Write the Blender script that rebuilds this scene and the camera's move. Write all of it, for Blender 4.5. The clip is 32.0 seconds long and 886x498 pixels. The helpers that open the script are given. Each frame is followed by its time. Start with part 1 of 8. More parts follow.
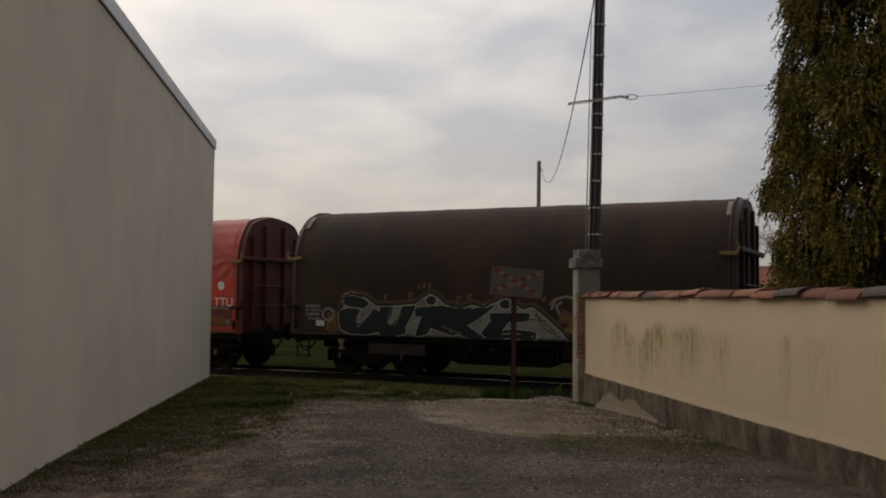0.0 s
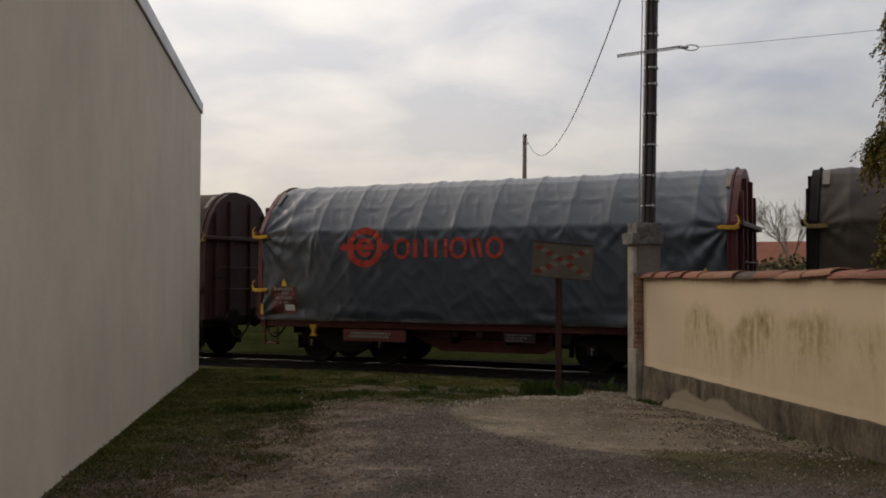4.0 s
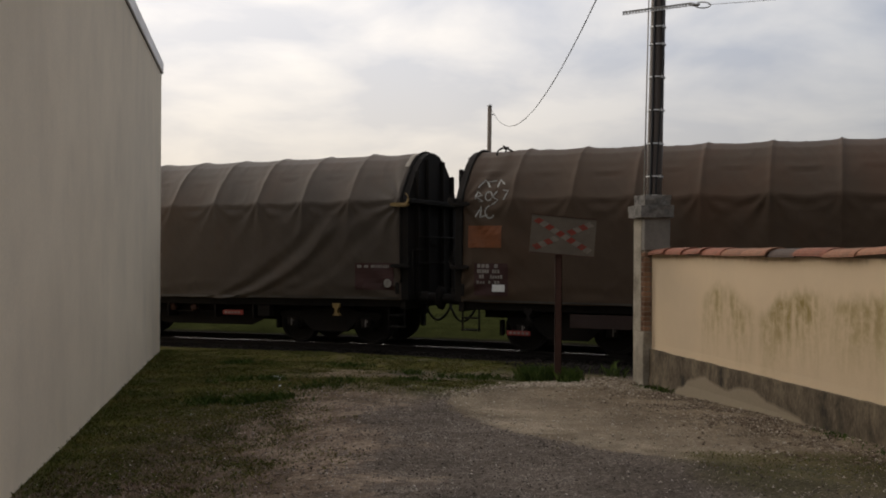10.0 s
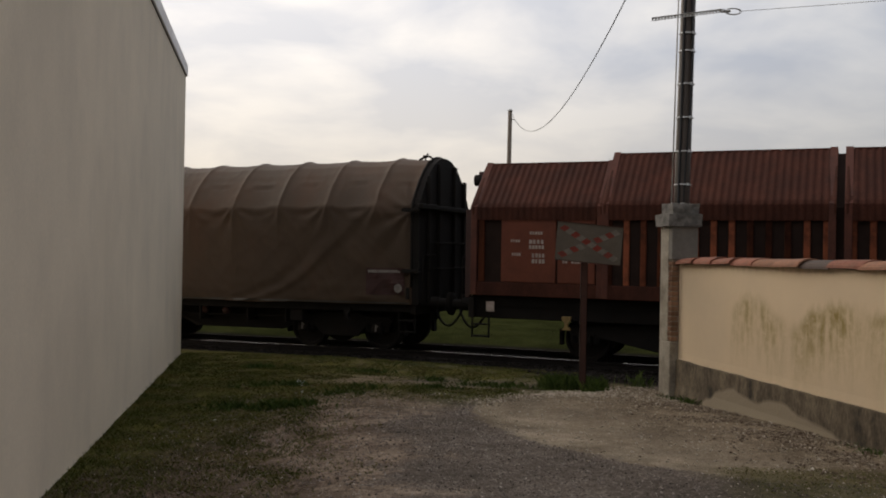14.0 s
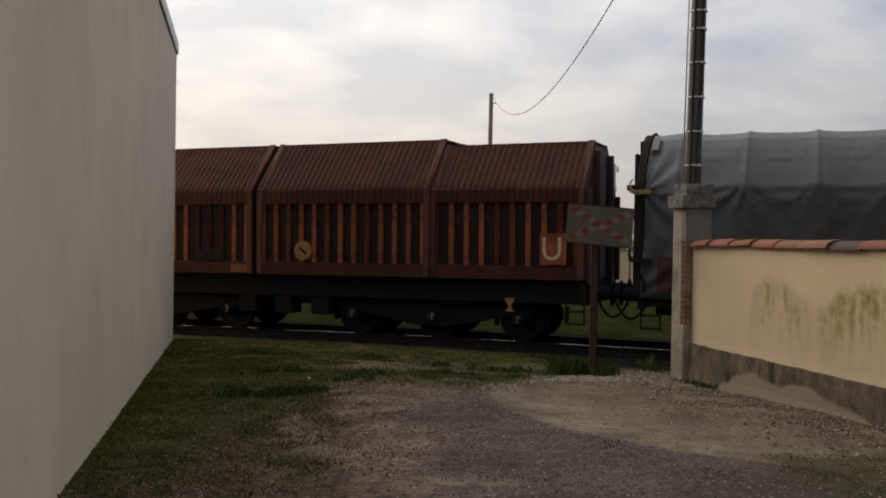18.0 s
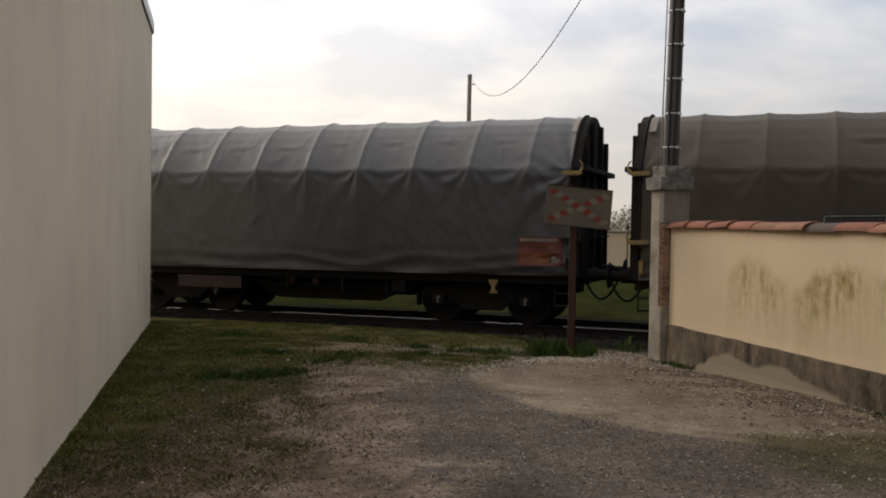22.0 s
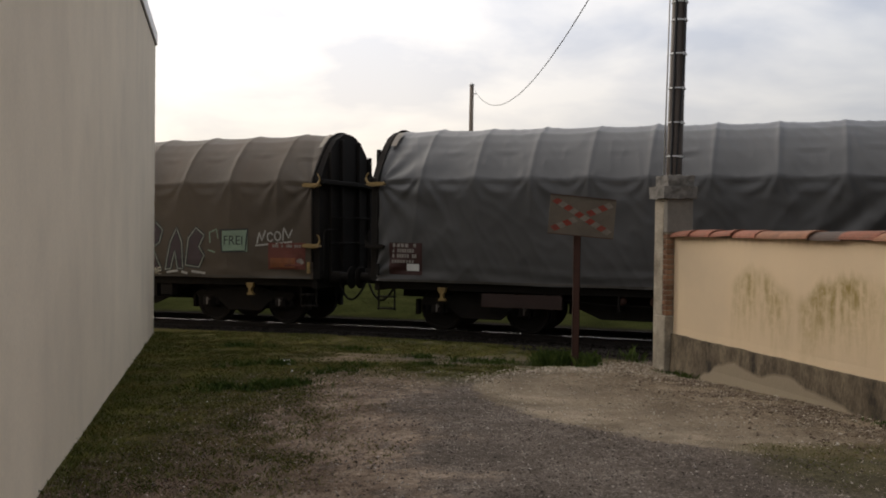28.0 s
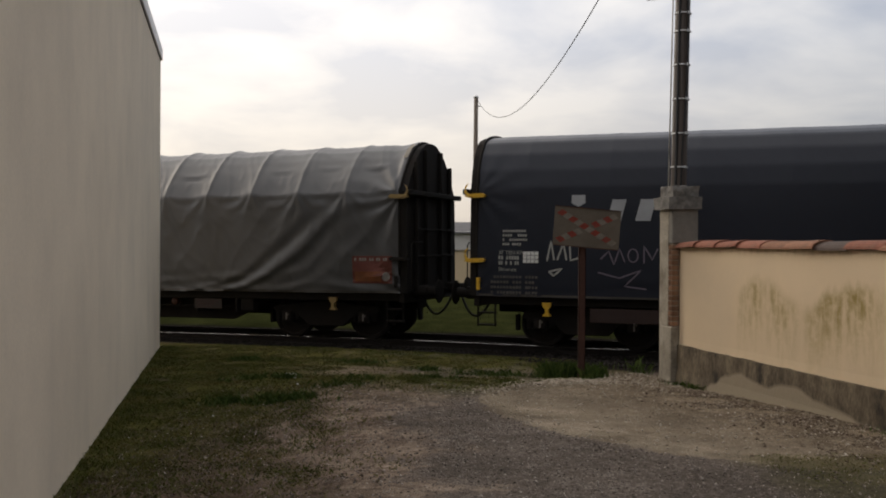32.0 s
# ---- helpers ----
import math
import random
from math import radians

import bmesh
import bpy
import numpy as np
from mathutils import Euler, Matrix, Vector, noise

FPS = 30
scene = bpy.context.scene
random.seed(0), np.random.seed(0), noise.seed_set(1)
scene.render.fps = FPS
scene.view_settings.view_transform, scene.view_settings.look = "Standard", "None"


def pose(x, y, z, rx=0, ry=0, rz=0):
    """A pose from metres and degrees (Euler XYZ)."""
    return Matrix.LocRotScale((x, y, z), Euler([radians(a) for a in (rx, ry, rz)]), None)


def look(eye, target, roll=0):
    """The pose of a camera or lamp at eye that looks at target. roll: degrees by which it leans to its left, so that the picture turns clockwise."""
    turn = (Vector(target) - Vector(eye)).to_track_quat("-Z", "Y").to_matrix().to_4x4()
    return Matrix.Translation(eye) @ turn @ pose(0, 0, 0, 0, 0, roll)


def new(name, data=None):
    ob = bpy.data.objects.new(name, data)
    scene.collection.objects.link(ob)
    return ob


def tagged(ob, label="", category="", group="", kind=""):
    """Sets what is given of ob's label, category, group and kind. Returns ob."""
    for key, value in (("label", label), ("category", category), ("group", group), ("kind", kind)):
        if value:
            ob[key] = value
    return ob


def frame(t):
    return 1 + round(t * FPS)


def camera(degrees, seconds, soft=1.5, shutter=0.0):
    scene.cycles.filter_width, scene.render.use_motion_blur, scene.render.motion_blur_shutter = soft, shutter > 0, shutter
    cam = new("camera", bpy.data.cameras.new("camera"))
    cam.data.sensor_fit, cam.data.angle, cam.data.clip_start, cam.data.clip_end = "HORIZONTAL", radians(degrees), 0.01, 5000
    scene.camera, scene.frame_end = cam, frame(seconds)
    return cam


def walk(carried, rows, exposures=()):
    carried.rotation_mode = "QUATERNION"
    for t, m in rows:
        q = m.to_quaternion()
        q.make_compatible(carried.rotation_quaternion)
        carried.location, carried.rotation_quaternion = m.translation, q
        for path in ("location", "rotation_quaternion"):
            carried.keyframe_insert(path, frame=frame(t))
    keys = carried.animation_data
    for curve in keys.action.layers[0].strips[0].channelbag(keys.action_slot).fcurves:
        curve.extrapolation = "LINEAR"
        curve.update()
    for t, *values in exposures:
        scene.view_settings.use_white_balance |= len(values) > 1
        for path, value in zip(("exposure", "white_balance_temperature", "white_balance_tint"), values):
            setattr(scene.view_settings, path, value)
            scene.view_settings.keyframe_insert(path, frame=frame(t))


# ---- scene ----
# The shot: a hand-held camera walks a few metres down a lane and stops before a passing goods train.
PATH = [
    (0.0, 1.862, -3.614, 1.763, 4.47, 2.94, 0.63),
    (0.5, 1.679, -3.316, 1.781, 3.03, 3.65, 0.17),
    (1.0, 1.515, -3.019, 1.786, 3.00, 4.22, 0.45),
    (1.5, 1.347, -2.690, 1.771, 2.82, 3.36, 0.61),
    (2.0, 1.161, -2.454, 1.808, 2.31, 2.26, 0.25),
    (2.5, 1.043, -2.103, 1.809, 2.84, 2.54, 0.33),
    (3.0, 0.868, -1.806, 1.806, 3.05, 2.17, 0.68),
    (3.5, 0.730, -1.546, 1.822, 2.81, 1.61, 0.17),
    (5.5, 0.253, -0.511, 1.822, 1.20, 1.76, 1.12),
    (6.0, 0.232, -0.206, 1.832, 1.83, 1.53, 1.01),
    (6.5, 0.051, -0.086, 1.854, -0.31, 2.50, 0.85),
    (7.0, 0.014, 0.016, 1.860, -0.32, 1.19, 0.16),
    (7.5, 0.005, 0.022, 1.860, 0.17, -0.26, 0.89),
    (8.0, -0.001, 0.017, 1.862, -0.04, -0.25, 0.74),
    (8.5, 0.001, 0.013, 1.864, -0.00, -0.07, 0.56),
    (9.0, 0.000, 0.000, 1.865, -0.00, 0.19, 0.50),
    (9.5, 0.001, -0.010, 1.861, -0.18, 0.08, 0.41),
    (10.0, -0.003, -0.018, 1.859, -0.33, 0.03, 0.36),
    (10.5, -0.005, -0.019, 1.860, -0.07, 0.13, 0.40),
    (11.0, -0.012, -0.022, 1.859, 0.20, 0.41, 0.37),
    (11.5, -0.015, -0.026, 1.859, 0.34, 0.54, 0.67),
    (12.0, -0.022, -0.015, 1.860, 0.36, 0.39, 0.81),
    (12.5, -0.028, -0.013, 1.859, 0.33, 0.11, 0.93),
    (13.0, -0.032, -0.010, 1.860, 0.46, 0.14, 0.72),
    (13.5, -0.071, 0.002, 1.880, 0.48, 0.38, 0.85),
    (14.0, -0.115, 0.102, 1.895, 0.69, 0.25, 1.02),
    (14.5, -0.207, 0.280, 1.902, 0.30, 0.47, 0.97),
    (16.5, -0.615, 0.462, 1.853, 0.16, -0.30, 0.81),
    (17.0, -0.613, 0.439, 1.847, -0.15, -0.52, 0.96),
    (17.5, -0.616, 0.449, 1.846, -0.49, -0.39, 0.76),
    (18.0, -0.619, 0.451, 1.845, -0.95, -0.61, 0.95),
    (18.5, -0.621, 0.451, 1.844, -1.42, -0.78, 0.99),
    (19.0, -0.615, 0.448, 1.841, -1.72, -1.17, 0.97),
    (19.5, -0.617, 0.452, 1.840, -2.18, -1.50, 1.17),
    (20.0, -0.626, 0.459, 1.841, -2.22, -1.54, 1.08),
    (20.5, -0.632, 0.464, 1.841, -2.33, -1.49, 1.06),
    (21.0, -0.633, 0.462, 1.843, -2.47, -1.50, 1.11),
    (21.5, -0.628, 0.456, 1.845, -2.50, -1.59, 1.09),
    (22.0, -0.628, 0.461, 1.848, -2.27, -1.70, 0.97),
    (22.5, -0.626, 0.461, 1.846, -1.96, -1.87, 0.80),
    (23.0, -0.619, 0.449, 1.843, -1.84, -2.06, 0.91),
    (23.5, -0.624, 0.466, 1.841, -1.72, -2.15, 0.91),
    (24.0, -0.623, 0.466, 1.840, -1.56, -2.20, 0.84),
    (24.5, -0.631, 0.465, 1.841, -1.37, -2.10, 0.86),
    (25.0, -0.642, 0.467, 1.844, -1.36, -1.78, 1.09),
    (25.5, -0.645, 0.475, 1.847, -1.37, -1.66, 1.15),
    (27.5, -0.650, 0.475, 1.853, -1.86, -1.06, 1.01),
    (28.0, -0.642, 0.468, 1.857, -2.11, -1.14, 0.74),
    (28.5, -0.641, 0.471, 1.858, -2.23, -1.04, 0.58),
    (29.0, -0.639, 0.472, 1.858, -2.18, -0.78, 0.54),
    (29.5, -0.640, 0.478, 1.857, -1.95, -0.63, 0.41),
    (30.0, -0.642, 0.475, 1.857, -1.96, -0.66, 0.51),
    (30.5, -0.641, 0.476, 1.857, -2.00, -0.60, 0.45),
    (31.0, -0.641, 0.469, 1.858, -1.94, -0.49, 0.46),
    (31.5, -0.641, 0.464, 1.859, -1.84, -0.32, 0.34),
    (32.0, -0.635, 0.463, 1.861, -1.77, -0.42, 0.34),
]
cam = camera(49.76, 32.0, soft=1.9)


def camera_rows():
    rows = []
    for t, x, y, z, yaw, pitch, lean in PATH:
        a, b = radians(yaw), radians(pitch)
        way = Vector((-math.sin(a) * math.cos(b), math.cos(a) * math.cos(b), math.sin(b)))
        eye = Vector((x, y, z))
        rows.append((t, look(eye, eye + way, lean)))
    return rows


EXPOSURES = [(t, stops, 7050, 12) for t, stops in ((0.0, -0.42), (0.5, -0.18), (1.0, 0.04), (2.0, -0.02), (3.0, -0.14), (5.5, -0.14), (7.0, 0.14), (8.0, 0.06), (9.0, 0.06), (14.0, 0.06), (17.0, 0.08), (18.5, 0.10), (20.0, 0.54), (21.0, 0.40), (25.0, 0.36), (30.0, 0.40), (32.0, 0.24))]
walk(cam, camera_rows(), EXPOSURES)

# ---- sky and sun: a bright overcast sky, the sun low behind the cloud beyond the building ----
SUN_AZ, SUN_EL = radians(-52), radians(24)          # azimuth from straight ahead, to the left


def make_sky():
    world = bpy.data.worlds.new("overcast_sky")
    scene.world = world
    world.use_nodes = True
    nt = world.node_tree
    nt.nodes.clear()
    N, L = nt.nodes.new, nt.links.new
    out, bg = N("ShaderNodeOutputWorld"), N("ShaderNodeBackground")
    sky = N("ShaderNodeTexSky")
    sky.sky_type = "NISHITA"
    sky.sun_disc = False
    sky.sun_elevation, sky.sun_rotation = SUN_EL, SUN_AZ
    sky.air_density, sky.dust_density = 1.0, 2.0
    gain = N("ShaderNodeVectorMath")
    gain.operation = "SCALE"
    gain.inputs[3].default_value = 0.10
    L(sky.outputs[0], gain.inputs[0])
    co = N("ShaderNodeTexCoord")
    # cloud sheet: flattened toward the horizon by dividing by height
    sep = N("ShaderNodeSeparateXYZ")
    L(co.outputs["Generated"], sep.inputs[0])
    up = N("ShaderNodeMath"); up.operation = "ADD"; up.inputs[1].default_value = 0.22
    ab = N("ShaderNodeMath"); ab.operation = "ABSOLUTE"
    L(sep.outputs["Z"], ab.inputs[0]); L(ab.outputs[0], up.inputs[0])
    dx = N("ShaderNodeMath"); dx.operation = "DIVIDE"; L(sep.outputs["X"], dx.inputs[0]); L(up.outputs[0], dx.inputs[1])
    dy = N("ShaderNodeMath"); dy.operation = "DIVIDE"; L(sep.outputs["Y"], dy.inputs[0]); L(up.outputs[0], dy.inputs[1])
    cv = N("ShaderNodeCombineXYZ"); L(dx.outputs[0], cv.inputs[0]); L(dy.outputs[0], cv.inputs[1])
    n1 = N("ShaderNodeTexNoise"); n1.inputs["Scale"].default_value = 2.1; n1.inputs["Detail"].default_value = 9; n1.inputs["Roughness"].default_value = 0.50; n1.inputs["Distortion"].default_value = 0.25
    L(cv.outputs[0], n1.inputs["Vector"])
    ramp = N("ShaderNodeValToRGB")
    e = ramp.color_ramp.elements
    e[0].position, e[0].color = 0.40, (0.56, 0.595, 0.67, 1)
    e[1].position, e[1].color = 0.60, (0.81, 0.81, 0.82, 1)
    L(n1.outputs["Fac"], ramp.inputs[0])
    # the glow of the hidden sun, and a warm paler band along the horizon
    glow = N("ShaderNodeVectorMath"); glow.operation = "DOT_PRODUCT"
    glow.inputs[1].default_value = (math.sin(SUN_AZ) * math.cos(SUN_EL), math.cos(SUN_AZ) * math.cos(SUN_EL), math.sin(SUN_EL))
    L(co.outputs["Generated"], glow.inputs[0])
    gm = N("ShaderNodeMapRange"); gm.inputs[1].default_value = 0.0; gm.inputs[2].default_value = 1.0; gm.inputs[3].default_value = 0.0; gm.inputs[4].default_value = 1.0
    L(glow.outputs["Value"], gm.inputs[0])
    gp = N("ShaderNodeMath"); gp.operation = "POWER"; gp.inputs[1].default_value = 3.5; L(gm.outputs[0], gp.inputs[0])
    add = N("ShaderNodeMix"); add.data_type = "RGBA"; add.blend_type = "ADD"
    add.inputs[7].default_value = (0.33, 0.30, 0.25, 1)
    L(gp.outputs[0], add.inputs[0]); L(ramp.outputs[0], add.inputs[6])
    hz = N("ShaderNodeMapRange"); hz.inputs[1].default_value = 0.0; hz.inputs[2].default_value = 0.20; hz.inputs[3].default_value = 0.85; hz.inputs[4].default_value = 0.0
    L(ab.outputs[0], hz.inputs[0])
    band = N("ShaderNodeMix"); band.data_type = "RGBA"
    band.inputs[7].default_value = (0.86, 0.80, 0.72, 1)
    L(hz.outputs[0], band.inputs[0]); L(add.outputs[2], band.inputs[6])
    mix = N("ShaderNodeMix"); mix.data_type = "RGBA"
    mix.inputs[0].default_value = 0.88
    L(gain.outputs[0], mix.inputs[6]); L(band.outputs[2], mix.inputs[7])
    L(mix.outputs[2], bg.inputs[0])
    bg.inputs[1].default_value = 0.88
    # an overcast sky is brightest overhead
    zen = N("ShaderNodeMapRange"); zen.inputs[1].default_value = 0.0; zen.inputs[2].default_value = 1.0; zen.inputs[3].default_value = 0.88; zen.inputs[4].default_value = 2.7
    L(ab.outputs[0], zen.inputs[0])
    zs = N("ShaderNodeVectorMath"); zs.operation = "SCALE"
    # away from the low sun the cloud is darker
    flat = N("ShaderNodeVectorMath"); flat.operation = "DOT_PRODUCT"
    flat.inputs[1].default_value = (math.sin(SUN_AZ * 0.5), math.cos(SUN_AZ * 0.5), 0)
    L(co.outputs["Generated"], flat.inputs[0])
    lee = N("ShaderNodeMapRange"); lee.inputs[1].default_value = -0.75; lee.inputs[2].default_value = 0.90; lee.inputs[3].default_value = 0.42; lee.inputs[4].default_value = 1.0
    L(flat.outputs["Value"], lee.inputs[0])
    both = N("ShaderNodeMath"); both.operation = "MULTIPLY"; L(zen.outputs[0], both.inputs[0]); L(lee.outputs[0], both.inputs[1])
    # a bluer, thinner patch of cloud to the right
    side = N("ShaderNodeMapRange"); side.inputs[1].default_value = 0.0; side.inputs[2].default_value = 0.55; side.inputs[3].default_value = 0.0; side.inputs[4].default_value = 1.0
    L(sep.outputs["X"], side.inputs[0])
    blue = N("ShaderNodeMix"); blue.data_type = "RGBA"; blue.blend_type = "MULTIPLY"
    blue.inputs[7].default_value = (0.66, 0.72, 0.80, 1)
    L(side.outputs[0], blue.inputs[0]); L(mix.outputs[2], blue.inputs[6])
    L(blue.outputs[2], zs.inputs[0]); L(both.outputs[0], zs.inputs[3]); L(zs.outputs[0], bg.inputs[0])
    L(bg.outputs[0], out.inputs[0])


make_sky()
sun_data = bpy.data.lights.new("sun", "SUN")
sun_data.energy, sun_data.angle, sun_data.color = 0.6, radians(25), (1.0, 0.90, 0.78)
sun = new("sun", sun_data)
sun.matrix_basis = look((0, 0, 0), (-math.sin(SUN_AZ) * math.cos(SUN_EL), -math.cos(SUN_AZ) * math.cos(SUN_EL), -math.sin(SUN_EL)))


# ---- materials ----
def link(nt, a, b):
    nt.links.new(a, b)


def surface(name, color, rough=0.7, metal=0.0, var=0.25, scale=1.5, fine=40.0, bump=0.15, stain=None, stain_amount=0.35, per_piece=0.0, stretch=(1, 1, 1), gloss_var=0.12, spec=0.35):
    """A plain surface with two scales of variation: broad stains and fine grain, with relief from the grain."""
    m = bpy.data.materials.new(name)
    m.use_nodes = True
    nt = m.node_tree
    bs = nt.nodes["Principled BSDF"]
    N = nt.nodes.new
    co = N("ShaderNodeTexCoord")
    mp = N("ShaderNodeMapping"); mp.inputs["Scale"].default_value = stretch
    link(nt, co.outputs["Object"], mp.inputs[0])
    a = N("ShaderNodeTexNoise"); a.inputs["Scale"].default_value = scale; a.inputs["Detail"].default_value = 6; a.inputs["Roughness"].default_value = 0.62
    b = N("ShaderNodeTexNoise"); b.inputs["Scale"].default_value = fine; b.inputs["Detail"].default_value = 4
    link(nt, mp.outputs[0], a.inputs["Vector"]); link(nt, mp.outputs[0], b.inputs["Vector"])
    dark = tuple(c * (1 - var) for c in color)
    lite = tuple(min(1, c * (1 + var)) for c in color)
    r = N("ShaderNodeValToRGB")
    r.color_ramp.elements[0].position, r.color_ramp.elements[1].position = 0.3, 0.7
    r.color_ramp.elements[0].color, r.color_ramp.elements[1].color = (*dark, 1), (*lite, 1)
    mixf = N("ShaderNodeMath"); mixf.operation = "MULTIPLY_ADD"; mixf.inputs[1].default_value = 0.35
    link(nt, b.outputs["Fac"], mixf.inputs[0])
    sc = N("ShaderNodeMath"); sc.operation = "MULTIPLY"; sc.inputs[1].default_value = 0.65
    link(nt, a.outputs["Fac"], sc.inputs[0]); link(nt, sc.outputs[0], mixf.inputs[2])
    link(nt, mixf.outputs[0], r.inputs[0])
    col = r.outputs[0]
    if stain:
        s = N("ShaderNodeTexNoise"); s.inputs["Scale"].default_value = scale * 0.6; s.inputs["Detail"].default_value = 8; s.inputs["Roughness"].default_value = 0.7
        off = N("ShaderNodeVectorMath"); off.operation = "ADD"; off.inputs[1].default_value = (13.1, 5.7, 2.3)
        link(nt, mp.outputs[0], off.inputs[0]); link(nt, off.outputs[0], s.inputs["Vector"])
        th = N("ShaderNodeMapRange"); th.inputs[1].default_value = 0.48; th.inputs[2].default_value = 0.68; th.inputs[4].default_value = stain_amount
        link(nt, s.outputs["Fac"], th.inputs[0])
        mx = N("ShaderNodeMix"); mx.data_type = "RGBA"; mx.inputs[7].default_value = (*stain, 1)
        link(nt, th.outputs[0], mx.inputs[0]); link(nt, col, mx.inputs[6])
        col = mx.outputs[2]
    if per_piece:
        oi = N("ShaderNodeObjectInfo")
        pr = N("ShaderNodeMapRange"); pr.inputs[3].default_value = 1 - per_piece; pr.inputs[4].default_value = 1 + per_piece
        link(nt, oi.outputs["Random"], pr.inputs[0])
        ml = N("ShaderNodeVectorMath"); ml.operation = "SCALE"
        link(nt, col, ml.inputs[0]); link(nt, pr.outputs[0], ml.inputs[3])
        col = ml.outputs[0]
    link(nt, col, bs.inputs["Base Color"])
    rr = N("ShaderNodeMapRange"); rr.inputs[3].default_value = max(0.02, rough - gloss_var); rr.inputs[4].default_value = min(1, rough + gloss_var)
    link(nt, a.outputs["Fac"], rr.inputs[0]); link(nt, rr.outputs[0], bs.inputs["Roughness"])
    bs.inputs["Metallic"].default_value = metal
    bs.inputs["Specular IOR Level"].default_value = spec
    if bump:
        bm_ = N("ShaderNodeBump"); bm_.inputs["Strength"].default_value = bump; bm_.inputs["Distance"].default_value = 0.01
        link(nt, b.outputs["Fac"], bm_.inputs["Height"]); link(nt, bm_.outputs[0], bs.inputs["Normal"])
    return m


M = {}
M["black_steel"] = surface("black_steel", (0.0165, 0.0148, 0.0134), 0.85, 0.0, 0.3, 3, 60, 0.2, (0.022, 0.016, 0.012), 0.5, spec=0.10)
M["wheel_steel"] = surface("wheel_steel", (0.020, 0.0175, 0.016), 0.75, 0.0, 0.3, 5, 60, 0.1, (0.025, 0.016, 0.011), 0.5, spec=0.15)
M["rail_side"] = surface("rail_side", (0.014, 0.011, 0.009), 0.85, 0.0, 0.3, 4, 60, 0.2)
M["rail_top"] = surface("rail_top", (0.72, 0.72, 0.73), 0.10, 1.0, 0.05, 4, 60, 0.0, gloss_var=0.03)
M["yellow_paint"] = surface("yellow_paint", (0.62, 0.36, 0.03), 0.55, 0, 0.15, 6, 40, 0.05, (0.2, 0.12, 0.04), 0.35)
M["dull_yellow"] = surface("dull_yellow", (0.26, 0.175, 0.065), 0.6, 0, 0.25, 6, 40, 0.05, (0.1, 0.07, 0.04), 0.5)
M["white_paint"] = surface("white_paint", (0.62, 0.62, 0.60), 0.6, 0, 0.12, 6, 60, 0.05, (0.3, 0.28, 0.25), 0.3)
M["dim_paint"] = surface("dim_paint", (0.22, 0.20, 0.18), 0.7, 0, 0.3, 9, 60, 0.05, (0.06, 0.05, 0.045), 0.6)
M["faint_paint"] = surface("faint_paint", (0.085, 0.078, 0.072), 0.7, 0, 0.35, 9, 60, 0.05, (0.03, 0.028, 0.03), 0.6)
M["faded_paint"] = surface("faded_paint", (0.36, 0.30, 0.26), 0.7, 0, 0.3, 9, 60, 0.05, (0.14, 0.08, 0.06), 0.6)
M["panel_red"] = surface("panel_red", (0.11, 0.028, 0.019), 0.6, 0, 0.2, 4, 60, 0.05, (0.06, 0.03, 0.02), 0.4)
M["panel_orange"] = surface("panel_orange", (0.17, 0.055, 0.018), 0.6, 0, 0.25, 8, 60, 0.05, (0.1, 0.05, 0.03), 0.4)
M["panel_maroon"] = surface("panel_maroon", (0.040, 0.014, 0.012), 0.65, 0, 0.2, 4, 60, 0.05, (0.02, 0.012, 0.01), 0.4)
M["panel_dark"] = surface("panel_dark", (0.03, 0.022, 0.02), 0.6, 0, 0.2, 4, 60, 0.05)
M["sill_red"] = surface("sill_red", (0.028, 0.015, 0.012), 0.75, 0, 0.3, 2, 60, 0.1, (0.04, 0.025, 0.02), 0.5)
M["rubber"] = surface("rubber", (0.015, 0.015, 0.015), 0.8, 0, 0.2, 6, 60, 0.1)


# ---- mesh helpers ----
def part(name, bm, material, parent=None, label="", smooth=False, bevel=0.0):
    """Links a bmesh as one mesh object, under a thing or under a part."""
    if bevel:
        bmesh.ops.bevel(bm, geom=[e for e in bm.edges], offset=bevel, segments=1, affect="EDGES")
    me = bpy.data.meshes.new(name)
    bm.normal_update()
    bm.to_mesh(me)
    bm.free()
    me.materials.append(material)
    if smooth:
        me.polygons.foreach_set("use_smooth", [True] * len(me.polygons))
    ob = new(name, me)
    if parent is not None:
        ob.parent = parent
    if label:
        ob["label"] = label
    return ob


def box(bm, x0, x1, y0, y1, z0, z1, m=None):
    v = [bm.verts.new((x, y, z)) for x in (x0, x1) for y in (y0, y1) for z in (z0, z1)]
    for f in ((0, 1, 3, 2), (4, 6, 7, 5), (0, 4, 5, 1), (2, 3, 7, 6), (0, 2, 6, 4), (1, 5, 7, 3)):
        bm.faces.new([v[i] for i in f])
    if m is not None:
        for q in v:
            q.co = m @ q.co
    return bm


def boxes(*dims):
    bm = bmesh.new()
    for d in dims:
        box(bm, *d)
    return bm


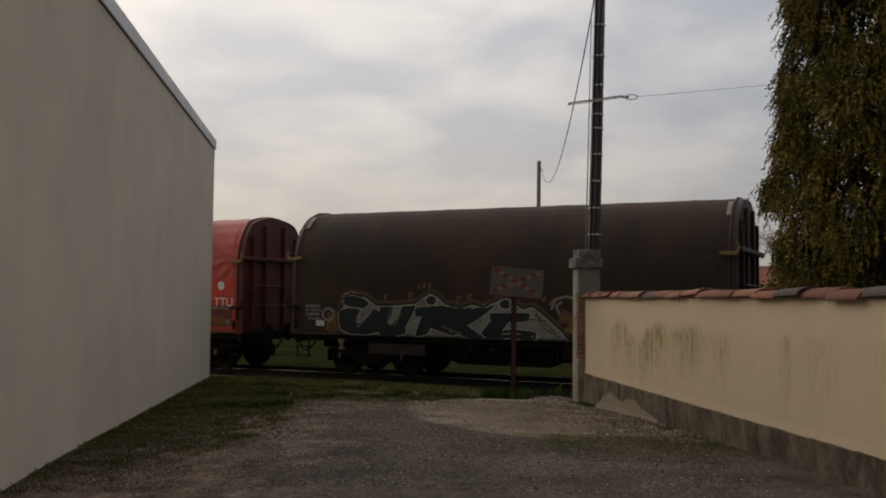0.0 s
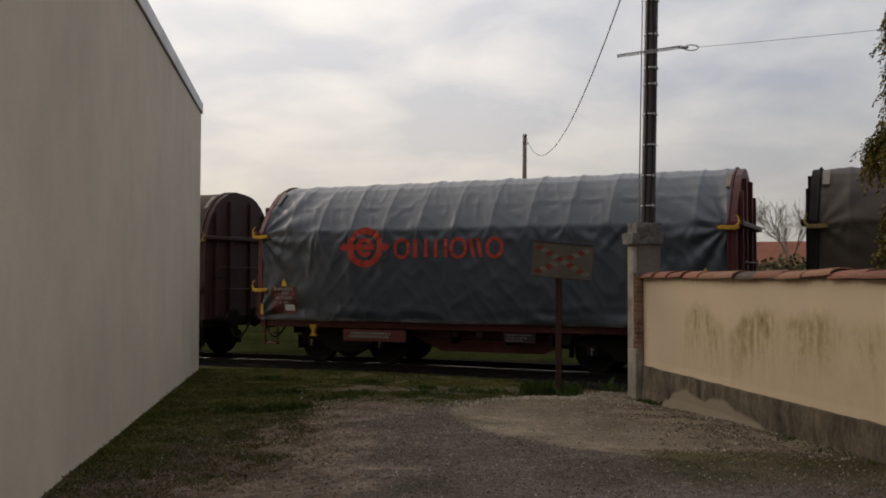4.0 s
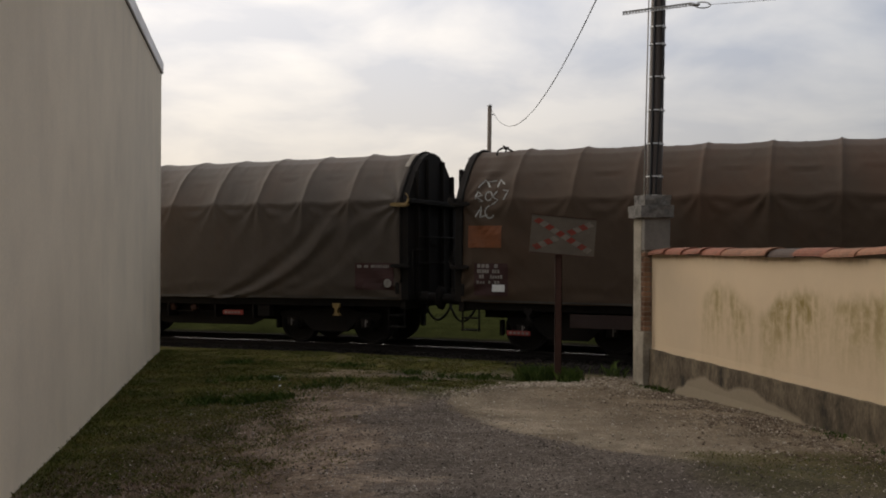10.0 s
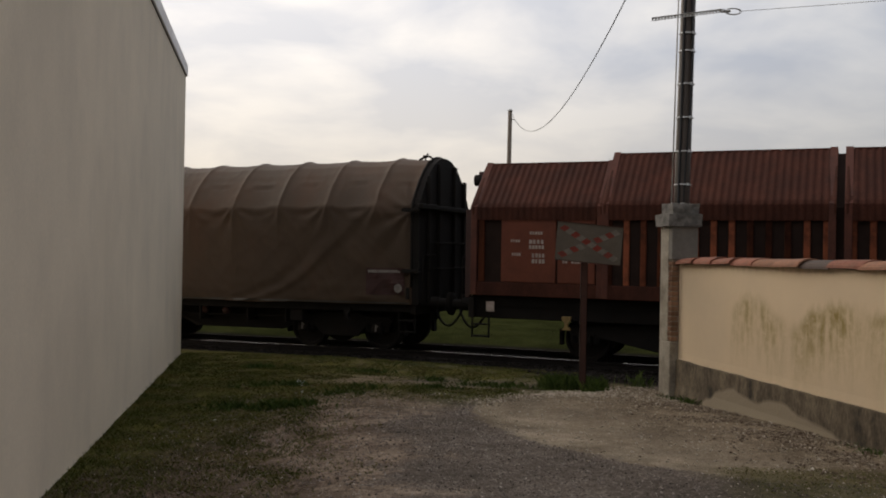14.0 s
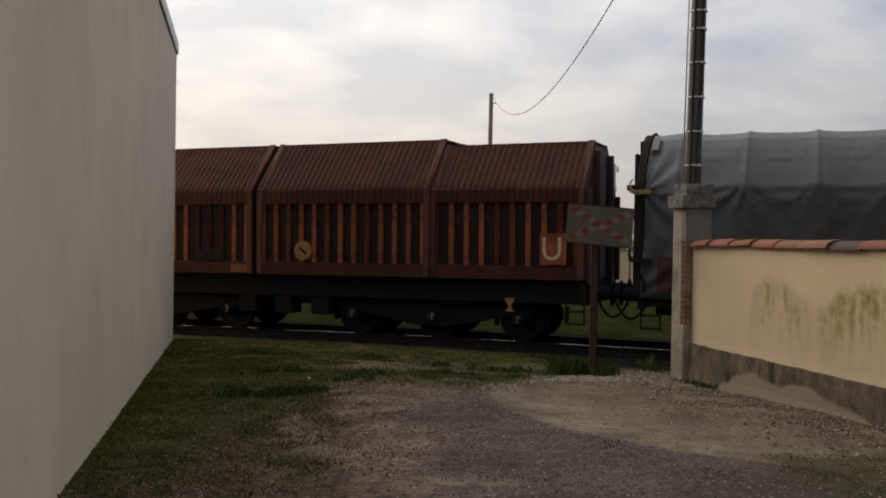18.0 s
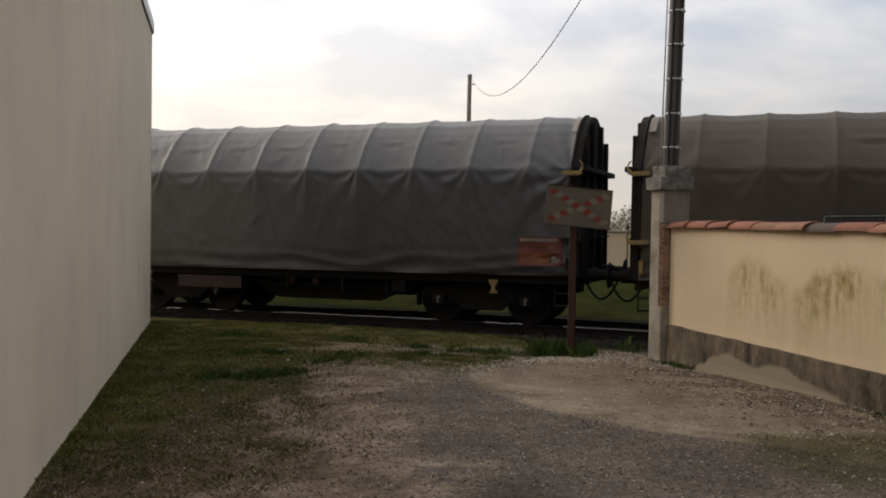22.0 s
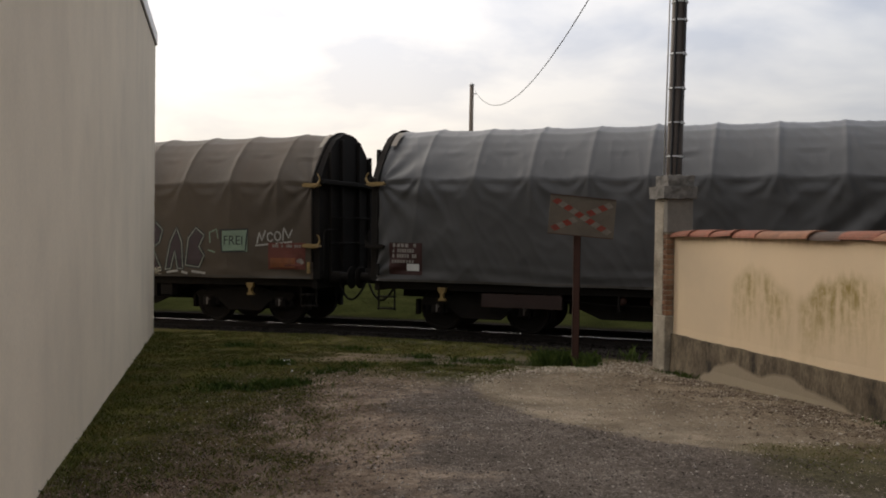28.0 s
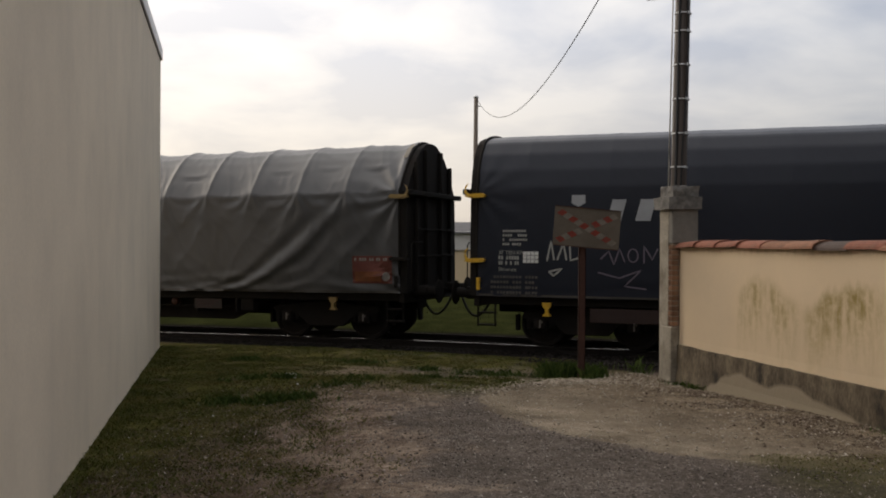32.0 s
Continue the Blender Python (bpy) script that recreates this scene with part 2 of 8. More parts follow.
def tube(bm, pts, r, n=8, caps=True, taper=None):
    """A round bar along points."""
    pts = [Vector(p) for p in pts]
    rings = []
    for i, p in enumerate(pts):
        a = pts[max(0, i - 1)]
        b = pts[min(len(pts) - 1, i + 1)]
        d = (b - a).normalized()
        side = d.cross(Vector((0, 0, 1)))
        if side.length < 1e-3:
            side = Vector((1, 0, 0))
        side.normalize()
        up = side.cross(d)
        rad = r if taper is None else r + (taper - r) * i / (len(pts) - 1)
        rings.append([bm.verts.new(p + (side * math.cos(2 * math.pi * k / n) + up * math.sin(2 * math.pi * k / n)) * rad) for k in range(n)])
    for a, b in zip(rings, rings[1:]):
        for k in range(n):
            bm.faces.new((a[k], a[(k + 1) % n], b[(k + 1) % n], b[k]))
    if caps:
        bm.faces.new(list(reversed(rings[0])))
        bm.faces.new(rings[-1])
    return bm


def prism(bm, poly, y0, y1):
    """A flat outline in x and z, made y0..y1 deep."""
    a = [bm.verts.new((x, y0, z)) for x, z in poly]
    b = [bm.verts.new((x, y1, z)) for x, z in poly]
    n = len(poly)
    fa, fb = bm.faces.new(a), bm.faces.new(list(reversed(b)))
    for i in range(n):
        bm.faces.new((a[(i + 1) % n], a[i], b[i], b[(i + 1) % n]))
    bmesh.ops.recalc_face_normals(bm, faces=bm.faces)
    return bm


def lathe(bm, prof, n=24, axis="y"):
    """Turned shape: prof holds (along, radius) pairs."""
    rings = []
    for s_, r in prof:
        ring = []
        for k in range(n):
            a = 2 * math.pi * k / n
            c, d = r * math.cos(a), r * math.sin(a)
            ring.append(bm.verts.new((c, s_, d) if axis == "y" else ((s_, c, d) if axis == "x" else (c, d, s_))))
        rings.append(ring)
    for a, b in zip(rings, rings[1:]):
        for k in range(n):
            bm.faces.new((a[k], a[(k + 1) % n], b[(k + 1) % n], b[k]))
    bm.faces.new(list(reversed(rings[0])))
    bm.faces.new(rings[-1])
    bmesh.ops.recalc_face_normals(bm, faces=bm.faces)
    return bm


def smoothstep(a, b, x):
    q = min(1.0, max(0.0, (x - a) / (b - a)))
    return q * q * (3 - 2 * q)


# ---- the plan ----
TRACK = Vector((0.0, 20.1275, -0.19))               # a point on the near rail's head
ALONG = Vector((0.92354, -0.38351, 0.0))            # along the track, to the right
TOWARD = Vector((-0.38351, -0.92354, 0.0))          # from the track toward the lane
TURN = math.degrees(math.atan2(ALONG.y, ALONG.x))
GAUGE_HALF = 0.7525


def dip(u):
    """The old track sags gently to the left of the crossing."""
    q = max(0.0, -(u + 0.6))
    return -0.013 * q * q / (q + 0.8) if q < 11 else -0.1333


def track_pose(u, span=0.0):
    """A pose on the track at u; with a span, one that rides on the two places span apart."""
    p = TRACK - TOWARD * GAUGE_HALF + ALONG * u
    if not span:
        return pose(p.x, p.y, p.z, 0, 0, TURN)
    a, b = dip(u + 2.1), dip(u + span - 1.9)
    slope = (b - a) / (span - 4.0)
    return pose(p.x, p.y, p.z + a - 2.1 * slope, 0, -math.degrees(math.atan(slope)), TURN)


def to_track(x, y):
    """How far a place lies along the track, and how far from the near rail toward the lane."""
    d = Vector((x, y, 0)) - Vector((TRACK.x, TRACK.y, 0))
    return d.dot(ALONG), d.dot(TOWARD)


WALL_A, WALL_B = Vector((3.07, 13.64, 0)), Vector((7.35, -6.77, 0))  # foot of the rendered garden wall's face
WALL_DIR = (WALL_B - WALL_A).normalized()
HOUSE_CORNER = Vector((-5.51, 19.0, 0))
HOUSE_DIR = Vector((0.1985, -1.0, 0)).normalized()


def ground_z(x, y):
    u, d = to_track(x, y)
    z = 0.02 - 0.21 * smoothstep(7.5, 3.2, d) + 0.12 * smoothstep(12.5, 6.0, y) * smoothstep(-2.6, -0.8, x)
    # along the building the ground falls evenly to the track
    h = (y - 19.0) * 0.193 + (x + 5.505) * 0.981
    even = 0.02 - 0.21 * min(1.0, max(0.0, (y - 6.5) / 12.5))
    z += (min(z, even) - z) * smoothstep(3.2, 0.6, h)
    z -= 0.14 * smoothstep(2.1, 1.1, d)
    if d < 0:
        z = -0.33 + 0.12 * smoothstep(-3.5, -6.0, d)
    z += dip(u) * smoothstep(3.4, 2.0, d) * smoothstep(-5.0, -3.5, d)
    z += 0.018 * noise.noise(Vector((x * 0.6, y * 0.6, 0))) + 0.008 * noise.noise(Vector((x * 2.3, y * 2.3, 3)))
    # a low heap of grit against the pillar
    z += 0.05 * math.exp(-((x - 1.9) ** 2 / 1.2 + (y - 13.0) ** 2 / 1.6))
    z += 0.11 * math.exp(-((x - 2.62) ** 2 / 0.22 + (y - 14.2) ** 2 / 0.40))
    return z


# ---- ground ----
def ground_material():
    m = bpy.data.materials.new("lane_ground")
    m.use_nodes = True
    nt = m.node_tree
    bs = nt.nodes["Principled BSDF"]
    N = nt.nodes.new
    co = N("ShaderNodeTexCoord")
    P = co.outputs["Object"]

    def noise_(scale, detail=6, rough=0.6, offset=(0, 0, 0)):
        o = N("ShaderNodeVectorMath"); o.operation = "ADD"; o.inputs[1].default_value = offset
        link(nt, P, o.inputs[0])
        t = N("ShaderNodeTexNoise"); t.inputs["Scale"].default_value = scale; t.inputs["Detail"].default_value = detail; t.inputs["Roughness"].default_value = rough
        link(nt, o.outputs[0], t.inputs["Vector"])
        return t.outputs["Fac"]

    def math_(op, a, b=None, c=None):
        q = N("ShaderNodeMath"); q.operation = op
        for i, v in enumerate((a, b, c)):
            if v is None:
                continue
            if isinstance(v, (int, float)):
                q.inputs[i].default_value = v
            else:
                link(nt, v, q.inputs[i])
        return q.outputs[0]

    def step(v, lo, hi, a=0.0, b=1.0):
        q = N("ShaderNodeMapRange"); q.interpolation_type = "SMOOTHSTEP"
        for i, w in enumerate((lo, hi, a, b)):
            q.inputs[1 + i].default_value = w
        link(nt, v, q.inputs[0])
        return q.outputs[0]

    def ramp_(v, *stops):
        q = N("ShaderNodeValToRGB")
        el = q.color_ramp.elements
        while len(el) < len(stops):
            el.new(0.5)
        for e_, (p_, c_) in zip(el, stops):
            e_.position, e_.color = p_, (*c_, 1)
        link(nt, v, q.inputs[0])
        return q.outputs[0]

    def over(f, a, b):
        q = N("ShaderNodeMix"); q.data_type = "RGBA"
        link(nt, f, q.inputs[0]); link(nt, a, q.inputs[6]); link(nt, b, q.inputs[7])
        return q.outputs[2]

    sep = N("ShaderNodeSeparateXYZ"); link(nt, P, sep.inputs[0])
    X, Y = sep.outputs["X"], sep.outputs["Y"]
    broad, mid, fine, grit = noise_(0.55), noise_(2.2, 8, 0.65, (7, 3, 0)), noise_(14, 6, 0.7, (1, 9, 0)), noise_(70, 4, 0.7)
    # distance from the near rail toward the lane
    d = math_("ADD", math_("MULTIPLY", X, -0.38351), math_("MULTIPLY", math_("SUBTRACT", Y, 20.1275), -0.92354))
    # distance from the building's foot
    hx = math_("ADD", math_("MULTIPLY", math_("SUBTRACT", Y, 19.0), 0.192), math_("MULTIPLY", math_("ADD", X, 5.50), 0.981))
    wob = math_("ADD", math_("MULTIPLY", math_("SUBTRACT", broad, 0.5), 2.4), math_("MULTIPLY", math_("SUBTRACT", mid, 0.5), 1.6))
    # gravel drive
    gravel = ramp_(math_("ADD", math_("MULTIPLY", fine, 0.45), math_("MULTIPLY", grit, 0.55)), (0.34, (0.036, 0.028, 0.023)), (0.52, (0.112, 0.092, 0.076)), (0.68, (0.29, 0.245, 0.205)))
    dirt = ramp_(math_("ADD", math_("MULTIPLY", mid, 0.35), math_("ADD", math_("MULTIPLY", fine, 0.35), math_("MULTIPLY", grit, 0.30))), (0.38, (0.050, 0.034, 0.024)), (0.50, (0.165, 0.122, 0.090)), (0.62, (0.31, 0.245, 0.188)))
    # single pebbles in the gravel
    vo = N("ShaderNodeTexVoronoi"); vo.inputs["Scale"].default_value = 60
    link(nt, P, vo.inputs["Vector"])
    pick = N("ShaderNodeSeparateColor"); link(nt, vo.outputs["Color"], pick.inputs[0])
    pebble = ramp_(pick.outputs[0], (0.0, (0.046, 0.037, 0.030)), (0.5, (0.102, 0.084, 0.069)), (0.85, (0.18, 0.150, 0.124)), (0.985, (0.32, 0.275, 0.23)))
    gravel = over(step(vo.outputs["Distance"], 0.62, 0.25, 0.0, 0.85), gravel, pebble)
    # bare earth to the left and in worn patches, gravel in the wheel track
    bare = math_("ADD", math_("MULTIPLY", X, -0.55), math_("ADD", math_("MULTIPLY", math_("SUBTRACT", mid, 0.5), 1.9), math_("MULTIPLY", math_("SUBTRACT", broad, 0.5), 1.5)))
    base = over(step(bare, 0.05, 0.60), gravel, dirt)
    # pale sand and crushed stone spread from the pillar's foot
    ex = math_("DIVIDE", math_("SUBTRACT", math_("ADD", X, math_("MULTIPLY", Y, 0.13)), 3.95), 2.36)
    ey = math_("DIVIDE", math_("SUBTRACT", Y, 11.0), 3.25)
    rr = math_("ADD", math_("MULTIPLY", ex, ex), math_("MULTIPLY", ey, ey))
    rr = math_("ADD", rr, math_("ADD", math_("MULTIPLY", math_("SUBTRACT", mid, 0.5), 0.5), math_("MULTIPLY", math_("SUBTRACT", fine, 0.5), 0.35)))
    sand = ramp_(math_("ADD", math_("MULTIPLY", mid, 0.4), math_("MULTIPLY", grit, 0.6)), (0.34, (0.085, 0.063, 0.043)), (0.50, (0.195, 0.156, 0.112)), (0.66, (0.35, 0.295, 0.225)))
    hx2 = math_("DIVIDE", math_("SUBTRACT", X, 2.60), 0.75)
    hy2 = math_("DIVIDE", math_("SUBTRACT", Y, 14.0), 1.0)
    heap = math_("ADD", math_("ADD", math_("MULTIPLY", hx2, hx2), math_("MULTIPLY", hy2, hy2)), math_("MULTIPLY", math_("SUBTRACT", fine, 0.5), 0.5))
    base = over(math_("MAXIMUM", step(rr, 1.03, 0.92), step(heap, 1.05, 0.85)), base, sand)
    # trodden dirt and crumbs of mortar in the sand toward the wall
    crumb = math_("MULTIPLY", step(math_("ADD", math_("MULTIPLY", X, 0.9), math_("MULTIPLY", Y, 0.33)), 3.9, 6.2), step(math_("ADD", math_("MULTIPLY", fine, 0.55), math_("MULTIPLY", mid, 0.45)), 0.44, 0.56, 0.0, 0.80))
    earth = ramp_(grit, (0.3, (0.040, 0.029, 0.020)), (0.55, (0.085, 0.062, 0.042)), (0.75, (0.19, 0.15, 0.11)))
    base = over(crumb, base, earth)
    # grass: thick by the building and toward the track, broken by bare earth
    grass = ramp_(math_("ADD", math_("MULTIPLY", fine, 0.5), math_("MULTIPLY", mid, 0.5)), (0.32, (0.019, 0.022, 0.005)), (0.50, (0.050, 0.052, 0.012)), (0.68, (0.095, 0.074, 0.024)))
    # the verge narrows down the lane and ends in dead leaves
    narrow = math_("MULTIPLY", math_("SUBTRACT", 11.6, Y), 0.45)
    g1 = math_("MULTIPLY", step(math_("ADD", math_("ADD", hx, math_("MAXIMUM", narrow, -0.6)), math_("MULTIPLY", wob, 0.6)), 2.45, 1.5), step(Y, 6.6, 8.0, 0.55, 1.0))
    g2 = math_("MULTIPLY", step(math_("ADD", d, math_("MULTIPLY", wob, 1.2)), 8.7, 6.6), step(math_("ADD", math_("SUBTRACT", X, math_("MULTIPLY", math_("SUBTRACT", Y, 12.0), 0.72)), math_("MULTIPLY", wob, 0.3)), 0.45, 0.10))
    # a trodden strip of earth crosses the grass before the track
    strip = math_("MULTIPLY", math_("MULTIPLY", step(math_("ADD", Y, math_("MULTIPLY", wob, 0.5)), 13.7, 14.4), step(math_("ADD", Y, math_("MULTIPLY", wob, 0.5)), 16.3, 15.3)), step(math_("ADD", X, math_("MULTIPLY", wob, 0.4)), -3.0, -2.2))
    g2 = math_("MULTIPLY", g2, step(strip, 0.0, 1.0, 1.0, 0.30))
    gs = math_("MAXIMUM", g1, g2)
    gs = math_("MULTIPLY", gs, step(math_("ADD", fine, math_("MULTIPLY", mid, 0.6)), 0.60, 0.86, 0.18, 0.97))
    # weeds beyond the sand
    g3 = math_("MULTIPLY", step(math_("ADD", X, math_("MULTIPLY", wob, 0.4)), 1.9, 2.4), math_("MULTIPLY", step(math_("ADD", Y, math_("MULTIPLY", wob, 0.2)), 8.45, 8.15), step(math_("ADD", Y, math_("MULTIPLY", wob, 0.4)), 6.4, 7.1)))
    gs = math_("MAXIMUM", gs, math_("MULTIPLY", g3, 0.5))
    # dead leaves and dark earth round the grass
    litter = ramp_(math_("ADD", math_("MULTIPLY", fine, 0.6), math_("MULTIPLY", grit, 0.4)), (0.32, (0.014, 0.009, 0.005)), (0.52, (0.040, 0.025, 0.015)), (0.70, (0.10, 0.066, 0.042)))
    lf = math_("MULTIPLY", step(math_("ADD", math_("ADD", hx, math_("MAXIMUM", math_("MULTIPLY", narrow, 0.5), -0.4)), wob), 2.9, 1.8), step(math_("ADD", math_("MULTIPLY", mid, 0.5), math_("MULTIPLY", fine, 0.5)), 0.42, 0.58, 0.12, 0.72))
    base = over(lf, base, litter)
    base = over(gs, base, grass)
    # ballast in the track bed, the train's shade put into its dark colour, and meadow beyond
    ball = ramp_(grit, (0.3, (0.010, 0.0085, 0.0075)), (0.55, (0.019, 0.016, 0.014)), (0.75, (0.036, 0.030, 0.026)))
    # the dark zone is widened to the right to stand for shade there
    base = over(step(math_("SUBTRACT", math_("ADD", d, math_("MULTIPLY", wob, 0.2)), step(X, 0.4, 2.0, 0.0, 1.70)), 1.55, 1.2), base, ball)
    meadow = ramp_(math_("ADD", math_("MULTIPLY", broad, 0.5), math_("MULTIPLY", fine, 0.5)), (0.3, (0.014, 0.017, 0.006)), (0.55, (0.027, 0.030, 0.010)), (0.75, (0.050, 0.050, 0.019)))
    base = over(step(math_("ADD", d, math_("MULTIPLY", wob, 0.3)), -3.0, -3.7), base, meadow)
    # damp and dry patches
    tone = N("ShaderNodeVectorMath"); tone.operation = "SCALE"
    link(nt, base, tone.inputs[0]); link(nt, step(noise_(1.1, 7, 0.7, (3, 8, 1)), 0.32, 0.68, 0.72, 1.30), tone.inputs[3])
    base = tone.outputs[0]
    link(nt, base, bs.inputs["Base Color"])
    bs.inputs["Roughness"].default_value = 1.0
    bs.inputs["Specular IOR Level"].default_value = 0.0
    bp = N("ShaderNodeBump"); bp.inputs["Strength"].default_value = 0.7; bp.inputs["Distance"].default_value = 0.03
    link(nt, math_("ADD", math_("MULTIPLY", fine, 0.5), math_("MULTIPLY", grit, 0.5)), bp.inputs["Height"])
    link(nt, bp.outputs[0], bs.inputs["Normal"])
    return m


def make_ground():
    """One sheet to the horizon: fine near the lane, coarse far off."""
    def axis(lo, hi, step_, far, grow=1.35):
        near = list(np.arange(lo, hi + 1e-6, step_))
        out, w, a = [], step_, hi
        while a < far:
            w *= grow
            a += w
            out.append(a)
        low, w, a = [], step_, lo
        while a > -far:
            w *= grow
            a -= w
            low.append(a)
        return list(reversed(low)) + near + out
    xs, ys = axis(-10, 10, 0.22, 1500), axis(-8, 26, 0.22, 1500)
    verts = [(x, y, ground_z(x, y) if abs(x) < 60 and abs(y) < 90 else -0.21) for y in ys for x in xs]
    nx = len(xs)
    faces = [(j * nx + i, j * nx + i + 1, (j + 1) * nx + i + 1, (j + 1) * nx + i) for j in range(len(ys) - 1) for i in range(nx - 1)]
    me = bpy.data.meshes.new("ground")
    me.from_pydata(verts, [], faces)
    me.polygons.foreach_set("use_smooth", [True] * len(me.polygons))
    me.materials.append(ground_material())
    return tagged(new("ground", me), "gravel lane with worn grass, pale sand and meadow beyond the track", "ground", kind="structure")


make_ground()


# ---- the track ----
def make_track():
    prof = [(-0.07, -0.165), (0.07, -0.165), (0.07, -0.15), (0.012, -0.12), (0.010, -0.045), (0.036, -0.032), (0.036, -0.004)]
    full = prof + [(-x, z) for x, z in reversed(prof[2:])]
    for side in (-1, 1):
        rail = tagged(new("rail", None), "rusty steel running rail with a polished head", "rail", "running rails", "structure")
        rail.matrix_basis = track_pose(0)
        bm = bmesh.new()
        y = side * GAUGE_HALF
        stops = [-120, -14] + [-12 + 0.5 * i for i in range(26)] + [4, 120]

        def extrude(bm, shape):
            rings = [[bm.verts.new((u, y + px, pz + dip(u))) for px, pz in shape] for u in stops]
            for a, b in zip(rings, rings[1:]):
                for i in range(len(shape)):
                    j = (i + 1) % len(shape)
                    bm.faces.new((a[i], a[j], b[j], b[i]))
            bmesh.ops.recalc_face_normals(bm, faces=bm.faces)
            return bm
        part("rail_body", extrude(bm, full), M["rail_side"], rail)
        part("rail_head", extrude(bmesh.new(), [(-0.011, -0.006), (0.011, -0.006), (0.011, 0.0), (-0.011, 0.0)]), M["rail_top"] if side < 0 else M["rail_side"], rail, "polished running surface" if side < 0 else "")
    bed = tagged(new("sleepers", None), "dark weathered timber sleepers under the rails", "sleepers", kind="structure")
    bed.matrix_basis = track_pose(0)
    me = None
    wood = surface("sleeper_wood", (0.055, 0.045, 0.036), 0.85, 0, 0.35, 4, 40, 0.3, per_piece=0.25, stretch=(6, 1, 6))
    for i in range(60):
        if me is None:
            bm = bmesh.new()
            box(bm, -0.12, 0.12, -1.3, 1.3, -0.30, -0.168)
            s_ = part("sleeper", bm, wood, bed, bevel=0.012)
            me = s_.data
        else:
            s_ = new("sleeper", me)
            s_.parent = bed
        s_.matrix_basis = pose(-18 + i * 0.6, random.uniform(-0.02, 0.02), random.uniform(-0.01, 0.005) + dip(-18 + i * 0.6), 0, 0, random.uniform(-0.7, 0.7))


make_track()

# ---- the rendered building ----
def plaster(name, color, streak, amount):
    """Painted render with run-off streaks of its own."""
    m = surface(name, color, 0.85, 0, 0.10, 0.45, 30, 0.12, tuple(c * 0.78 for c in color), 0.45)
    nt = m.node_tree
    bs = nt.nodes["Principled BSDF"]
    src = bs.inputs["Base Color"].links[0].from_socket
    N = nt.nodes.new
    co = N("ShaderNodeTexCoord")
    mp = N("ShaderNodeMapping"); mp.inputs["Scale"].default_value = (0.7, 0.7, 0.42)
    link(nt, co.outputs["Object"], mp.inputs[0])
    t = N("ShaderNodeTexNoise"); t.inputs["Scale"].default_value = 1.6; t.inputs["Detail"].default_value = 6; t.inputs["Roughness"].default_value = 0.6
    link(nt, mp.outputs[0], t.inputs["Vector"])
    r = N("ShaderNodeMapRange"); r.inputs[1].default_value = 0.46; r.inputs[2].default_value = 0.78; r.inputs[4].default_value = amount
    link(nt, t.outputs["Fac"], r.inputs[0])
    mx = N("ShaderNodeMix"); mx.data_type = "RGBA"; mx.inputs[7].default_value = (*streak, 1)
    link(nt, r.outputs[0], mx.inputs[0]); link(nt, src, mx.inputs[6])
    link(nt, mx.outputs[2], bs.inputs["Base Color"])
    return m


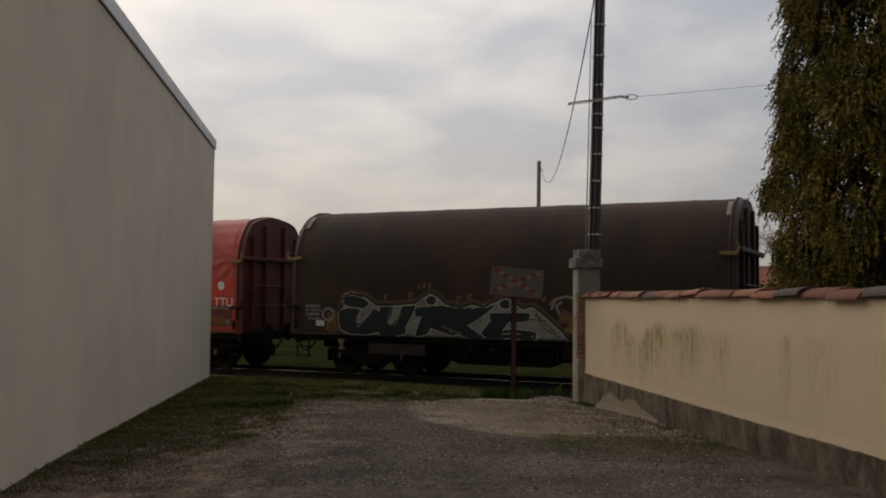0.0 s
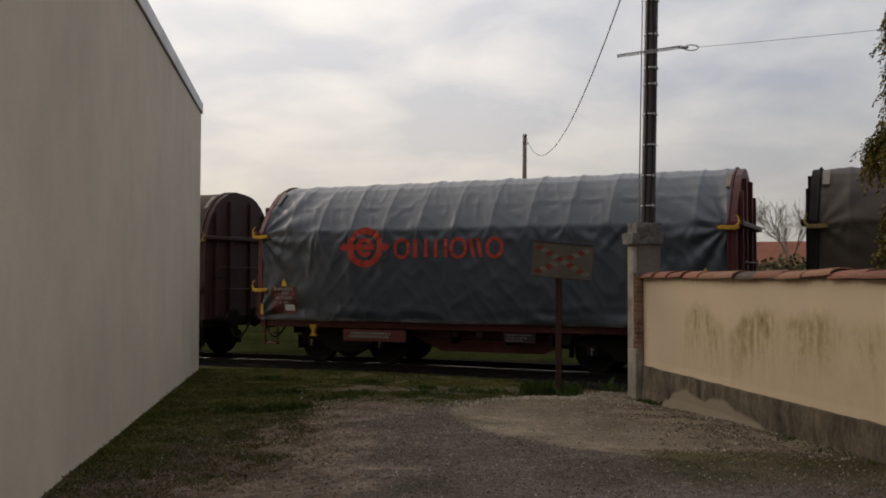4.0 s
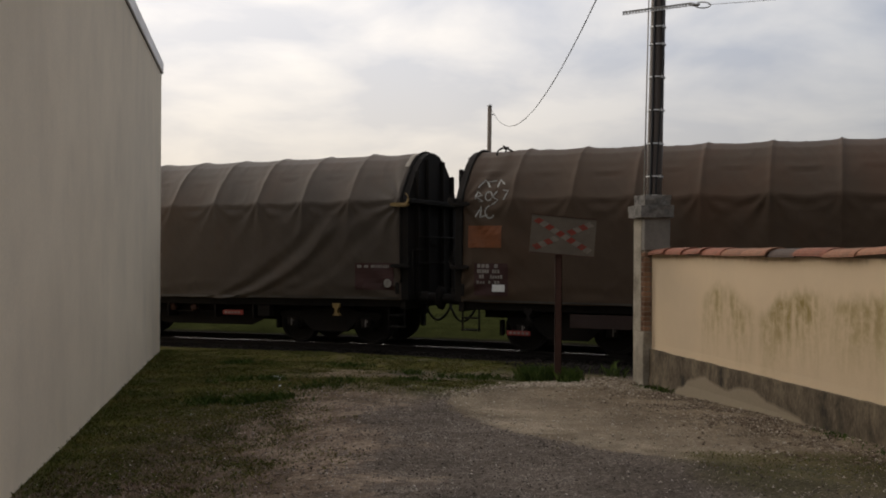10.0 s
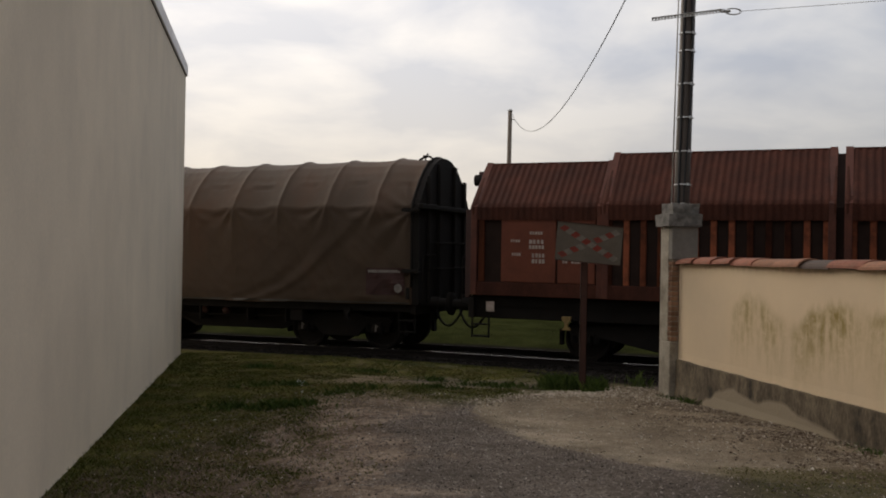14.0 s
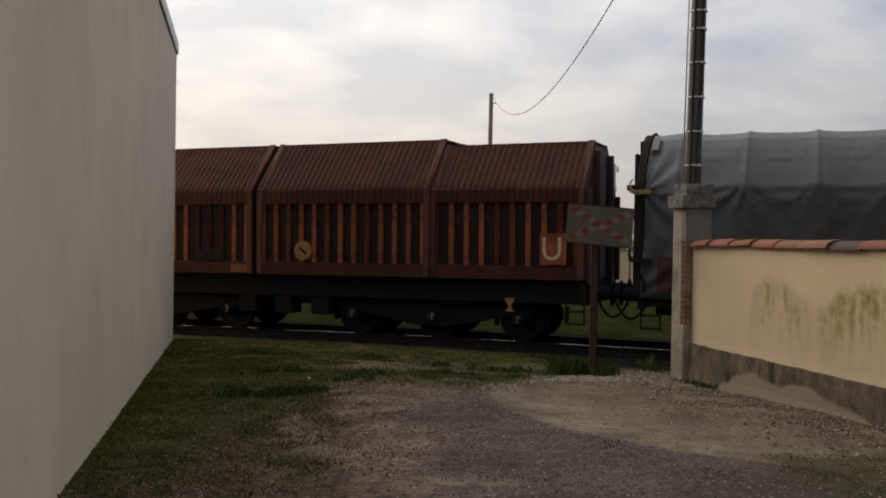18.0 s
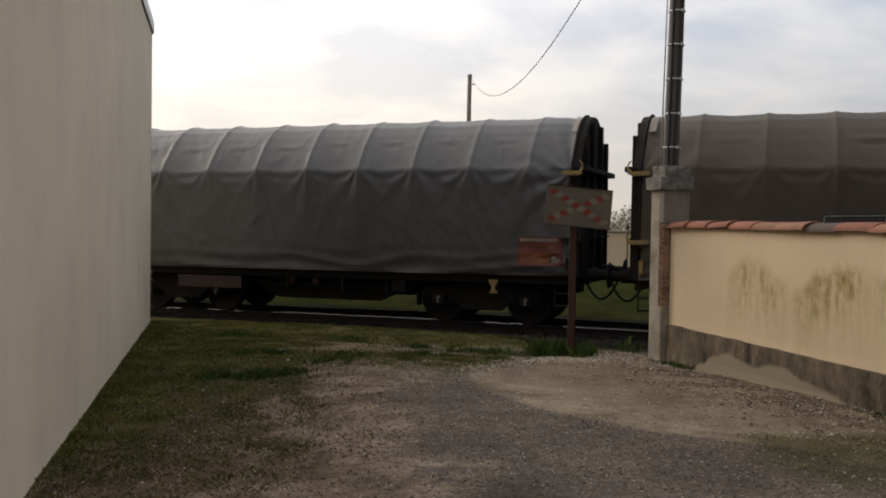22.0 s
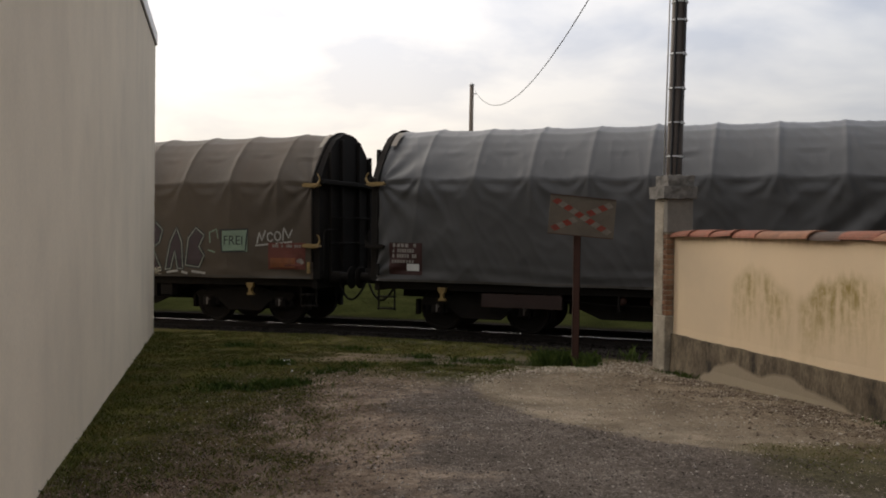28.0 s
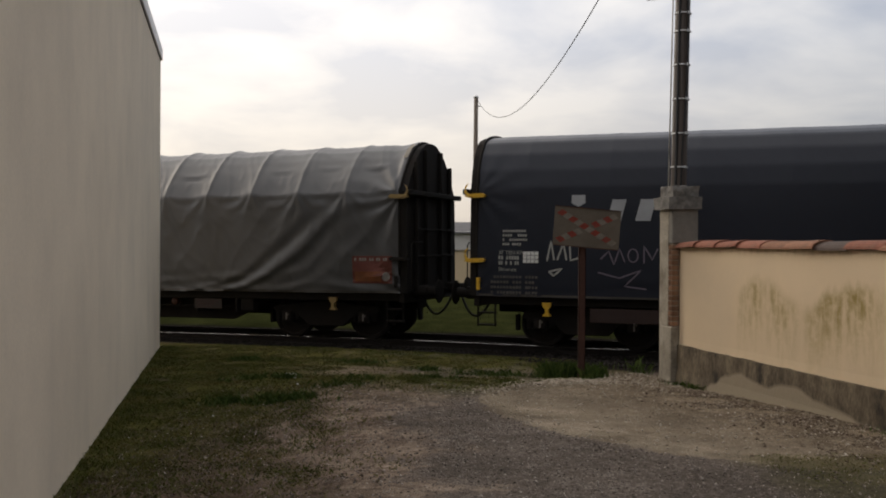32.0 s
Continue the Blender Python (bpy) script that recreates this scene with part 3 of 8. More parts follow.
def make_building():
    """Local x runs along the visible wall from the corner by the track; local y goes into the building."""
    m = Matrix.Translation(HOUSE_CORNER) @ Matrix(((HOUSE_DIR.x, HOUSE_DIR.y, 0, 0), (HOUSE_DIR.y, -HOUSE_DIR.x, 0, 0), (0, 0, 1, 0), (0, 0, 0, 1)))
    b = tagged(new("rendered_building", None), "flat-roofed industrial building with dull cream render and a metal roof edge", "building")
    b.matrix_basis = m
    skin = plaster("building_render", (0.72, 0.615, 0.475), (0.47, 0.405, 0.32), 0.36)
    L_, D_, H = 27.0, 9.0, 5.32
    # dark runs below the roof edge
    nt = skin.node_tree
    bs = nt.nodes["Principled BSDF"]
    src = bs.inputs["Base Color"].links[0].from_socket
    N = nt.nodes.new
    co = N("ShaderNodeTexCoord")
    mp = N("ShaderNodeMapping"); mp.inputs["Scale"].default_value = (4.5, 4.5, 0.25)
    link(nt, co.outputs["Object"], mp.inputs[0])
    t = N("ShaderNodeTexNoise"); t.inputs["Scale"].default_value = 1.0; t.inputs["Detail"].default_value = 3
    link(nt, mp.outputs[0], t.inputs["Vector"])
    a = N("ShaderNodeMapRange"); a.inputs[1].default_value = 0.60; a.inputs[2].default_value = 0.72; a.inputs[4].default_value = 0.55
    link(nt, t.outputs["Fac"], a.inputs[0])
    sep = N("ShaderNodeSeparateXYZ"); link(nt, co.outputs["Object"], sep.inputs[0])
    z = N("ShaderNodeMapRange"); z.inputs[1].default_value = 4.1; z.inputs[2].default_value = 5.25
    link(nt, sep.outputs["Z"], z.inputs[0])
    f = N("ShaderNodeMath"); f.operation = "MULTIPLY"; link(nt, a.outputs[0], f.inputs[0]); link(nt, z.outputs[0], f.inputs[1])
    mx = N("ShaderNodeMix"); mx.data_type = "RGBA"; mx.inputs[7].default_value = (0.20, 0.18, 0.16, 1)
    link(nt, f.outputs[0], mx.inputs[0]); link(nt, src, mx.inputs[6]); link(nt, mx.outputs[2], bs.inputs["Base Color"])
    part("wall", boxes((0, L_, 0, 0.25, -0.4, H)), skin, b, "smooth cream render with faint run-off streaks")
    part("wall", boxes((0, 0.25, 0.252, D_, -0.4, H)), skin, b)
    part("wall", boxes((L_ - 0.25, L_, 0.252, D_, -0.4, H)), skin, b)
    part("wall", boxes((0.252, L_ - 0.252, D_ - 0.25, D_, -0.4, H)), skin, b)
    part("roof", boxes((0.252, L_ - 0.252, 0.252, D_ - 0.252, H - 0.3, H - 0.1)), M["roof_felt"], b)
    x = -0.03
    while x < L_:
        w = 2.0
        e = part("fascia", boxes((x, min(L_ + 0.03, x + w - 0.004), -0.035, 0.30, H, H + 0.22)), M["fascia_metal"], b, "weathered grey metal roof edge", bevel=0.006)
        x += w
    part("fascia", boxes((-0.03, 0.30, 0.302, D_, H, H + 0.22)), M["fascia_metal"], b, bevel=0.006)
    part("drip_joint", boxes((0, L_, -0.010, 0.0, H - 0.012, H - 0.001)), M["black_steel"], b)


M["roof_felt"] = surface("roof_felt", (0.05, 0.05, 0.05), 0.9)
M["fascia_metal"] = surface("fascia_metal", (0.74, 0.72, 0.72), 0.5, 0.0, 0.12, 1.6, 40, 0.05, (0.40, 0.38, 0.37), 0.5, stretch=(1, 1, 0.3))
make_building()


# ---- the garden wall with its tile coping, and the pillar ----
def along(nt, value, span, stops):
    """A smooth course of values over a length: stops hold (metres, value)."""
    d = nt.nodes.new("ShaderNodeMath"); d.operation = "DIVIDE"; d.inputs[1].default_value = span
    link(nt, value, d.inputs[0])
    r = nt.nodes.new("ShaderNodeValToRGB")
    r.color_ramp.interpolation = "EASE"
    el = r.color_ramp.elements
    while len(el) < len(stops):
        el.new(0.5)
    for e_, (x, v) in zip(el, stops):
        e_.position, e_.color = x / span, (v, v, v, 1)
    link(nt, d.outputs[0], r.inputs[0])
    return r.outputs[0]


def wall_material():
    m = surface("wall_render", (0.66, 0.515, 0.345), 0.85, 0, 0.05, 1.2, 60, 0.18, (0.58, 0.46, 0.32), 0.4)
    nt = m.node_tree
    bs = nt.nodes["Principled BSDF"]
    src = bs.inputs["Base Color"].links[0].from_socket
    N = nt.nodes.new
    co = N("ShaderNodeTexCoord")
    sep = N("ShaderNodeSeparateXYZ"); link(nt, co.outputs["Object"], sep.inputs[0])
    # algae that has run down from damp patches
    mp = N("ShaderNodeMapping"); mp.inputs["Scale"].default_value = (2.1, 1, 0.42); mp.inputs["Location"].default_value = (2.35, 0, 0.0)
    link(nt, co.outputs["Object"], mp.inputs[0])
    a = N("ShaderNodeTexNoise"); a.inputs["Scale"].default_value = 1.0; a.inputs["Detail"].default_value = 5; a.inputs["Roughness"].default_value = 0.6
    link(nt, mp.outputs[0], a.inputs["Vector"])
    mp2 = N("ShaderNodeMapping"); mp2.inputs["Scale"].default_value = (9, 1, 2.0)
    link(nt, co.outputs["Object"], mp2.inputs[0])
    c = N("ShaderNodeTexNoise"); c.inputs["Scale"].default_value = 1.2; c.inputs["Detail"].default_value = 5
    link(nt, mp2.outputs[0], c.inputs["Vector"])
    def mth(op, p, q):
        z = N("ShaderNodeMath"); z.operation = op
        for i, v in enumerate((p, q)):
            if isinstance(v, (int, float)):
                z.inputs[i].default_value = v
            else:
                link(nt, v, z.inputs[i])
        return z.outputs[0]

    def rng(v, lo, hi, x0=0.0, x1=1.0):
        z = N("ShaderNodeMapRange"); z.interpolation_type = "SMOOTHSTEP"
        for i, w in enumerate((lo, hi, x0, x1)):
            z.inputs[1 + i].default_value = w
        link(nt, v, z.inputs[0])
        return z.outputs[0]

    # how strong the growth is along the wall, and how high it starts
    wobx = mth("ADD", sep.outputs["X"], mth("MULTIPLY", mth("SUBTRACT", a.outputs["Fac"], 0.5), 0.22))
    amount = along(nt, wobx, 10.0, ((1.42, 0), (1.62, 0.55), (1.95, 0.85), (2.07, 0.35), (2.22, 0.85), (2.6, 0.55), (2.85, 0.12), (3.02, 0.55), (3.25, 0.95), (3.95, 0.90), (4.15, 0.30), (4.5, 0.65), (5.0, 0.70), (5.3, 0.35), (5.8, 0.55), (6.2, 0.15), (7.2, 0.12), (7.42, 0.6), (7.58, 0.1), (8.1, 0.35), (8.6, 0.1), (9.6, 0.3)))
    crest = along(nt, sep.outputs["X"], 10.0, ((1.4, 0.64), (1.9, 0.745), (2.2, 0.735), (2.6, 0.645), (2.95, 0.60), (3.3, 0.70), (3.75, 0.745), (4.2, 0.72), (5.0, 0.745), (5.5, 0.70), (6.2, 0.73), (7.4, 0.74), (9.0, 0.75)))
    below = mth("SUBTRACT", mth("MULTIPLY", crest, 2.0), mth("ADD", sep.outputs["Z"], mth("MULTIPLY", mth("SUBTRACT", c.outputs["Fac"], 0.5), 0.30)))
    runs = mth("MULTIPLY", rng(below, -0.04, 0.14), rng(below, 0.95, 0.12, 0.06, 1.0))
    f = mth("MULTIPLY", mth("MULTIPLY", runs, amount), rng(mth("ADD", mth("MULTIPLY", a.outputs["Fac"], 0.4), mth("MULTIPLY", c.outputs["Fac"], 0.6)), 0.34, 0.60, 0.25, 1.0))
    blot = N("ShaderNodeTexNoise"); blot.inputs["Scale"].default_value = 8; blot.inputs["Detail"].default_value = 6; blot.inputs["Roughness"].default_value = 0.7
    link(nt, co.outputs["Object"], blot.inputs["Vector"])
    f = mth("MULTIPLY", f, rng(blot.outputs["Fac"], 0.32, 0.60, 0.45, 1.15))
    mx = N("ShaderNodeMix"); mx.data_type = "RGBA"; mx.inputs[7].default_value = (0.27, 0.20, 0.066, 1)
    link(nt, f, mx.inputs[0]); link(nt, src, mx.inputs[6])
    # a patchy darker brown band along the top, just below the tiles
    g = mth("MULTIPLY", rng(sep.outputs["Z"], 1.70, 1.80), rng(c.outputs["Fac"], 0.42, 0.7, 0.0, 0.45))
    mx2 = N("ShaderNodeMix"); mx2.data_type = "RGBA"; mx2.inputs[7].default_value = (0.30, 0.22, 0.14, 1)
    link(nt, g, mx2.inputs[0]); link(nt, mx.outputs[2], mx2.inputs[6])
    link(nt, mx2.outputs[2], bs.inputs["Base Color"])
    return m


def plinth_material():
    m = surface("plinth_render", (0.145, 0.114, 0.076), 0.9, 0, 0.7, 6.0, 40, 0.6, (0.024, 0.020, 0.015), 1.0, stretch=(1, 1, 0.45))
    nt = m.node_tree
    bs = nt.nodes["Principled BSDF"]
    src = bs.inputs["Base Color"].links[0].from_socket
    N = nt.nodes.new
    co = N("ShaderNodeTexCoord")
    sep = N("ShaderNodeSeparateXYZ"); link(nt, co.outputs["Object"], sep.inputs[0])
    # the lower coat, washed clean in scallops
    t = N("ShaderNodeTexNoise"); t.inputs["Scale"].default_value = 7; t.inputs["Detail"].default_value = 4
    link(nt, co.outputs["Object"], t.inputs["Vector"])
    wx = N("ShaderNodeMath"); wx.operation = "MULTIPLY_ADD"; wx.inputs[1].default_value = 0.12
    link(nt, t.outputs["Fac"], wx.inputs[0]); link(nt, sep.outputs["X"], wx.inputs[2])
    h = N("ShaderNodeMath"); h.operation = "SUBTRACT"; h.inputs[1].default_value = 0.12
    link(nt, along(nt, wx.outputs[0], 6.0, ((0.75, 0.0), (1.05, 0.18), (1.40, 0.33), (1.70, 0.40), (2.0, 0.34), (2.25, 0.31), (2.6, 0.39), (2.85, 0.40), (3.2, 0.31), (3.6, 0.27), (4.0, 0.19), (4.4, 0.03))), h.inputs[0])
    q = N("ShaderNodeMath"); q.operation = "SUBTRACT"; link(nt, h.outputs[0], q.inputs[0]); link(nt, sep.outputs["Z"], q.inputs[1])
    r = N("ShaderNodeMapRange"); r.inputs[1].default_value = -0.015; r.inputs[2].default_value = 0.03; r.inputs[4].default_value = 0.9
    link(nt, q.outputs[0], r.inputs[0])
    mx = N("ShaderNodeMix"); mx.data_type = "RGBA"; mx.inputs[7].default_value = (0.31, 0.255, 0.18, 1)
    link(nt, r.outputs[0], mx.inputs[0]); link(nt, src, mx.inputs[6])
    link(nt, mx.outputs[2], bs.inputs["Base Color"])
    return m


M["tile_clay"] = surface("tile_clay", (0.185, 0.070, 0.043), 0.9, 0, 0.5, 9, 50, 0.5, (0.15, 0.10, 0.07), 0.8, per_piece=0.32)
M["tile_dark"] = surface("tile_dark", (0.070, 0.050, 0.040), 0.85, 0, 0.3, 5, 50, 0.3, (0.13, 0.06, 0.04), 0.3)
M["tile_pale"] = surface("tile_pale", (0.27, 0.128, 0.075), 0.9, 0, 0.5, 9, 50, 0.5, (0.17, 0.115, 0.08), 0.8, per_piece=0.28)
M["concrete"] = surface("concrete", (0.20, 0.185, 0.16), 0.9, 0, 0.22, 3, 40, 0.35, (0.09, 0.085, 0.075), 0.5)
M["pillar_pale"] = surface("pillar_pale", (0.31, 0.275, 0.22), 0.9, 0, 0.32, 5, 40, 0.6, (0.13, 0.105, 0.075), 0.7)
M["cap_stone"] = surface("cap_stone", (0.17, 0.16, 0.145), 0.95, 0, 0.4, 7, 30, 0.6, (0.04, 0.04, 0.038), 0.7)
M["mortar"] = surface("mortar", (0.26, 0.22, 0.17), 0.95, 0, 0.2, 8, 60, 0.3)
M["brick_clay"] = surface("brick_clay", (0.23, 0.125, 0.075), 0.9, 0, 0.4, 12, 50, 0.5, (0.29, 0.22, 0.15), 0.7, per_piece=0.35)


def wall_frame(origin):
    """Local x runs along the wall from the pillar, local y into the garden behind it."""
    return Matrix.Translation(origin) @ Matrix(((WALL_DIR.x, -WALL_DIR.y, 0, 0), (WALL_DIR.y, WALL_DIR.x, 0, 0), (0, 0, 1, 0), (0, 0, 0, 1)))


def tile_mesh():
    """A half-round clay tile, a little wider at its lower, overlapping end."""
    bm = bmesh.new()
    n = 10
    outer = []
    for x, r, lift in ((0.0, 0.168, 0.0), (0.03, 0.171, 0.0), (0.54, 0.180, 0.008), (0.565, 0.178, 0.008)):
        ring = []
        for k in range(n + 1):
            a = math.pi * (0.02 + 0.96 * k / n)
            ring.append((x, -r * math.cos(a), r * 0.54 * math.sin(a) + lift))
        outer.append([bm.verts.new(p) for p in ring])
    inner = []
    for row in outer:
        inner.append([bm.verts.new((v.co.x, v.co.y * 0.90, v.co.z * 0.86 - 0.002)) for v in row])
    for a, b in zip(outer, outer[1:]):
        for k in range(n):
            bm.faces.new((a[k], b[k], b[k + 1], a[k + 1]))
    for a, b in zip(inner, inner[1:]):
        for k in range(n):
            bm.faces.new((a[k], a[k + 1], b[k + 1], b[k]))
    for o, i_ in ((outer[0], inner[0]), (outer[-1], inner[-1])):
        for k in range(n):
            bm.faces.new((o[k], o[k + 1], i_[k + 1], i_[k]))
    for k in (0, n):
        for a, b, c, d_ in zip(outer, outer[1:], inner, inner[1:]):
            bm.faces.new((a[k], b[k], d_[k], c[k]))
    bmesh.ops.recalc_face_normals(bm, faces=bm.faces)
    return bm


def make_wall():
    length = (WALL_B - WALL_A).length
    w = tagged(new("garden_wall", None), "cream rendered garden wall stained with algae above a dark plinth, under clay tiles", "wall", kind="structure")
    w.matrix_basis = wall_frame(WALL_A)
    bm = bmesh.new()
    # render coat: an uneven sheet that ends in a lip over the plinth
    nx, nz = 160, 14
    grid = []
    for i in range(nx + 1):
        x = length * i / nx
        lip = 0.455 + 0.012 * noise.noise(Vector((x * 2.0, 0, 0))) + 0.012 * noise.noise(Vector((x * 9, 0, 2)))
        col = []
        for j in range(nz + 1):
            z = lip + (1.80 - lip) * j / nz
            y = 0.006 * noise.noise(Vector((x * 0.8, z * 0.8, 4))) + (-0.006 if j == 0 else 0)
            col.append(bm.verts.new((x, y, z)))
        grid.append(col)
    back = [[bm.verts.new((length * i / nx, 0.26, z)) for z in (0.455, 1.80)] for i in range(nx + 1)]
    for i in range(nx):
        for j in range(nz):
            bm.faces.new((grid[i][j], grid[i + 1][j], grid[i + 1][j + 1], grid[i][j + 1]))
        bm.faces.new((back[i][0], back[i][1], back[i + 1][1], back[i + 1][0]))
        bm.faces.new((grid[i][nz], grid[i + 1][nz], back[i + 1][1], back[i][1]))
        bm.faces.new((grid[i][0], back[i][0], back[i + 1][0], grid[i + 1][0]))
    bm.faces.new([grid[0][j] for j in range(nz + 1)] + [back[0][1], back[0][0]])
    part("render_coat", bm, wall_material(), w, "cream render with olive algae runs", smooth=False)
    bm = bmesh.new()
    gx = 120
    rows = []
    for i in range(gx + 1):
        x = length * i / gx
        rows.append([bm.verts.new((x, -0.035 + 0.012 * noise.noise(Vector((x * 1.3, z * 2, 8))) - 0.02 * (z < 0), z)) for z in (-0.35, -0.05, 0.1, 0.25, 0.38, 0.452)] + [bm.verts.new((x, 0.30, 0.452)), bm.verts.new((x, 0.30, -0.35))])
    for a, b in zip(rows, rows[1:]):
        for k in range(len(a)):
            bm.faces.new((a[k], b[k], b[(k + 1) % len(a)], a[(k + 1) % len(a)]))
    bm.faces.new(rows[0]); bm.faces.new(list(reversed(rows[-1])))
    bmesh.ops.recalc_face_normals(bm, faces=bm.faces)
    part("plinth", bm, plinth_material(), w, "dark weathered cement plinth, pale where washed")
    me, n = None, int(length / 0.52)
    rng = random.Random(4)
    for i in range(n):
        key = "tile_dark" if i in (6, 14, 17, 25) else ("tile_pale" if i in (4, 5, 8, 9, 12) else "tile_clay")
        if me is None:
            me = {}
        if key not in me:
            t = part("tile", tile_mesh(), M[key], w)
            me[key] = t.data
        else:
            t = new("tile", me[key])
            t.parent = w
        t.matrix_basis = pose(i * 0.52 - 0.03, 0.11 + rng.uniform(-0.012, 0.012), 1.798 + rng.uniform(-0.012, 0.014) + (0.012 if key == "tile_dark" else 0), rng.uniform(-4, 4), rng.uniform(-1.8, 1.2), rng.uniform(-3, 3))
    part("mortar_bed", boxes((0, length, 0.01, 0.22, 1.801, 1.845)), M["mortar"], w)


def make_pillar():
    p = tagged(new("gate_pillar", None), "weathered gate pillar of brick and cement with a stone cap", "pillar")
    p.matrix_basis = wall_frame(WALL_A)
    # the front face looks down the lane; the wall butts against it
    x0, x1, y0, y1 = -0.37, -0.012, -0.115, 0.285
    part("base", boxes((x0 - 0.006, x1 - 0.004, y0 - 0.008, y1 + 0.01, -0.35, 0.70)), M["pillar_pale"], p, "rough cement base", bevel=0.012)
    part("core", boxes((x0 + 0.02, x1 - 0.02, y0 + 0.02, y1 - 0.02, 0.701, 2.33)), M["mortar"], p)
    part("upper_render", boxes((x0, x1, y0, y1, 1.86, 2.34)), M["concrete"], p, "grey cement render", bevel=0.012)
    part("side_render", boxes((x0 - 0.003, x1 - 0.10, y0 - 0.005, y0 + 0.018, 0.702, 2.332)), M["pillar_pale"], p, "pale worn render on the lane side")
    rng = random.Random(9)
    meshes = {}
    z, row = 0.71, 0
    while z < 1.83:
        for face in (0, 1):
            # face 0: towards the lane's near end; face 1: the corner strip on the lane side
            if face == 0:
                cuts = (y0, y0 + 0.22, y1) if row % 2 else (y0, y0 + 0.11, y0 + 0.33, y1)
                for a, b in zip(cuts, cuts[1:]):
                    k = (0, round(b - a, 3))
                    if k not in meshes:
                        bm = boxes((-0.05, -0.012, 0.005, b - a - 0.005, 0, 0.060))
                        br = part("brick", bm, M["brick_clay"], p, bevel=0.006)
                        meshes[k] = br.data
                    else:
                        br = new("brick", meshes[k]); br.parent = p
                    br.matrix_basis = pose(x1 + rng.uniform(-0.006, 0.006), a, z, 0, 0, rng.uniform(-1, 1))
            else:
                k = (1, row % 2)
                wdt = 0.10 if row % 2 else 0.06
                if k not in meshes:
                    br = part("brick", boxes((-wdt, -0.004, 0, 0.05, 0, 0.058)), M["brick_clay"], p, bevel=0.006)
                    meshes[k] = br.data
                else:
                    br = new("brick", meshes[k]); br.parent = p
                br.matrix_basis = pose(x1 - 0.052, y0 + rng.uniform(-0.004, 0.003), z)
        z += 0.071
        row += 1

    def stone(dims, seed, rough):
        bm = boxes(dims)
        bmesh.ops.subdivide_edges(bm, edges=bm.edges[:], cuts=5, use_grid_fill=True)
        for v in bm.verts:
            v.co += Vector((noise.noise(v.co * 9 + Vector((seed, 0, 0))), noise.noise(v.co * 9 + Vector((0, seed, 0))), noise.noise(v.co * 9 + Vector((0, 0, seed))))) * rough
        return bm
    part("cap_slab", stone((x0 - 0.07, x1 + 0.04, y0 - 0.07, y1 + 0.035, 2.335, 2.51), 1, 0.018), M["cap_stone"], p, "chipped lichen-grey stone slab")
    part("cap_block", stone((x0 + 0.005, x1 - 0.005, y0 + 0.0, y1 - 0.0, 2.495, 2.66), 5, 0.028), M["cap_stone"], p, "crumbling stone block")


make_wall()
make_pillar()


# ---- poles, wires and the sign ----
M["pole_dark"] = surface("pole_dark", (0.080, 0.064, 0.055), 0.36, 0.0, 0.35, 3, 30, 0.15, (0.10, 0.075, 0.055), 0.5, stretch=(3, 3, 0.35))
M["galvanised"] = surface("galvanised", (0.60, 0.61, 0.62), 0.45, 0.4, 0.15, 12, 60, 0.05)
M["cable_black"] = surface("cable_black", (0.02, 0.02, 0.022), 0.6)
M["conduit_grey"] = surface("conduit_grey", (0.50, 0.50, 0.49), 0.5, 0.2, 0.1)
M["rust_brown"] = surface("rust_brown", (0.058, 0.026, 0.019), 0.8, 0.1, 0.35, 6, 60, 0.2, (0.035, 0.02, 0.016), 0.5)
POLE_FOOT, POLE_LEAN = Vector((3.235, 14.5, -0.2)), Vector((0.022, 0.02, 1.0))


def pole_at(z, dx=0.0, dy=0.0):
    return POLE_FOOT + POLE_LEAN * (z + 0.2) + Vector((dx, dy, 0))


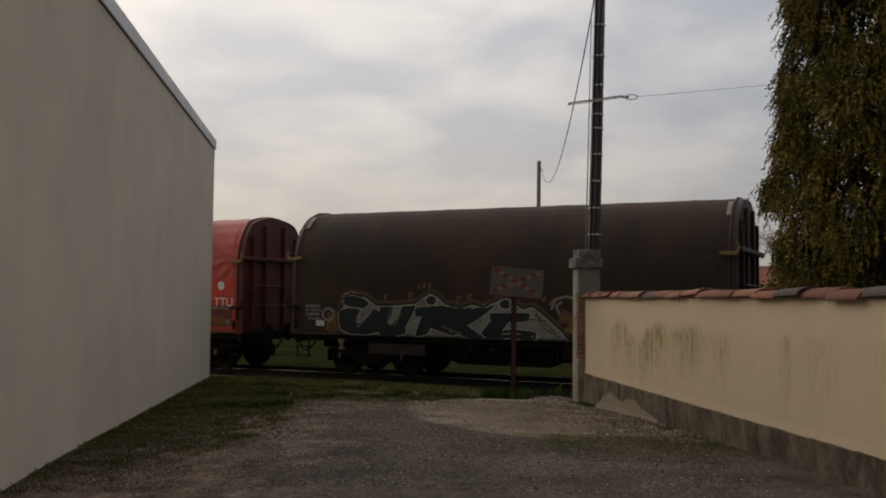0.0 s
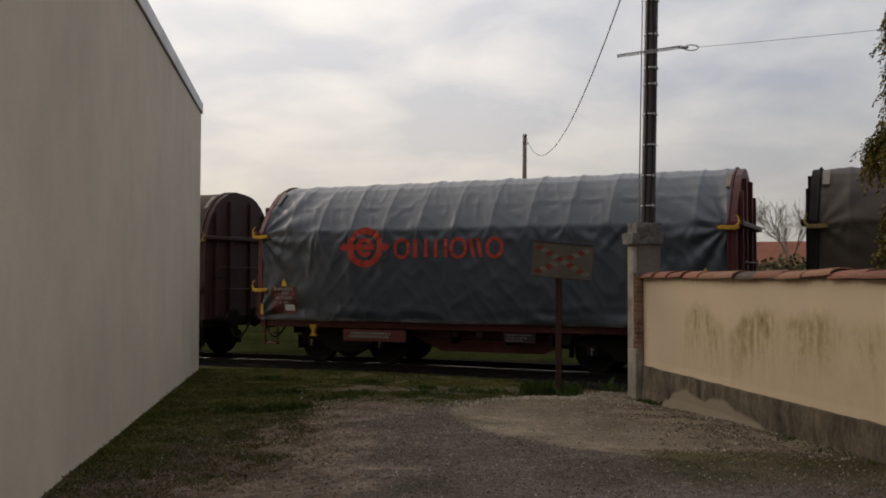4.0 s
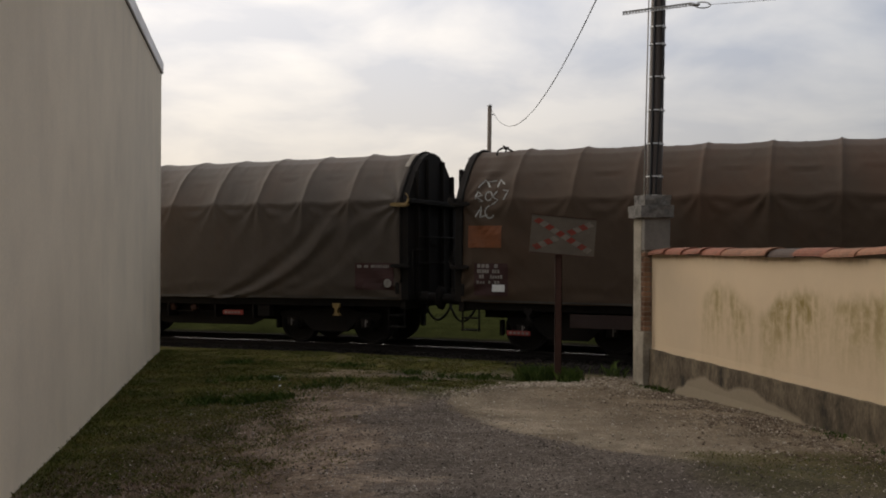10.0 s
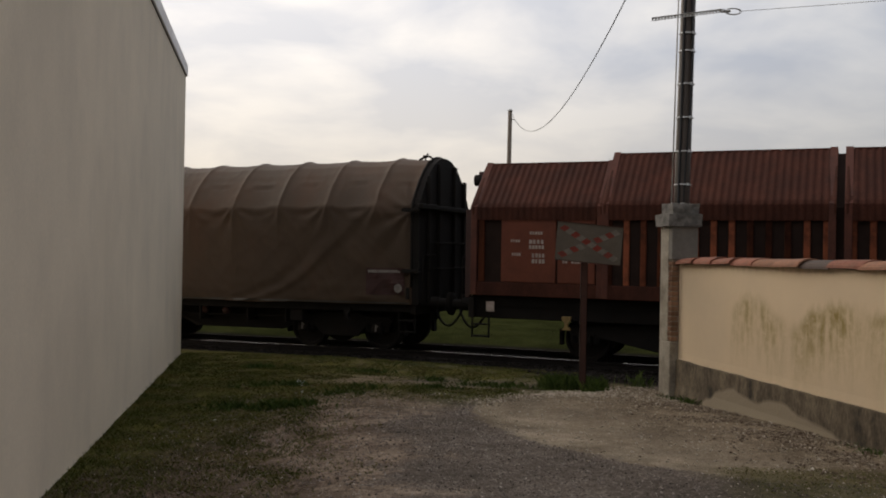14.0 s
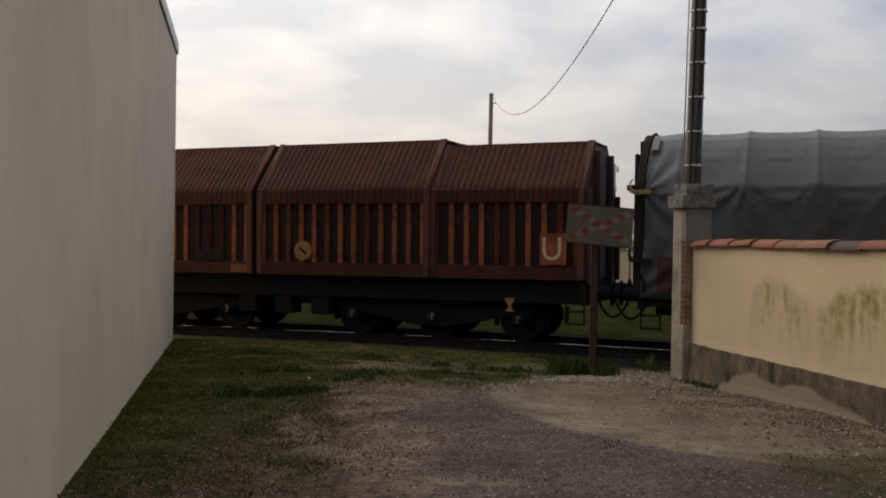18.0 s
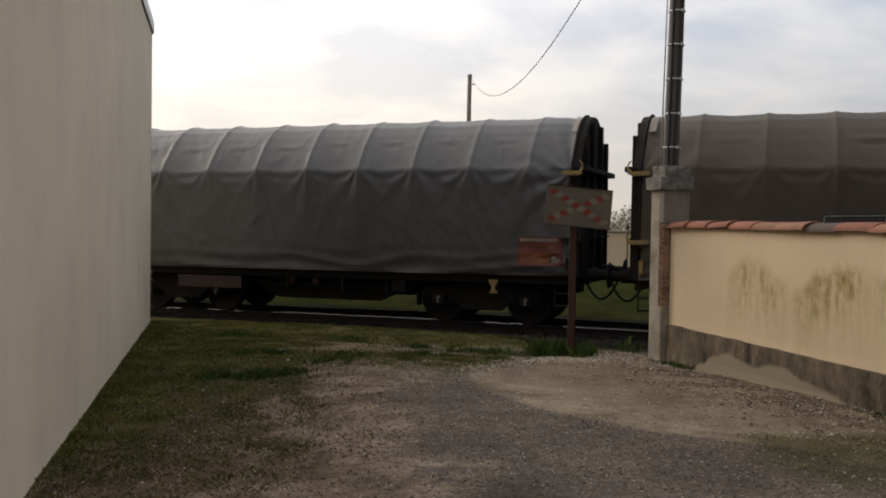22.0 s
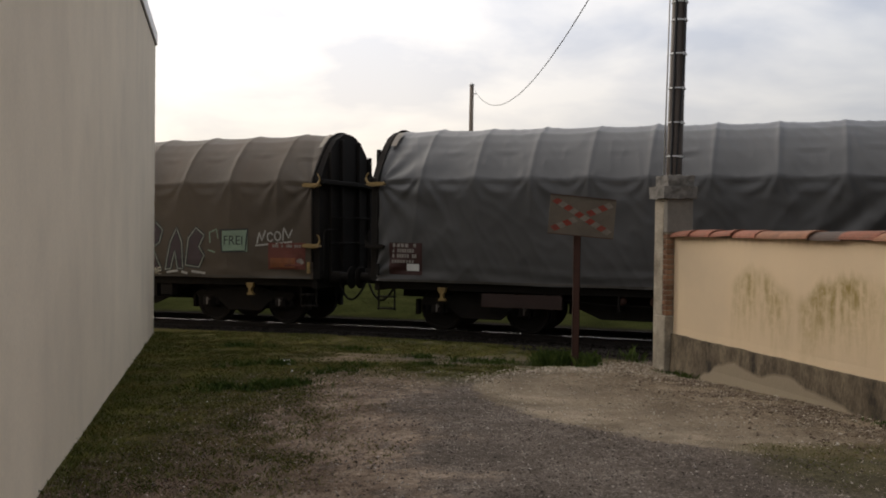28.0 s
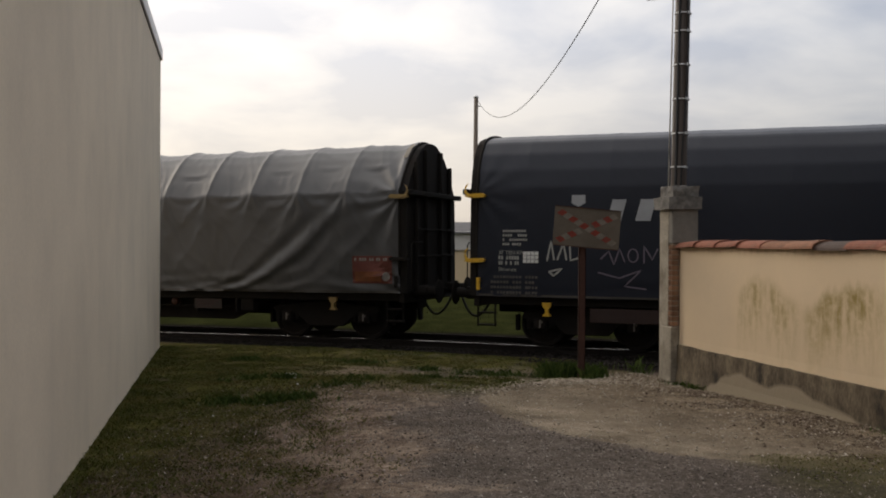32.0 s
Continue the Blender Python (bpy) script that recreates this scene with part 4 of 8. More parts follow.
def make_pole():
    p = tagged(new("utility_pole", None), "dark tubular utility pole with steel bands, cables and a cross-arm", "pole")
    bm = bmesh.new()
    tube(bm, [pole_at(z) for z in (-0.4, 3, 6, 9.2)], 0.125, 20, taper=0.10)
    part("shaft", bm, M["pole_dark"], p, smooth=True)
    bm = bmesh.new()
    tube(bm, [pole_at(z, -0.075, -0.105) for z in np.linspace(-0.2, 9.0, 24)], 0.022, 8)
    part("cable_run", bm, M["cable_black"], p, "black cable strapped to the shaft", smooth=True)
    bm = bmesh.new()
    tube(bm, [pole_at(z, 0.03 + 0.03 * math.sin(z * 1.7), -0.128) for z in np.linspace(2.5, 9.0, 24)], 0.014, 8)
    part("cable_run", bm, M["cable_black"], p, smooth=True)
    bm = bmesh.new()
    tube(bm, [pole_at(z, -0.155, -0.02) for z in (2.55, 5, 7.2)], 0.011, 8)
    part("conduit", bm, M["conduit_grey"], p, "thin pale conduit", smooth=True)
    for z in (2.98, 3.48, 3.99, 4.50, 5.00, 5.27, 5.83, 6.4, 7.0, 7.6, 8.2):
        bm = bmesh.new()
        r = 0.132 - 0.003 * z
        tube(bm, [pole_at(z, 0, -0.012), pole_at(z + 0.018, 0, -0.012)], r + 0.009, 20)
        band = part("band", bm, M["galvanised"], p, "bright steel strap", smooth=False)
        bm = boxes((-0.012, 0.012, -0.014, 0.0, -0.012, 0.03))
        buckle = part("buckle", bm, M["galvanised"], band)
        c = pole_at(z, 0.05, -r - 0.012)
        buckle.matrix_basis = Matrix.Translation(c)
    arm = bmesh.new()
    a, b = Vector((2.80, 14.55, 5.475)), Vector((3.80, 14.36, 5.575))
    d = (b - a).normalized()
    up = Vector((0, 0, 1))
    side = d.cross(up).normalized()
    n = 22
    # a slotted steel angle: two flanges, the web pierced by slots
    L_ = (b - a).length
    for i in range(n):
        s0, s1 = L_ * i / n, L_ * (i + 0.7) / n
        box(arm, s0, s1, -0.003, 0.003, -0.016, 0.016, Matrix.Translation(a) @ Matrix((( d.x, side.x, up.x, 0), (d.y, side.y, up.y, 0), (d.z, side.z, up.z, 0), (0, 0, 0, 1))))
    mm = Matrix.Translation(a) @ Matrix(((d.x, side.x, up.x, 0), (d.y, side.y, up.y, 0), (d.z, side.z, up.z, 0), (0, 0, 0, 1)))
    box(arm, 0, L_, -0.004, 0.004, 0.016, 0.022, mm)
    box(arm, 0, L_, -0.004, 0.004, -0.022, -0.016, mm)
    box(arm, 0, L_, -0.004, 0.035, 0.022, 0.027, mm)
    part("cross_arm", arm, M["galvanised"], p, "slotted steel cross-arm")
    bm = bmesh.new()
    c = b + Vector((0.06, 0, 0.0))
    pts = [c + Vector((0.11 + 0.12 * math.cos(q), 0, 0.045 * math.sin(q) - 0.005)) for q in np.linspace(math.pi, -math.pi * 0.9, 18)]
    tube(bm, pts, 0.010, 6)
    part("wire_loop", bm, M["conduit_grey"], p, "loop of pale wire", smooth=True)
    bm = bmesh.new()
    lathe(bm, [(0.0, 0.012), (0.02, 0.03), (0.06, 0.03), (0.075, 0.018), (0.09, 0.03), (0.13, 0.026), (0.15, 0.01)], 12, "x")
    k = part("insulator", bm, M["galvanised"], p, smooth=True)
    k.matrix_basis = Matrix.Translation(b - Vector((0.02, 0.01, 0.0)))
    w = tagged(new("service_wire", None), "thin pale service wire strung from the cross-arm", "wire")
    bm = bmesh.new()
    e0, e1 = b + Vector((0.25, 0, 0)), Vector((20.0, 12.4, 7.3))
    tube(bm, [e0.lerp(e1, q) - Vector((0, 0, 0.55 * 4 * q * (1 - q) * 0.4)) for q in np.linspace(0, 1, 40)], 0.0042, 6)
    part("strand", bm, M["conduit_grey"], w)
    f = tagged(new("far_pole", None), "weathered grey wooden telephone pole beyond the track", "pole")
    top = Vector((3.26, 60.7, 11.0))
    bm = bmesh.new()
    tube(bm, [Vector((3.20, 60.7, -0.4)), Vector((3.23, 60.7, 5)), top], 0.17, 14, taper=0.13)
    part("shaft", bm, surface("grey_wood", (0.16, 0.13, 0.105), 0.9, 0, 0.3, 2, 30, 0.3, stretch=(4, 4, 0.4)), f, smooth=True)
    bm = bmesh.new()
    lathe(bm, [(0, 0.14), (0.03, 0.17), (0.10, 0.13), (0.16, 0.03)], 12, "z")
    c = part("cap", bm, M["conduit_grey"], f, "pale metal cap")
    c.matrix_basis = Matrix.Translation(top - Vector((0, 0, 0.03)))
    bm = bmesh.new()
    box(bm, 0.05, 0.3, -0.03, 0.03, -0.03, 0.03, Matrix.Translation(top - Vector((0, 0, 0.55))))
    part("bracket", bm, M["galvanised"], f)
    # overhead line between the two poles, sagging
    line = tagged(new("overhead_line", None), "black overhead cable sagging between two poles", "cable")
    bm = bmesh.new()
    y0, y1 = 14.55, 60.6
    pts = []
    for q in np.linspace(0, 1, 60):
        y = y0 + (y1 - y0) * q
        # parabola through three known heights
        za, zb, zc, ya, yb, yc = 7.26, 6.80, 10.80, 20.0, 33.5, 60.6
        z = za * (y - yb) * (y - yc) / ((ya - yb) * (ya - yc)) + zb * (y - ya) * (y - yc) / ((yb - ya) * (yb - yc)) + zc * (y - ya) * (y - yb) / ((yc - ya) * (yc - yb))
        pts.append(Vector((3.36, y, z)))
    tube(bm, pts, 0.0135, 6)
    part("strand", bm, M["cable_black"], line, smooth=True)


make_pole()


def make_sign():
    s = tagged(new("crossing_sign", None), "faded level-crossing sign with a red and white cross", "sign")
    foot = Vector((1.80, 14.17, ground_z(1.80, 14.17)))
    bm = bmesh.new()
    prism(bm, [(-0.05, 0), (0.05, 0), (0.05, 2.45), (-0.05, 2.45)], -0.006, 0.006)
    box(bm, -0.05, -0.04, -0.006, 0.05, 0, 2.45)
    box(bm, 0.04, 0.05, -0.006, 0.05, 0, 2.45)
    post = part("post", bm, M["rust_brown"], s, "rusty steel channel post")
    post.matrix_basis = Matrix.Translation(foot - Vector((0, 0, 0.15)))
    pm = Matrix.Translation((1.855, 14.12, 2.075)) @ pose(0, 0, 0, 0, 4.6, 0) @ pose(0, 0, 0, -2, 0, 4)
    w, h = 0.485, 0.275
    plate = part("plate", boxes((-w, w, -0.004, 0.004, -h, h)), surface("sign_grey", (0.118, 0.101, 0.080), 0.75, 0.0, 0.2, 3, 60, 0.08, (0.075, 0.065, 0.054), 0.5, spec=0.15), s, "dull grey weathered plate")
    plate.matrix_basis = pm
    bm = boxes((-w, w, -0.012, 0.0, h, h + 0.012), (-w, w, -0.012, 0.0, -h - 0.012, -h))
    rim = part("rim", bm, M["rust_brown"], plate)
    red = surface("faded_red", (0.19, 0.040, 0.028), 0.7, 0, 0.3, 12, 60, 0.05, (0.10, 0.06, 0.05), 0.5, spec=0.15)
    white = surface("faded_white", (0.175, 0.155, 0.130), 0.75, 0, 0.2, 8, 60, 0.05, (0.09, 0.078, 0.064), 0.5, spec=0.15)
    ang = math.atan2(0.40, 0.80)
    for sgn in (1, -1):
        n = 10
        for i in range(n):
            if sgn == -1 and i in (4, 5):
                continue
            bm = bmesh.new()
            l0 = -0.47 + 0.94 * i / n
            l1 = l0 + 0.094 - 0.004
            lean = 0.020 * sgn
            v = [bm.verts.new(pose(0, 0, 0, 0, sgn * math.degrees(ang), 0) @ Vector((q + k * lean, y, k * 0.043))) for y in (-0.0072, -0.0045) for q, k in ((l0, -1), (l1, -1), (l1, 1), (l0, 1))]
            for f in ((0, 1, 2, 3), (7, 6, 5, 4), (0, 4, 5, 1), (1, 5, 6, 2), (2, 6, 7, 3), (3, 7, 4, 0)):
                bm.faces.new([v[k] for k in f])
            bmesh.ops.recalc_face_normals(bm, faces=bm.faces)
            part("stripe", bm, red if i % 2 == 0 else white, plate)


make_sign()


# ---- the goods wagons ----
LEN = 11.05                                          # length of a hood
SIDE = 1.452                                         # half its width
KNEE = 3.08
PROFILE = [(-1.445, 1.0), (-1.455, 1.35), (-1.455, 1.75), (-1.452, 2.2), (-1.448, 2.65), (-1.44, 2.95), (-1.425, KNEE), (-1.26, 3.33), (-1.07, 3.58), (-0.85, 3.81), (-0.62, 3.99), (-0.34, 4.11), (-0.15, 4.15), (0.0, 4.16)]
FACET = [(-1.445, 1.0), (-1.455, 1.35), (-1.455, 1.75), (-1.452, 2.2), (-1.448, 2.65), (-1.44, 2.95), (-1.43, 3.12), (-1.36, 3.45), (-1.22, 3.77), (-1.02, 4.02), (-0.86, 4.10), (-0.60, 4.17), (-0.30, 4.215), (0.0, 4.23)]


def hood_lines(prof):
    """The outline from the near hem over the ridge to the far hem, with its outward ways."""
    pts = []
    for (a, b), (c, d) in zip(prof, prof[1:]):
        k = max(2, int(math.hypot(c - a, d - b) / 0.055))
        pts += [(a + (c - a) * i / k, b + (d - b) * i / k) for i in range(k)]
    pts.append(prof[-1])
    pts += [(-y, z) for y, z in reversed(prof[:-1])]
    ways = []
    for i in range(len(pts)):
        (a, b), (c, d) = pts[max(0, i - 1)], pts[min(len(pts) - 1, i + 1)]
        l = math.hypot(c - a, d - b)
        ways.append((-(d - b) / l, (c - a) / l))
    return pts, ways


def fold(u, y, z, spec):
    """How far the cloth stands off its frame: hoops hold it out, it sags between and creases toward its ends."""
    roof = smoothstep(2.75, 3.3, z)
    d = 0.0
    hoops = spec["hoops"]
    near = min(abs(u - h) for h in hoops)
    pitch = spec["pitch"]
    d += spec["ridge"] * 0.9 * math.exp(-abs(near) / 0.045) * (0.25 + 0.75 * roof) * (0.2 + 0.8 * smoothstep(1.9, 2.9, z))
    bay = math.sin(min(1.0, near / (pitch * 0.5)) * math.pi / 2) ** 1.3
    d -= spec["sag"] * bay * smoothstep(2.6, 3.1, z) * (0.55 + 0.45 * smoothstep(4.3, 3.5, z))
    d -= spec["sag"] * 0.7 * bay * smoothstep(KNEE + 0.02, KNEE - 0.10, z) * smoothstep(1.2, 2.7, z)
    # a short slack crease across each bay of the roof, and a fold just under the knee
    if z > 2.5 and spec["sag"] > 0.02:
        cell = math.floor((u - hoops[0]) / pitch)
        v = ((u - hoops[0]) / pitch - cell) * 2 - 1
        g = 0.5 + 0.9 * noise.noise(Vector((cell * 3.7, spec["seed"], 61)))
        zc = 3.55 + 0.10 * noise.noise(Vector((cell * 2.1, spec["seed"], 67))) + 0.07 * v * v
        d -= 0.035 * max(0.0, g) * smoothstep(0.75, 0.1, abs(v)) * (math.exp(-((z - zc) / 0.030) ** 2) - 0.7 * math.exp(-((z - zc - 0.06) / 0.045) ** 2))
        zc = 2.86 - 0.05 * math.cos(v * math.pi)
        d += 0.013 * smoothstep(0.9, 0.3, abs(v)) * math.exp(-((z - zc) / 0.05) ** 2)
    w = spec["wrinkle"]
    seed = spec["seed"]
    a = noise.noise(Vector((u * 0.9 + z * 0.35, z * 0.5, seed)))
    b = noise.noise(Vector((u * 2.6 + z * 1.5, z * 0.9 - u * 0.3, seed + 5)))
    c = 1 - abs(noise.noise(Vector((u * 1.5 - z * 1.1, z * 0.7 + u * 0.4, seed + 9)))) * 2.2
    side = 1 - 0.55 * roof
    d += w * (0.16 * a + 0.07 * b) * side + w * 0.34 * max(0, c - 0.55) * side
    # sharp little creases
    e1 = 1 - abs(noise.noise(Vector((u * 3.1 + z * 2.2, z * 1.1 - u * 0.8, seed + 15)))) * 4.0
    d += w * 0.22 * max(0.0, e1) ** 2
    # drag folds from the corner straps
    for e_, sg in ((0.0, 1), (spec["len"], -1)):
        q = abs(u - e_)
        if q < 2.6:
            r = math.hypot(q, (z - 3.0) * 1.0) + 0.05
            th = math.atan2(z - 3.0, q)
            d += w * 0.75 * math.exp(-r / 1.0) * math.sin(th * 11 + seed + 2.5 * noise.noise(Vector((u, z, seed + 3))))
            th2 = math.atan2(z - 1.0, q + 0.2)
            d += w * 0.5 * math.exp(-q / 1.2) * smoothstep(2.6, 1.4, z) * math.sin(th2 * 13 + seed * 2)
    # drapes that hang from the knee where the hoops hold the cloth
    if z < KNEE:
        for i, h in enumerate(hoops):
            q = u - h
            if abs(q) < 0.9:
                g = max(0.0, noise.noise(Vector((h * 0.9, seed, 21))) + spec["drape"])
                r = math.hypot(q, KNEE - z)
                th = math.atan2(q + 0.10 * r, KNEE - z + 0.05)
                d += 0.040 * g * smoothstep(0.0, 0.25, r) * math.exp(-r / 0.55) * math.sin(th * 9 + seed + i)
    # a wide fan of folds hangs from one tight spot of the knee
    for h in spec["fans"]:
        q = u - h
        if abs(q) < 1.6 and z < KNEE + 0.1:
            r = math.hypot(q, KNEE - z)
            th = math.atan2(q, KNEE - z + 0.12)
            d += 0.055 * smoothstep(0.0, 0.3, r) * math.exp(-r / 1.1) * smoothstep(1.15, 0.5, abs(th)) * ((1 - abs(math.sin(th * 5.0 + 0.6))) ** 1.5 - 0.35)
    # a pulled corner throws long slanting folds
    if spec["swag"]:
        q = (u - spec["len"] + 5.4) - 2.3 * math.sqrt(max(0.0, z - 1.0)) + 0.22 * noise.noise(Vector((u * 0.8, z * 0.8, seed + 31)))
        k = smoothstep(-0.3, 0.4, q) * smoothstep(2.6, 1.2, q) * smoothstep(2.95, 2.2, z)
        d += spec["swag"] * 1.5 * k * ((1 - abs(math.sin(q * 2.6 + 0.5))) ** 1.6 + 0.3 * math.sin(q * 9.0)) * (0.7 + 0.3 * math.sin(q * 2.3 + 1))
    # long low folds where the cloth bunches above its hem
    if z < 1.7:
        q = (z - 1.0) * 11 - 0.5 * max(0.0, u - 6.0) * 0.5 + 0.9 * math.sin(u * 0.8 + seed) + 1.4 * noise.noise(Vector((u * 0.7, z * 1.5, seed + 41)))
        d += spec["bunch"] * 1.6 * smoothstep(1.7, 1.1, z) * smoothstep(0.2, 2.0, u) * (0.5 + 0.5 * smoothstep(3.0, 7.0, u)) * ((1 - abs(math.sin(q))) ** 1.5 - 0.3)
    # creases above the hem
    d += w * 0.6 * smoothstep(1.5, 1.02, z) * noise.noise(Vector((u * 1.2, z * 5.0 + u * 0.5, seed + 7)))
    return d


def side_y(u, z, spec):
    """The near side's face at a place on it."""
    prof = spec["profile"]
    y = prof[0][0]
    for (a, b), (c, d) in zip(prof, prof[1:]):
        if b <= z <= d:
            y = a + (c - a) * (z - b) / (d - b)
    return y - fold(u, y, z, spec)


def hood(spec):
    pts, ways = hood_lines(spec["profile"])
    n = 330
    verts, faces = [], []
    for i in range(n + 1):
        u = spec["len"] * i / n
        for (y, z), (wy, wz) in zip(pts, ways):
            d = fold(u, y, z, spec)
            if i in (0, n):
                d -= 0.02
            hem = 0.025 * noise.noise(Vector((u * 0.7, 3, spec["seed"]))) * smoothstep(1.25, 1.0, z)
            # the knee hangs lower between the hoops
            near = min(abs(u - q) for q in spec["hoops"])
            hem -= min(0.05, spec["sag"] * 1.0) * math.sin(min(1.0, near / (spec["pitch"] * 0.5)) * math.pi / 2) ** 1.4 * math.exp(-((z - KNEE) / 0.26) ** 2)
            verts.append((u, y + wy * d, z + wz * d + hem))
    m = len(pts)
    for i in range(n):
        for k in range(m - 1):
            faces.append((i * m + k, (i + 1) * m + k, (i + 1) * m + k + 1, i * m + k + 1))
    me = bpy.data.meshes.new("hood")
    me.from_pydata(verts, [], faces)
    me.polygons.foreach_set("use_smooth", [True] * len(me.polygons))
    return me


def cloth(name, color, rough=0.5, var=0.14, stain=None, amount=0.4, spec=0.5):
    return surface(name, color, rough, 0, var, 0.8, 90, 0.05, stain, amount, stretch=(1, 1, 0.6), spec=spec)


def wheelset_bm():
    bm = bmesh.new()
    for sgn in (-1, 1):
        prof = [(0.62, 0.475), (0.655, 0.482), (0.668, 0.462), (0.80, 0.455), (0.80, 0.40), (0.755, 0.385), (0.745, 0.17), (0.80, 0.15), (0.80, 0.07), (0.98, 0.07)]
        lathe(bm, [(sgn * a, r) for a, r in prof], 28)
    lathe(bm, [(-0.64, 0.085), (0.64, 0.085)], 14)
    return bm


def bogie(parent, u, wheelbase, axles, k):
    """A cast bogie: two side frames, bolster, axle boxes with springs, and turning wheelsets."""
    b = part("bogie", boxes((-0.18, 0.18, -1.02, 1.02, 0.42, 0.80)), M["black_steel"], parent, "dark cast-steel bogie")
    b.matrix_basis = Matrix.Translation((u, 0, 0))
    half = wheelbase * (axles - 1) / 2
    ax = [-half + wheelbase * i for i in range(axles)]
    for y in (-1.0, 1.0):
        bm = bmesh.new()
        e = half + 0.36
        poly = [(-e, 0.62), (-e + 0.08, 0.70), (-half + 0.25, 0.72), (-0.4, 0.80), (0.4, 0.80), (half - 0.25, 0.72), (e - 0.08, 0.70), (e, 0.62), (e - 0.1, 0.50), (half - 0.24, 0.50), (0.42, 0.27), (-0.42, 0.27), (-half + 0.24, 0.50), (-e + 0.1, 0.50)]
        prism(bm, poly, y - 0.05, y + 0.05)
        part("side_frame", bm, M["black_steel"], b, bevel=0.012)
        for a in ax:
            bm = bmesh.new()
            box(bm, a - 0.13, a + 0.13, y - 0.10, y + 0.10, 0.34, 0.58)
            lathe_bm = bmesh.new()
            part("axle_box", bm, M["black_steel"], b, bevel=0.02)
            lathe(lathe_bm, [(0, 0.10), (0.035, 0.10), (0.05, 0.07)] if y > 0 else [(0, 0.10), (-0.035, 0.10), (-0.05, 0.07)], 14)
            c = part("axle_cap", lathe_bm, M["wheel_steel"], b)
            c.matrix_basis = Matrix.Translation((a, y + (0.10 if y > 0 else -0.10), 0.46))
            if y < 0:
                if WHEEL["mark"] is None:
                    mk = part("axle_mark", boxes((-0.014, 0.014, -0.162, -0.152, -0.075, 0.075), (0.03, 0.05, -0.162, -0.152, 0.02, 0.05)), M["dim_paint"], b)
                    WHEEL["mark"] = mk.data
                else:
                    mk = new("axle_mark", WHEEL["mark"])
                    mk.parent = b
                mk.matrix_basis = Matrix.Translation((a + 0.02, y, 0.47))
            for q in (-0.22, 0.22):
                bm = bmesh.new()
                pts = [(a + q + 0.06 * math.cos(w * 2 * math.pi), y + 0.06 * math.sin(w * 2 * math.pi), 0.36 + 0.034 * w) for w in np.linspace(0, 6, 49)]
                tube(bm, pts, 0.013, 5)
                part("spring", bm, M["black_steel"], b)
    for a in ax:
        for q in (-0.53, 0.53):
            for y in (-0.765, 0.765):
                if WHEEL["block"] is None:
                    bl = part("brake_block", boxes((-0.035, 0.035, -0.085, 0.085, -0.16, 0.16)), M["black_steel"], b, bevel=0.012)
                    WHEEL["block"] = bl.data
                else:
                    bl = new("brake_block", WHEEL["block"])
                    bl.parent = b
                bl.matrix_basis = Matrix.Translation((a + q, y, 0.46))
        w = part("wheelset", wheelset_bm(), M["wheel_steel"], b, smooth=False) if WHEEL["mesh"] is None else new("wheelset", WHEEL["mesh"])
        WHEEL["mesh"] = w.data
        w.parent = b
        WHEELS.append((w, a, k))
    return b


WHEEL, WHEELS = {"mesh": None, "block": None, "mark": None}, []


def buffer_gear(parent, u, sgn, steel):
    """The end of the frame at u: headstock, two buffers, hook, hose and steps; sgn is the way it faces."""
    x0, x1 = sorted((u - sgn * 0.10, u + sgn * 0.02))
    part("headstock", boxes((x0, x1, -1.38, 1.38, 0.80, 1.22)), steel, parent, bevel=0.01)
    for y in (-0.875, 0.875):
        bm = bmesh.new()
        prof = [(0.0, 0.14), (0.05, 0.13), (0.32, 0.125), (0.33, 0.10), (0.52, 0.10), (0.53, 0.20), (0.555, 0.245), (0.575, 0.235), (0.585, 0.15)]
        lathe(bm, [(sgn * a, r) for a, r in prof], 20, "x")
        b = part("buffer", bm, M["black_steel"], parent, smooth=False)
        b.matrix_basis = Matrix.Translation((u + sgn * 0.02, y, 1.03))
    bm = bmesh.new()
    box(bm, *sorted((u + sgn * 0.02, u + sgn * 0.30)), -0.04, 0.04, 0.97, 1.06)
    tube(bm, [(u + sgn * (0.30 + 0.10 * math.sin(q)), 0, 1.0 + 0.09 * math.cos(q)) for q in np.linspace(0, math.pi * 1.4, 9)], 0.03, 6)
    part("coupling_hook", bm, M["black_steel"], parent)
    bm = bmesh.new()
    for y in (-0.32,):
        pts = [(u + sgn * (0.02 + 0.62 * q), y - 0.06 * math.sin(q * math.pi), 0.86 - 0.36 * math.sin(q * math.pi) ** 0.8 + 0.05 * q) for q in np.linspace(0, 1, 16)]
        tube(bm, pts, 0.026, 7)
    part("brake_hose", bm, M["rubber"], parent, "hanging rubber brake hose", smooth=True)
    bm = bmesh.new()
    y = -1.30
    xs = u - sgn * 0.22
    for z in (0.42, 0.66):
        box(bm, xs - 0.17, xs + 0.17, y - 0.10, y + 0.12, z, z + 0.025)
    box(bm, xs - 0.19, xs - 0.165, y - 0.02, y + 0.02, 0.40, 0.86)
    box(bm, xs + 0.165, xs + 0.19, y - 0.02, y + 0.02, 0.40, 0.86)
    part("step", bm, steel, parent, "narrow steel step")
    bm = bmesh.new()
    y = -1.36
    tube(bm, [(u + sgn * 0.02, y, 1.05), (u + sgn * 0.17, y, 1.12), (u + sgn * 0.17, y, 1.98), (u + sgn * 0.17, y + 0.10, 2.04), (u + sgn * 0.17, y + 0.62, 2.04), (u + sgn * 0.02, y + 0.68, 2.04)], 0.014, 6)
    part("handrail", bm, steel, parent, smooth=True)


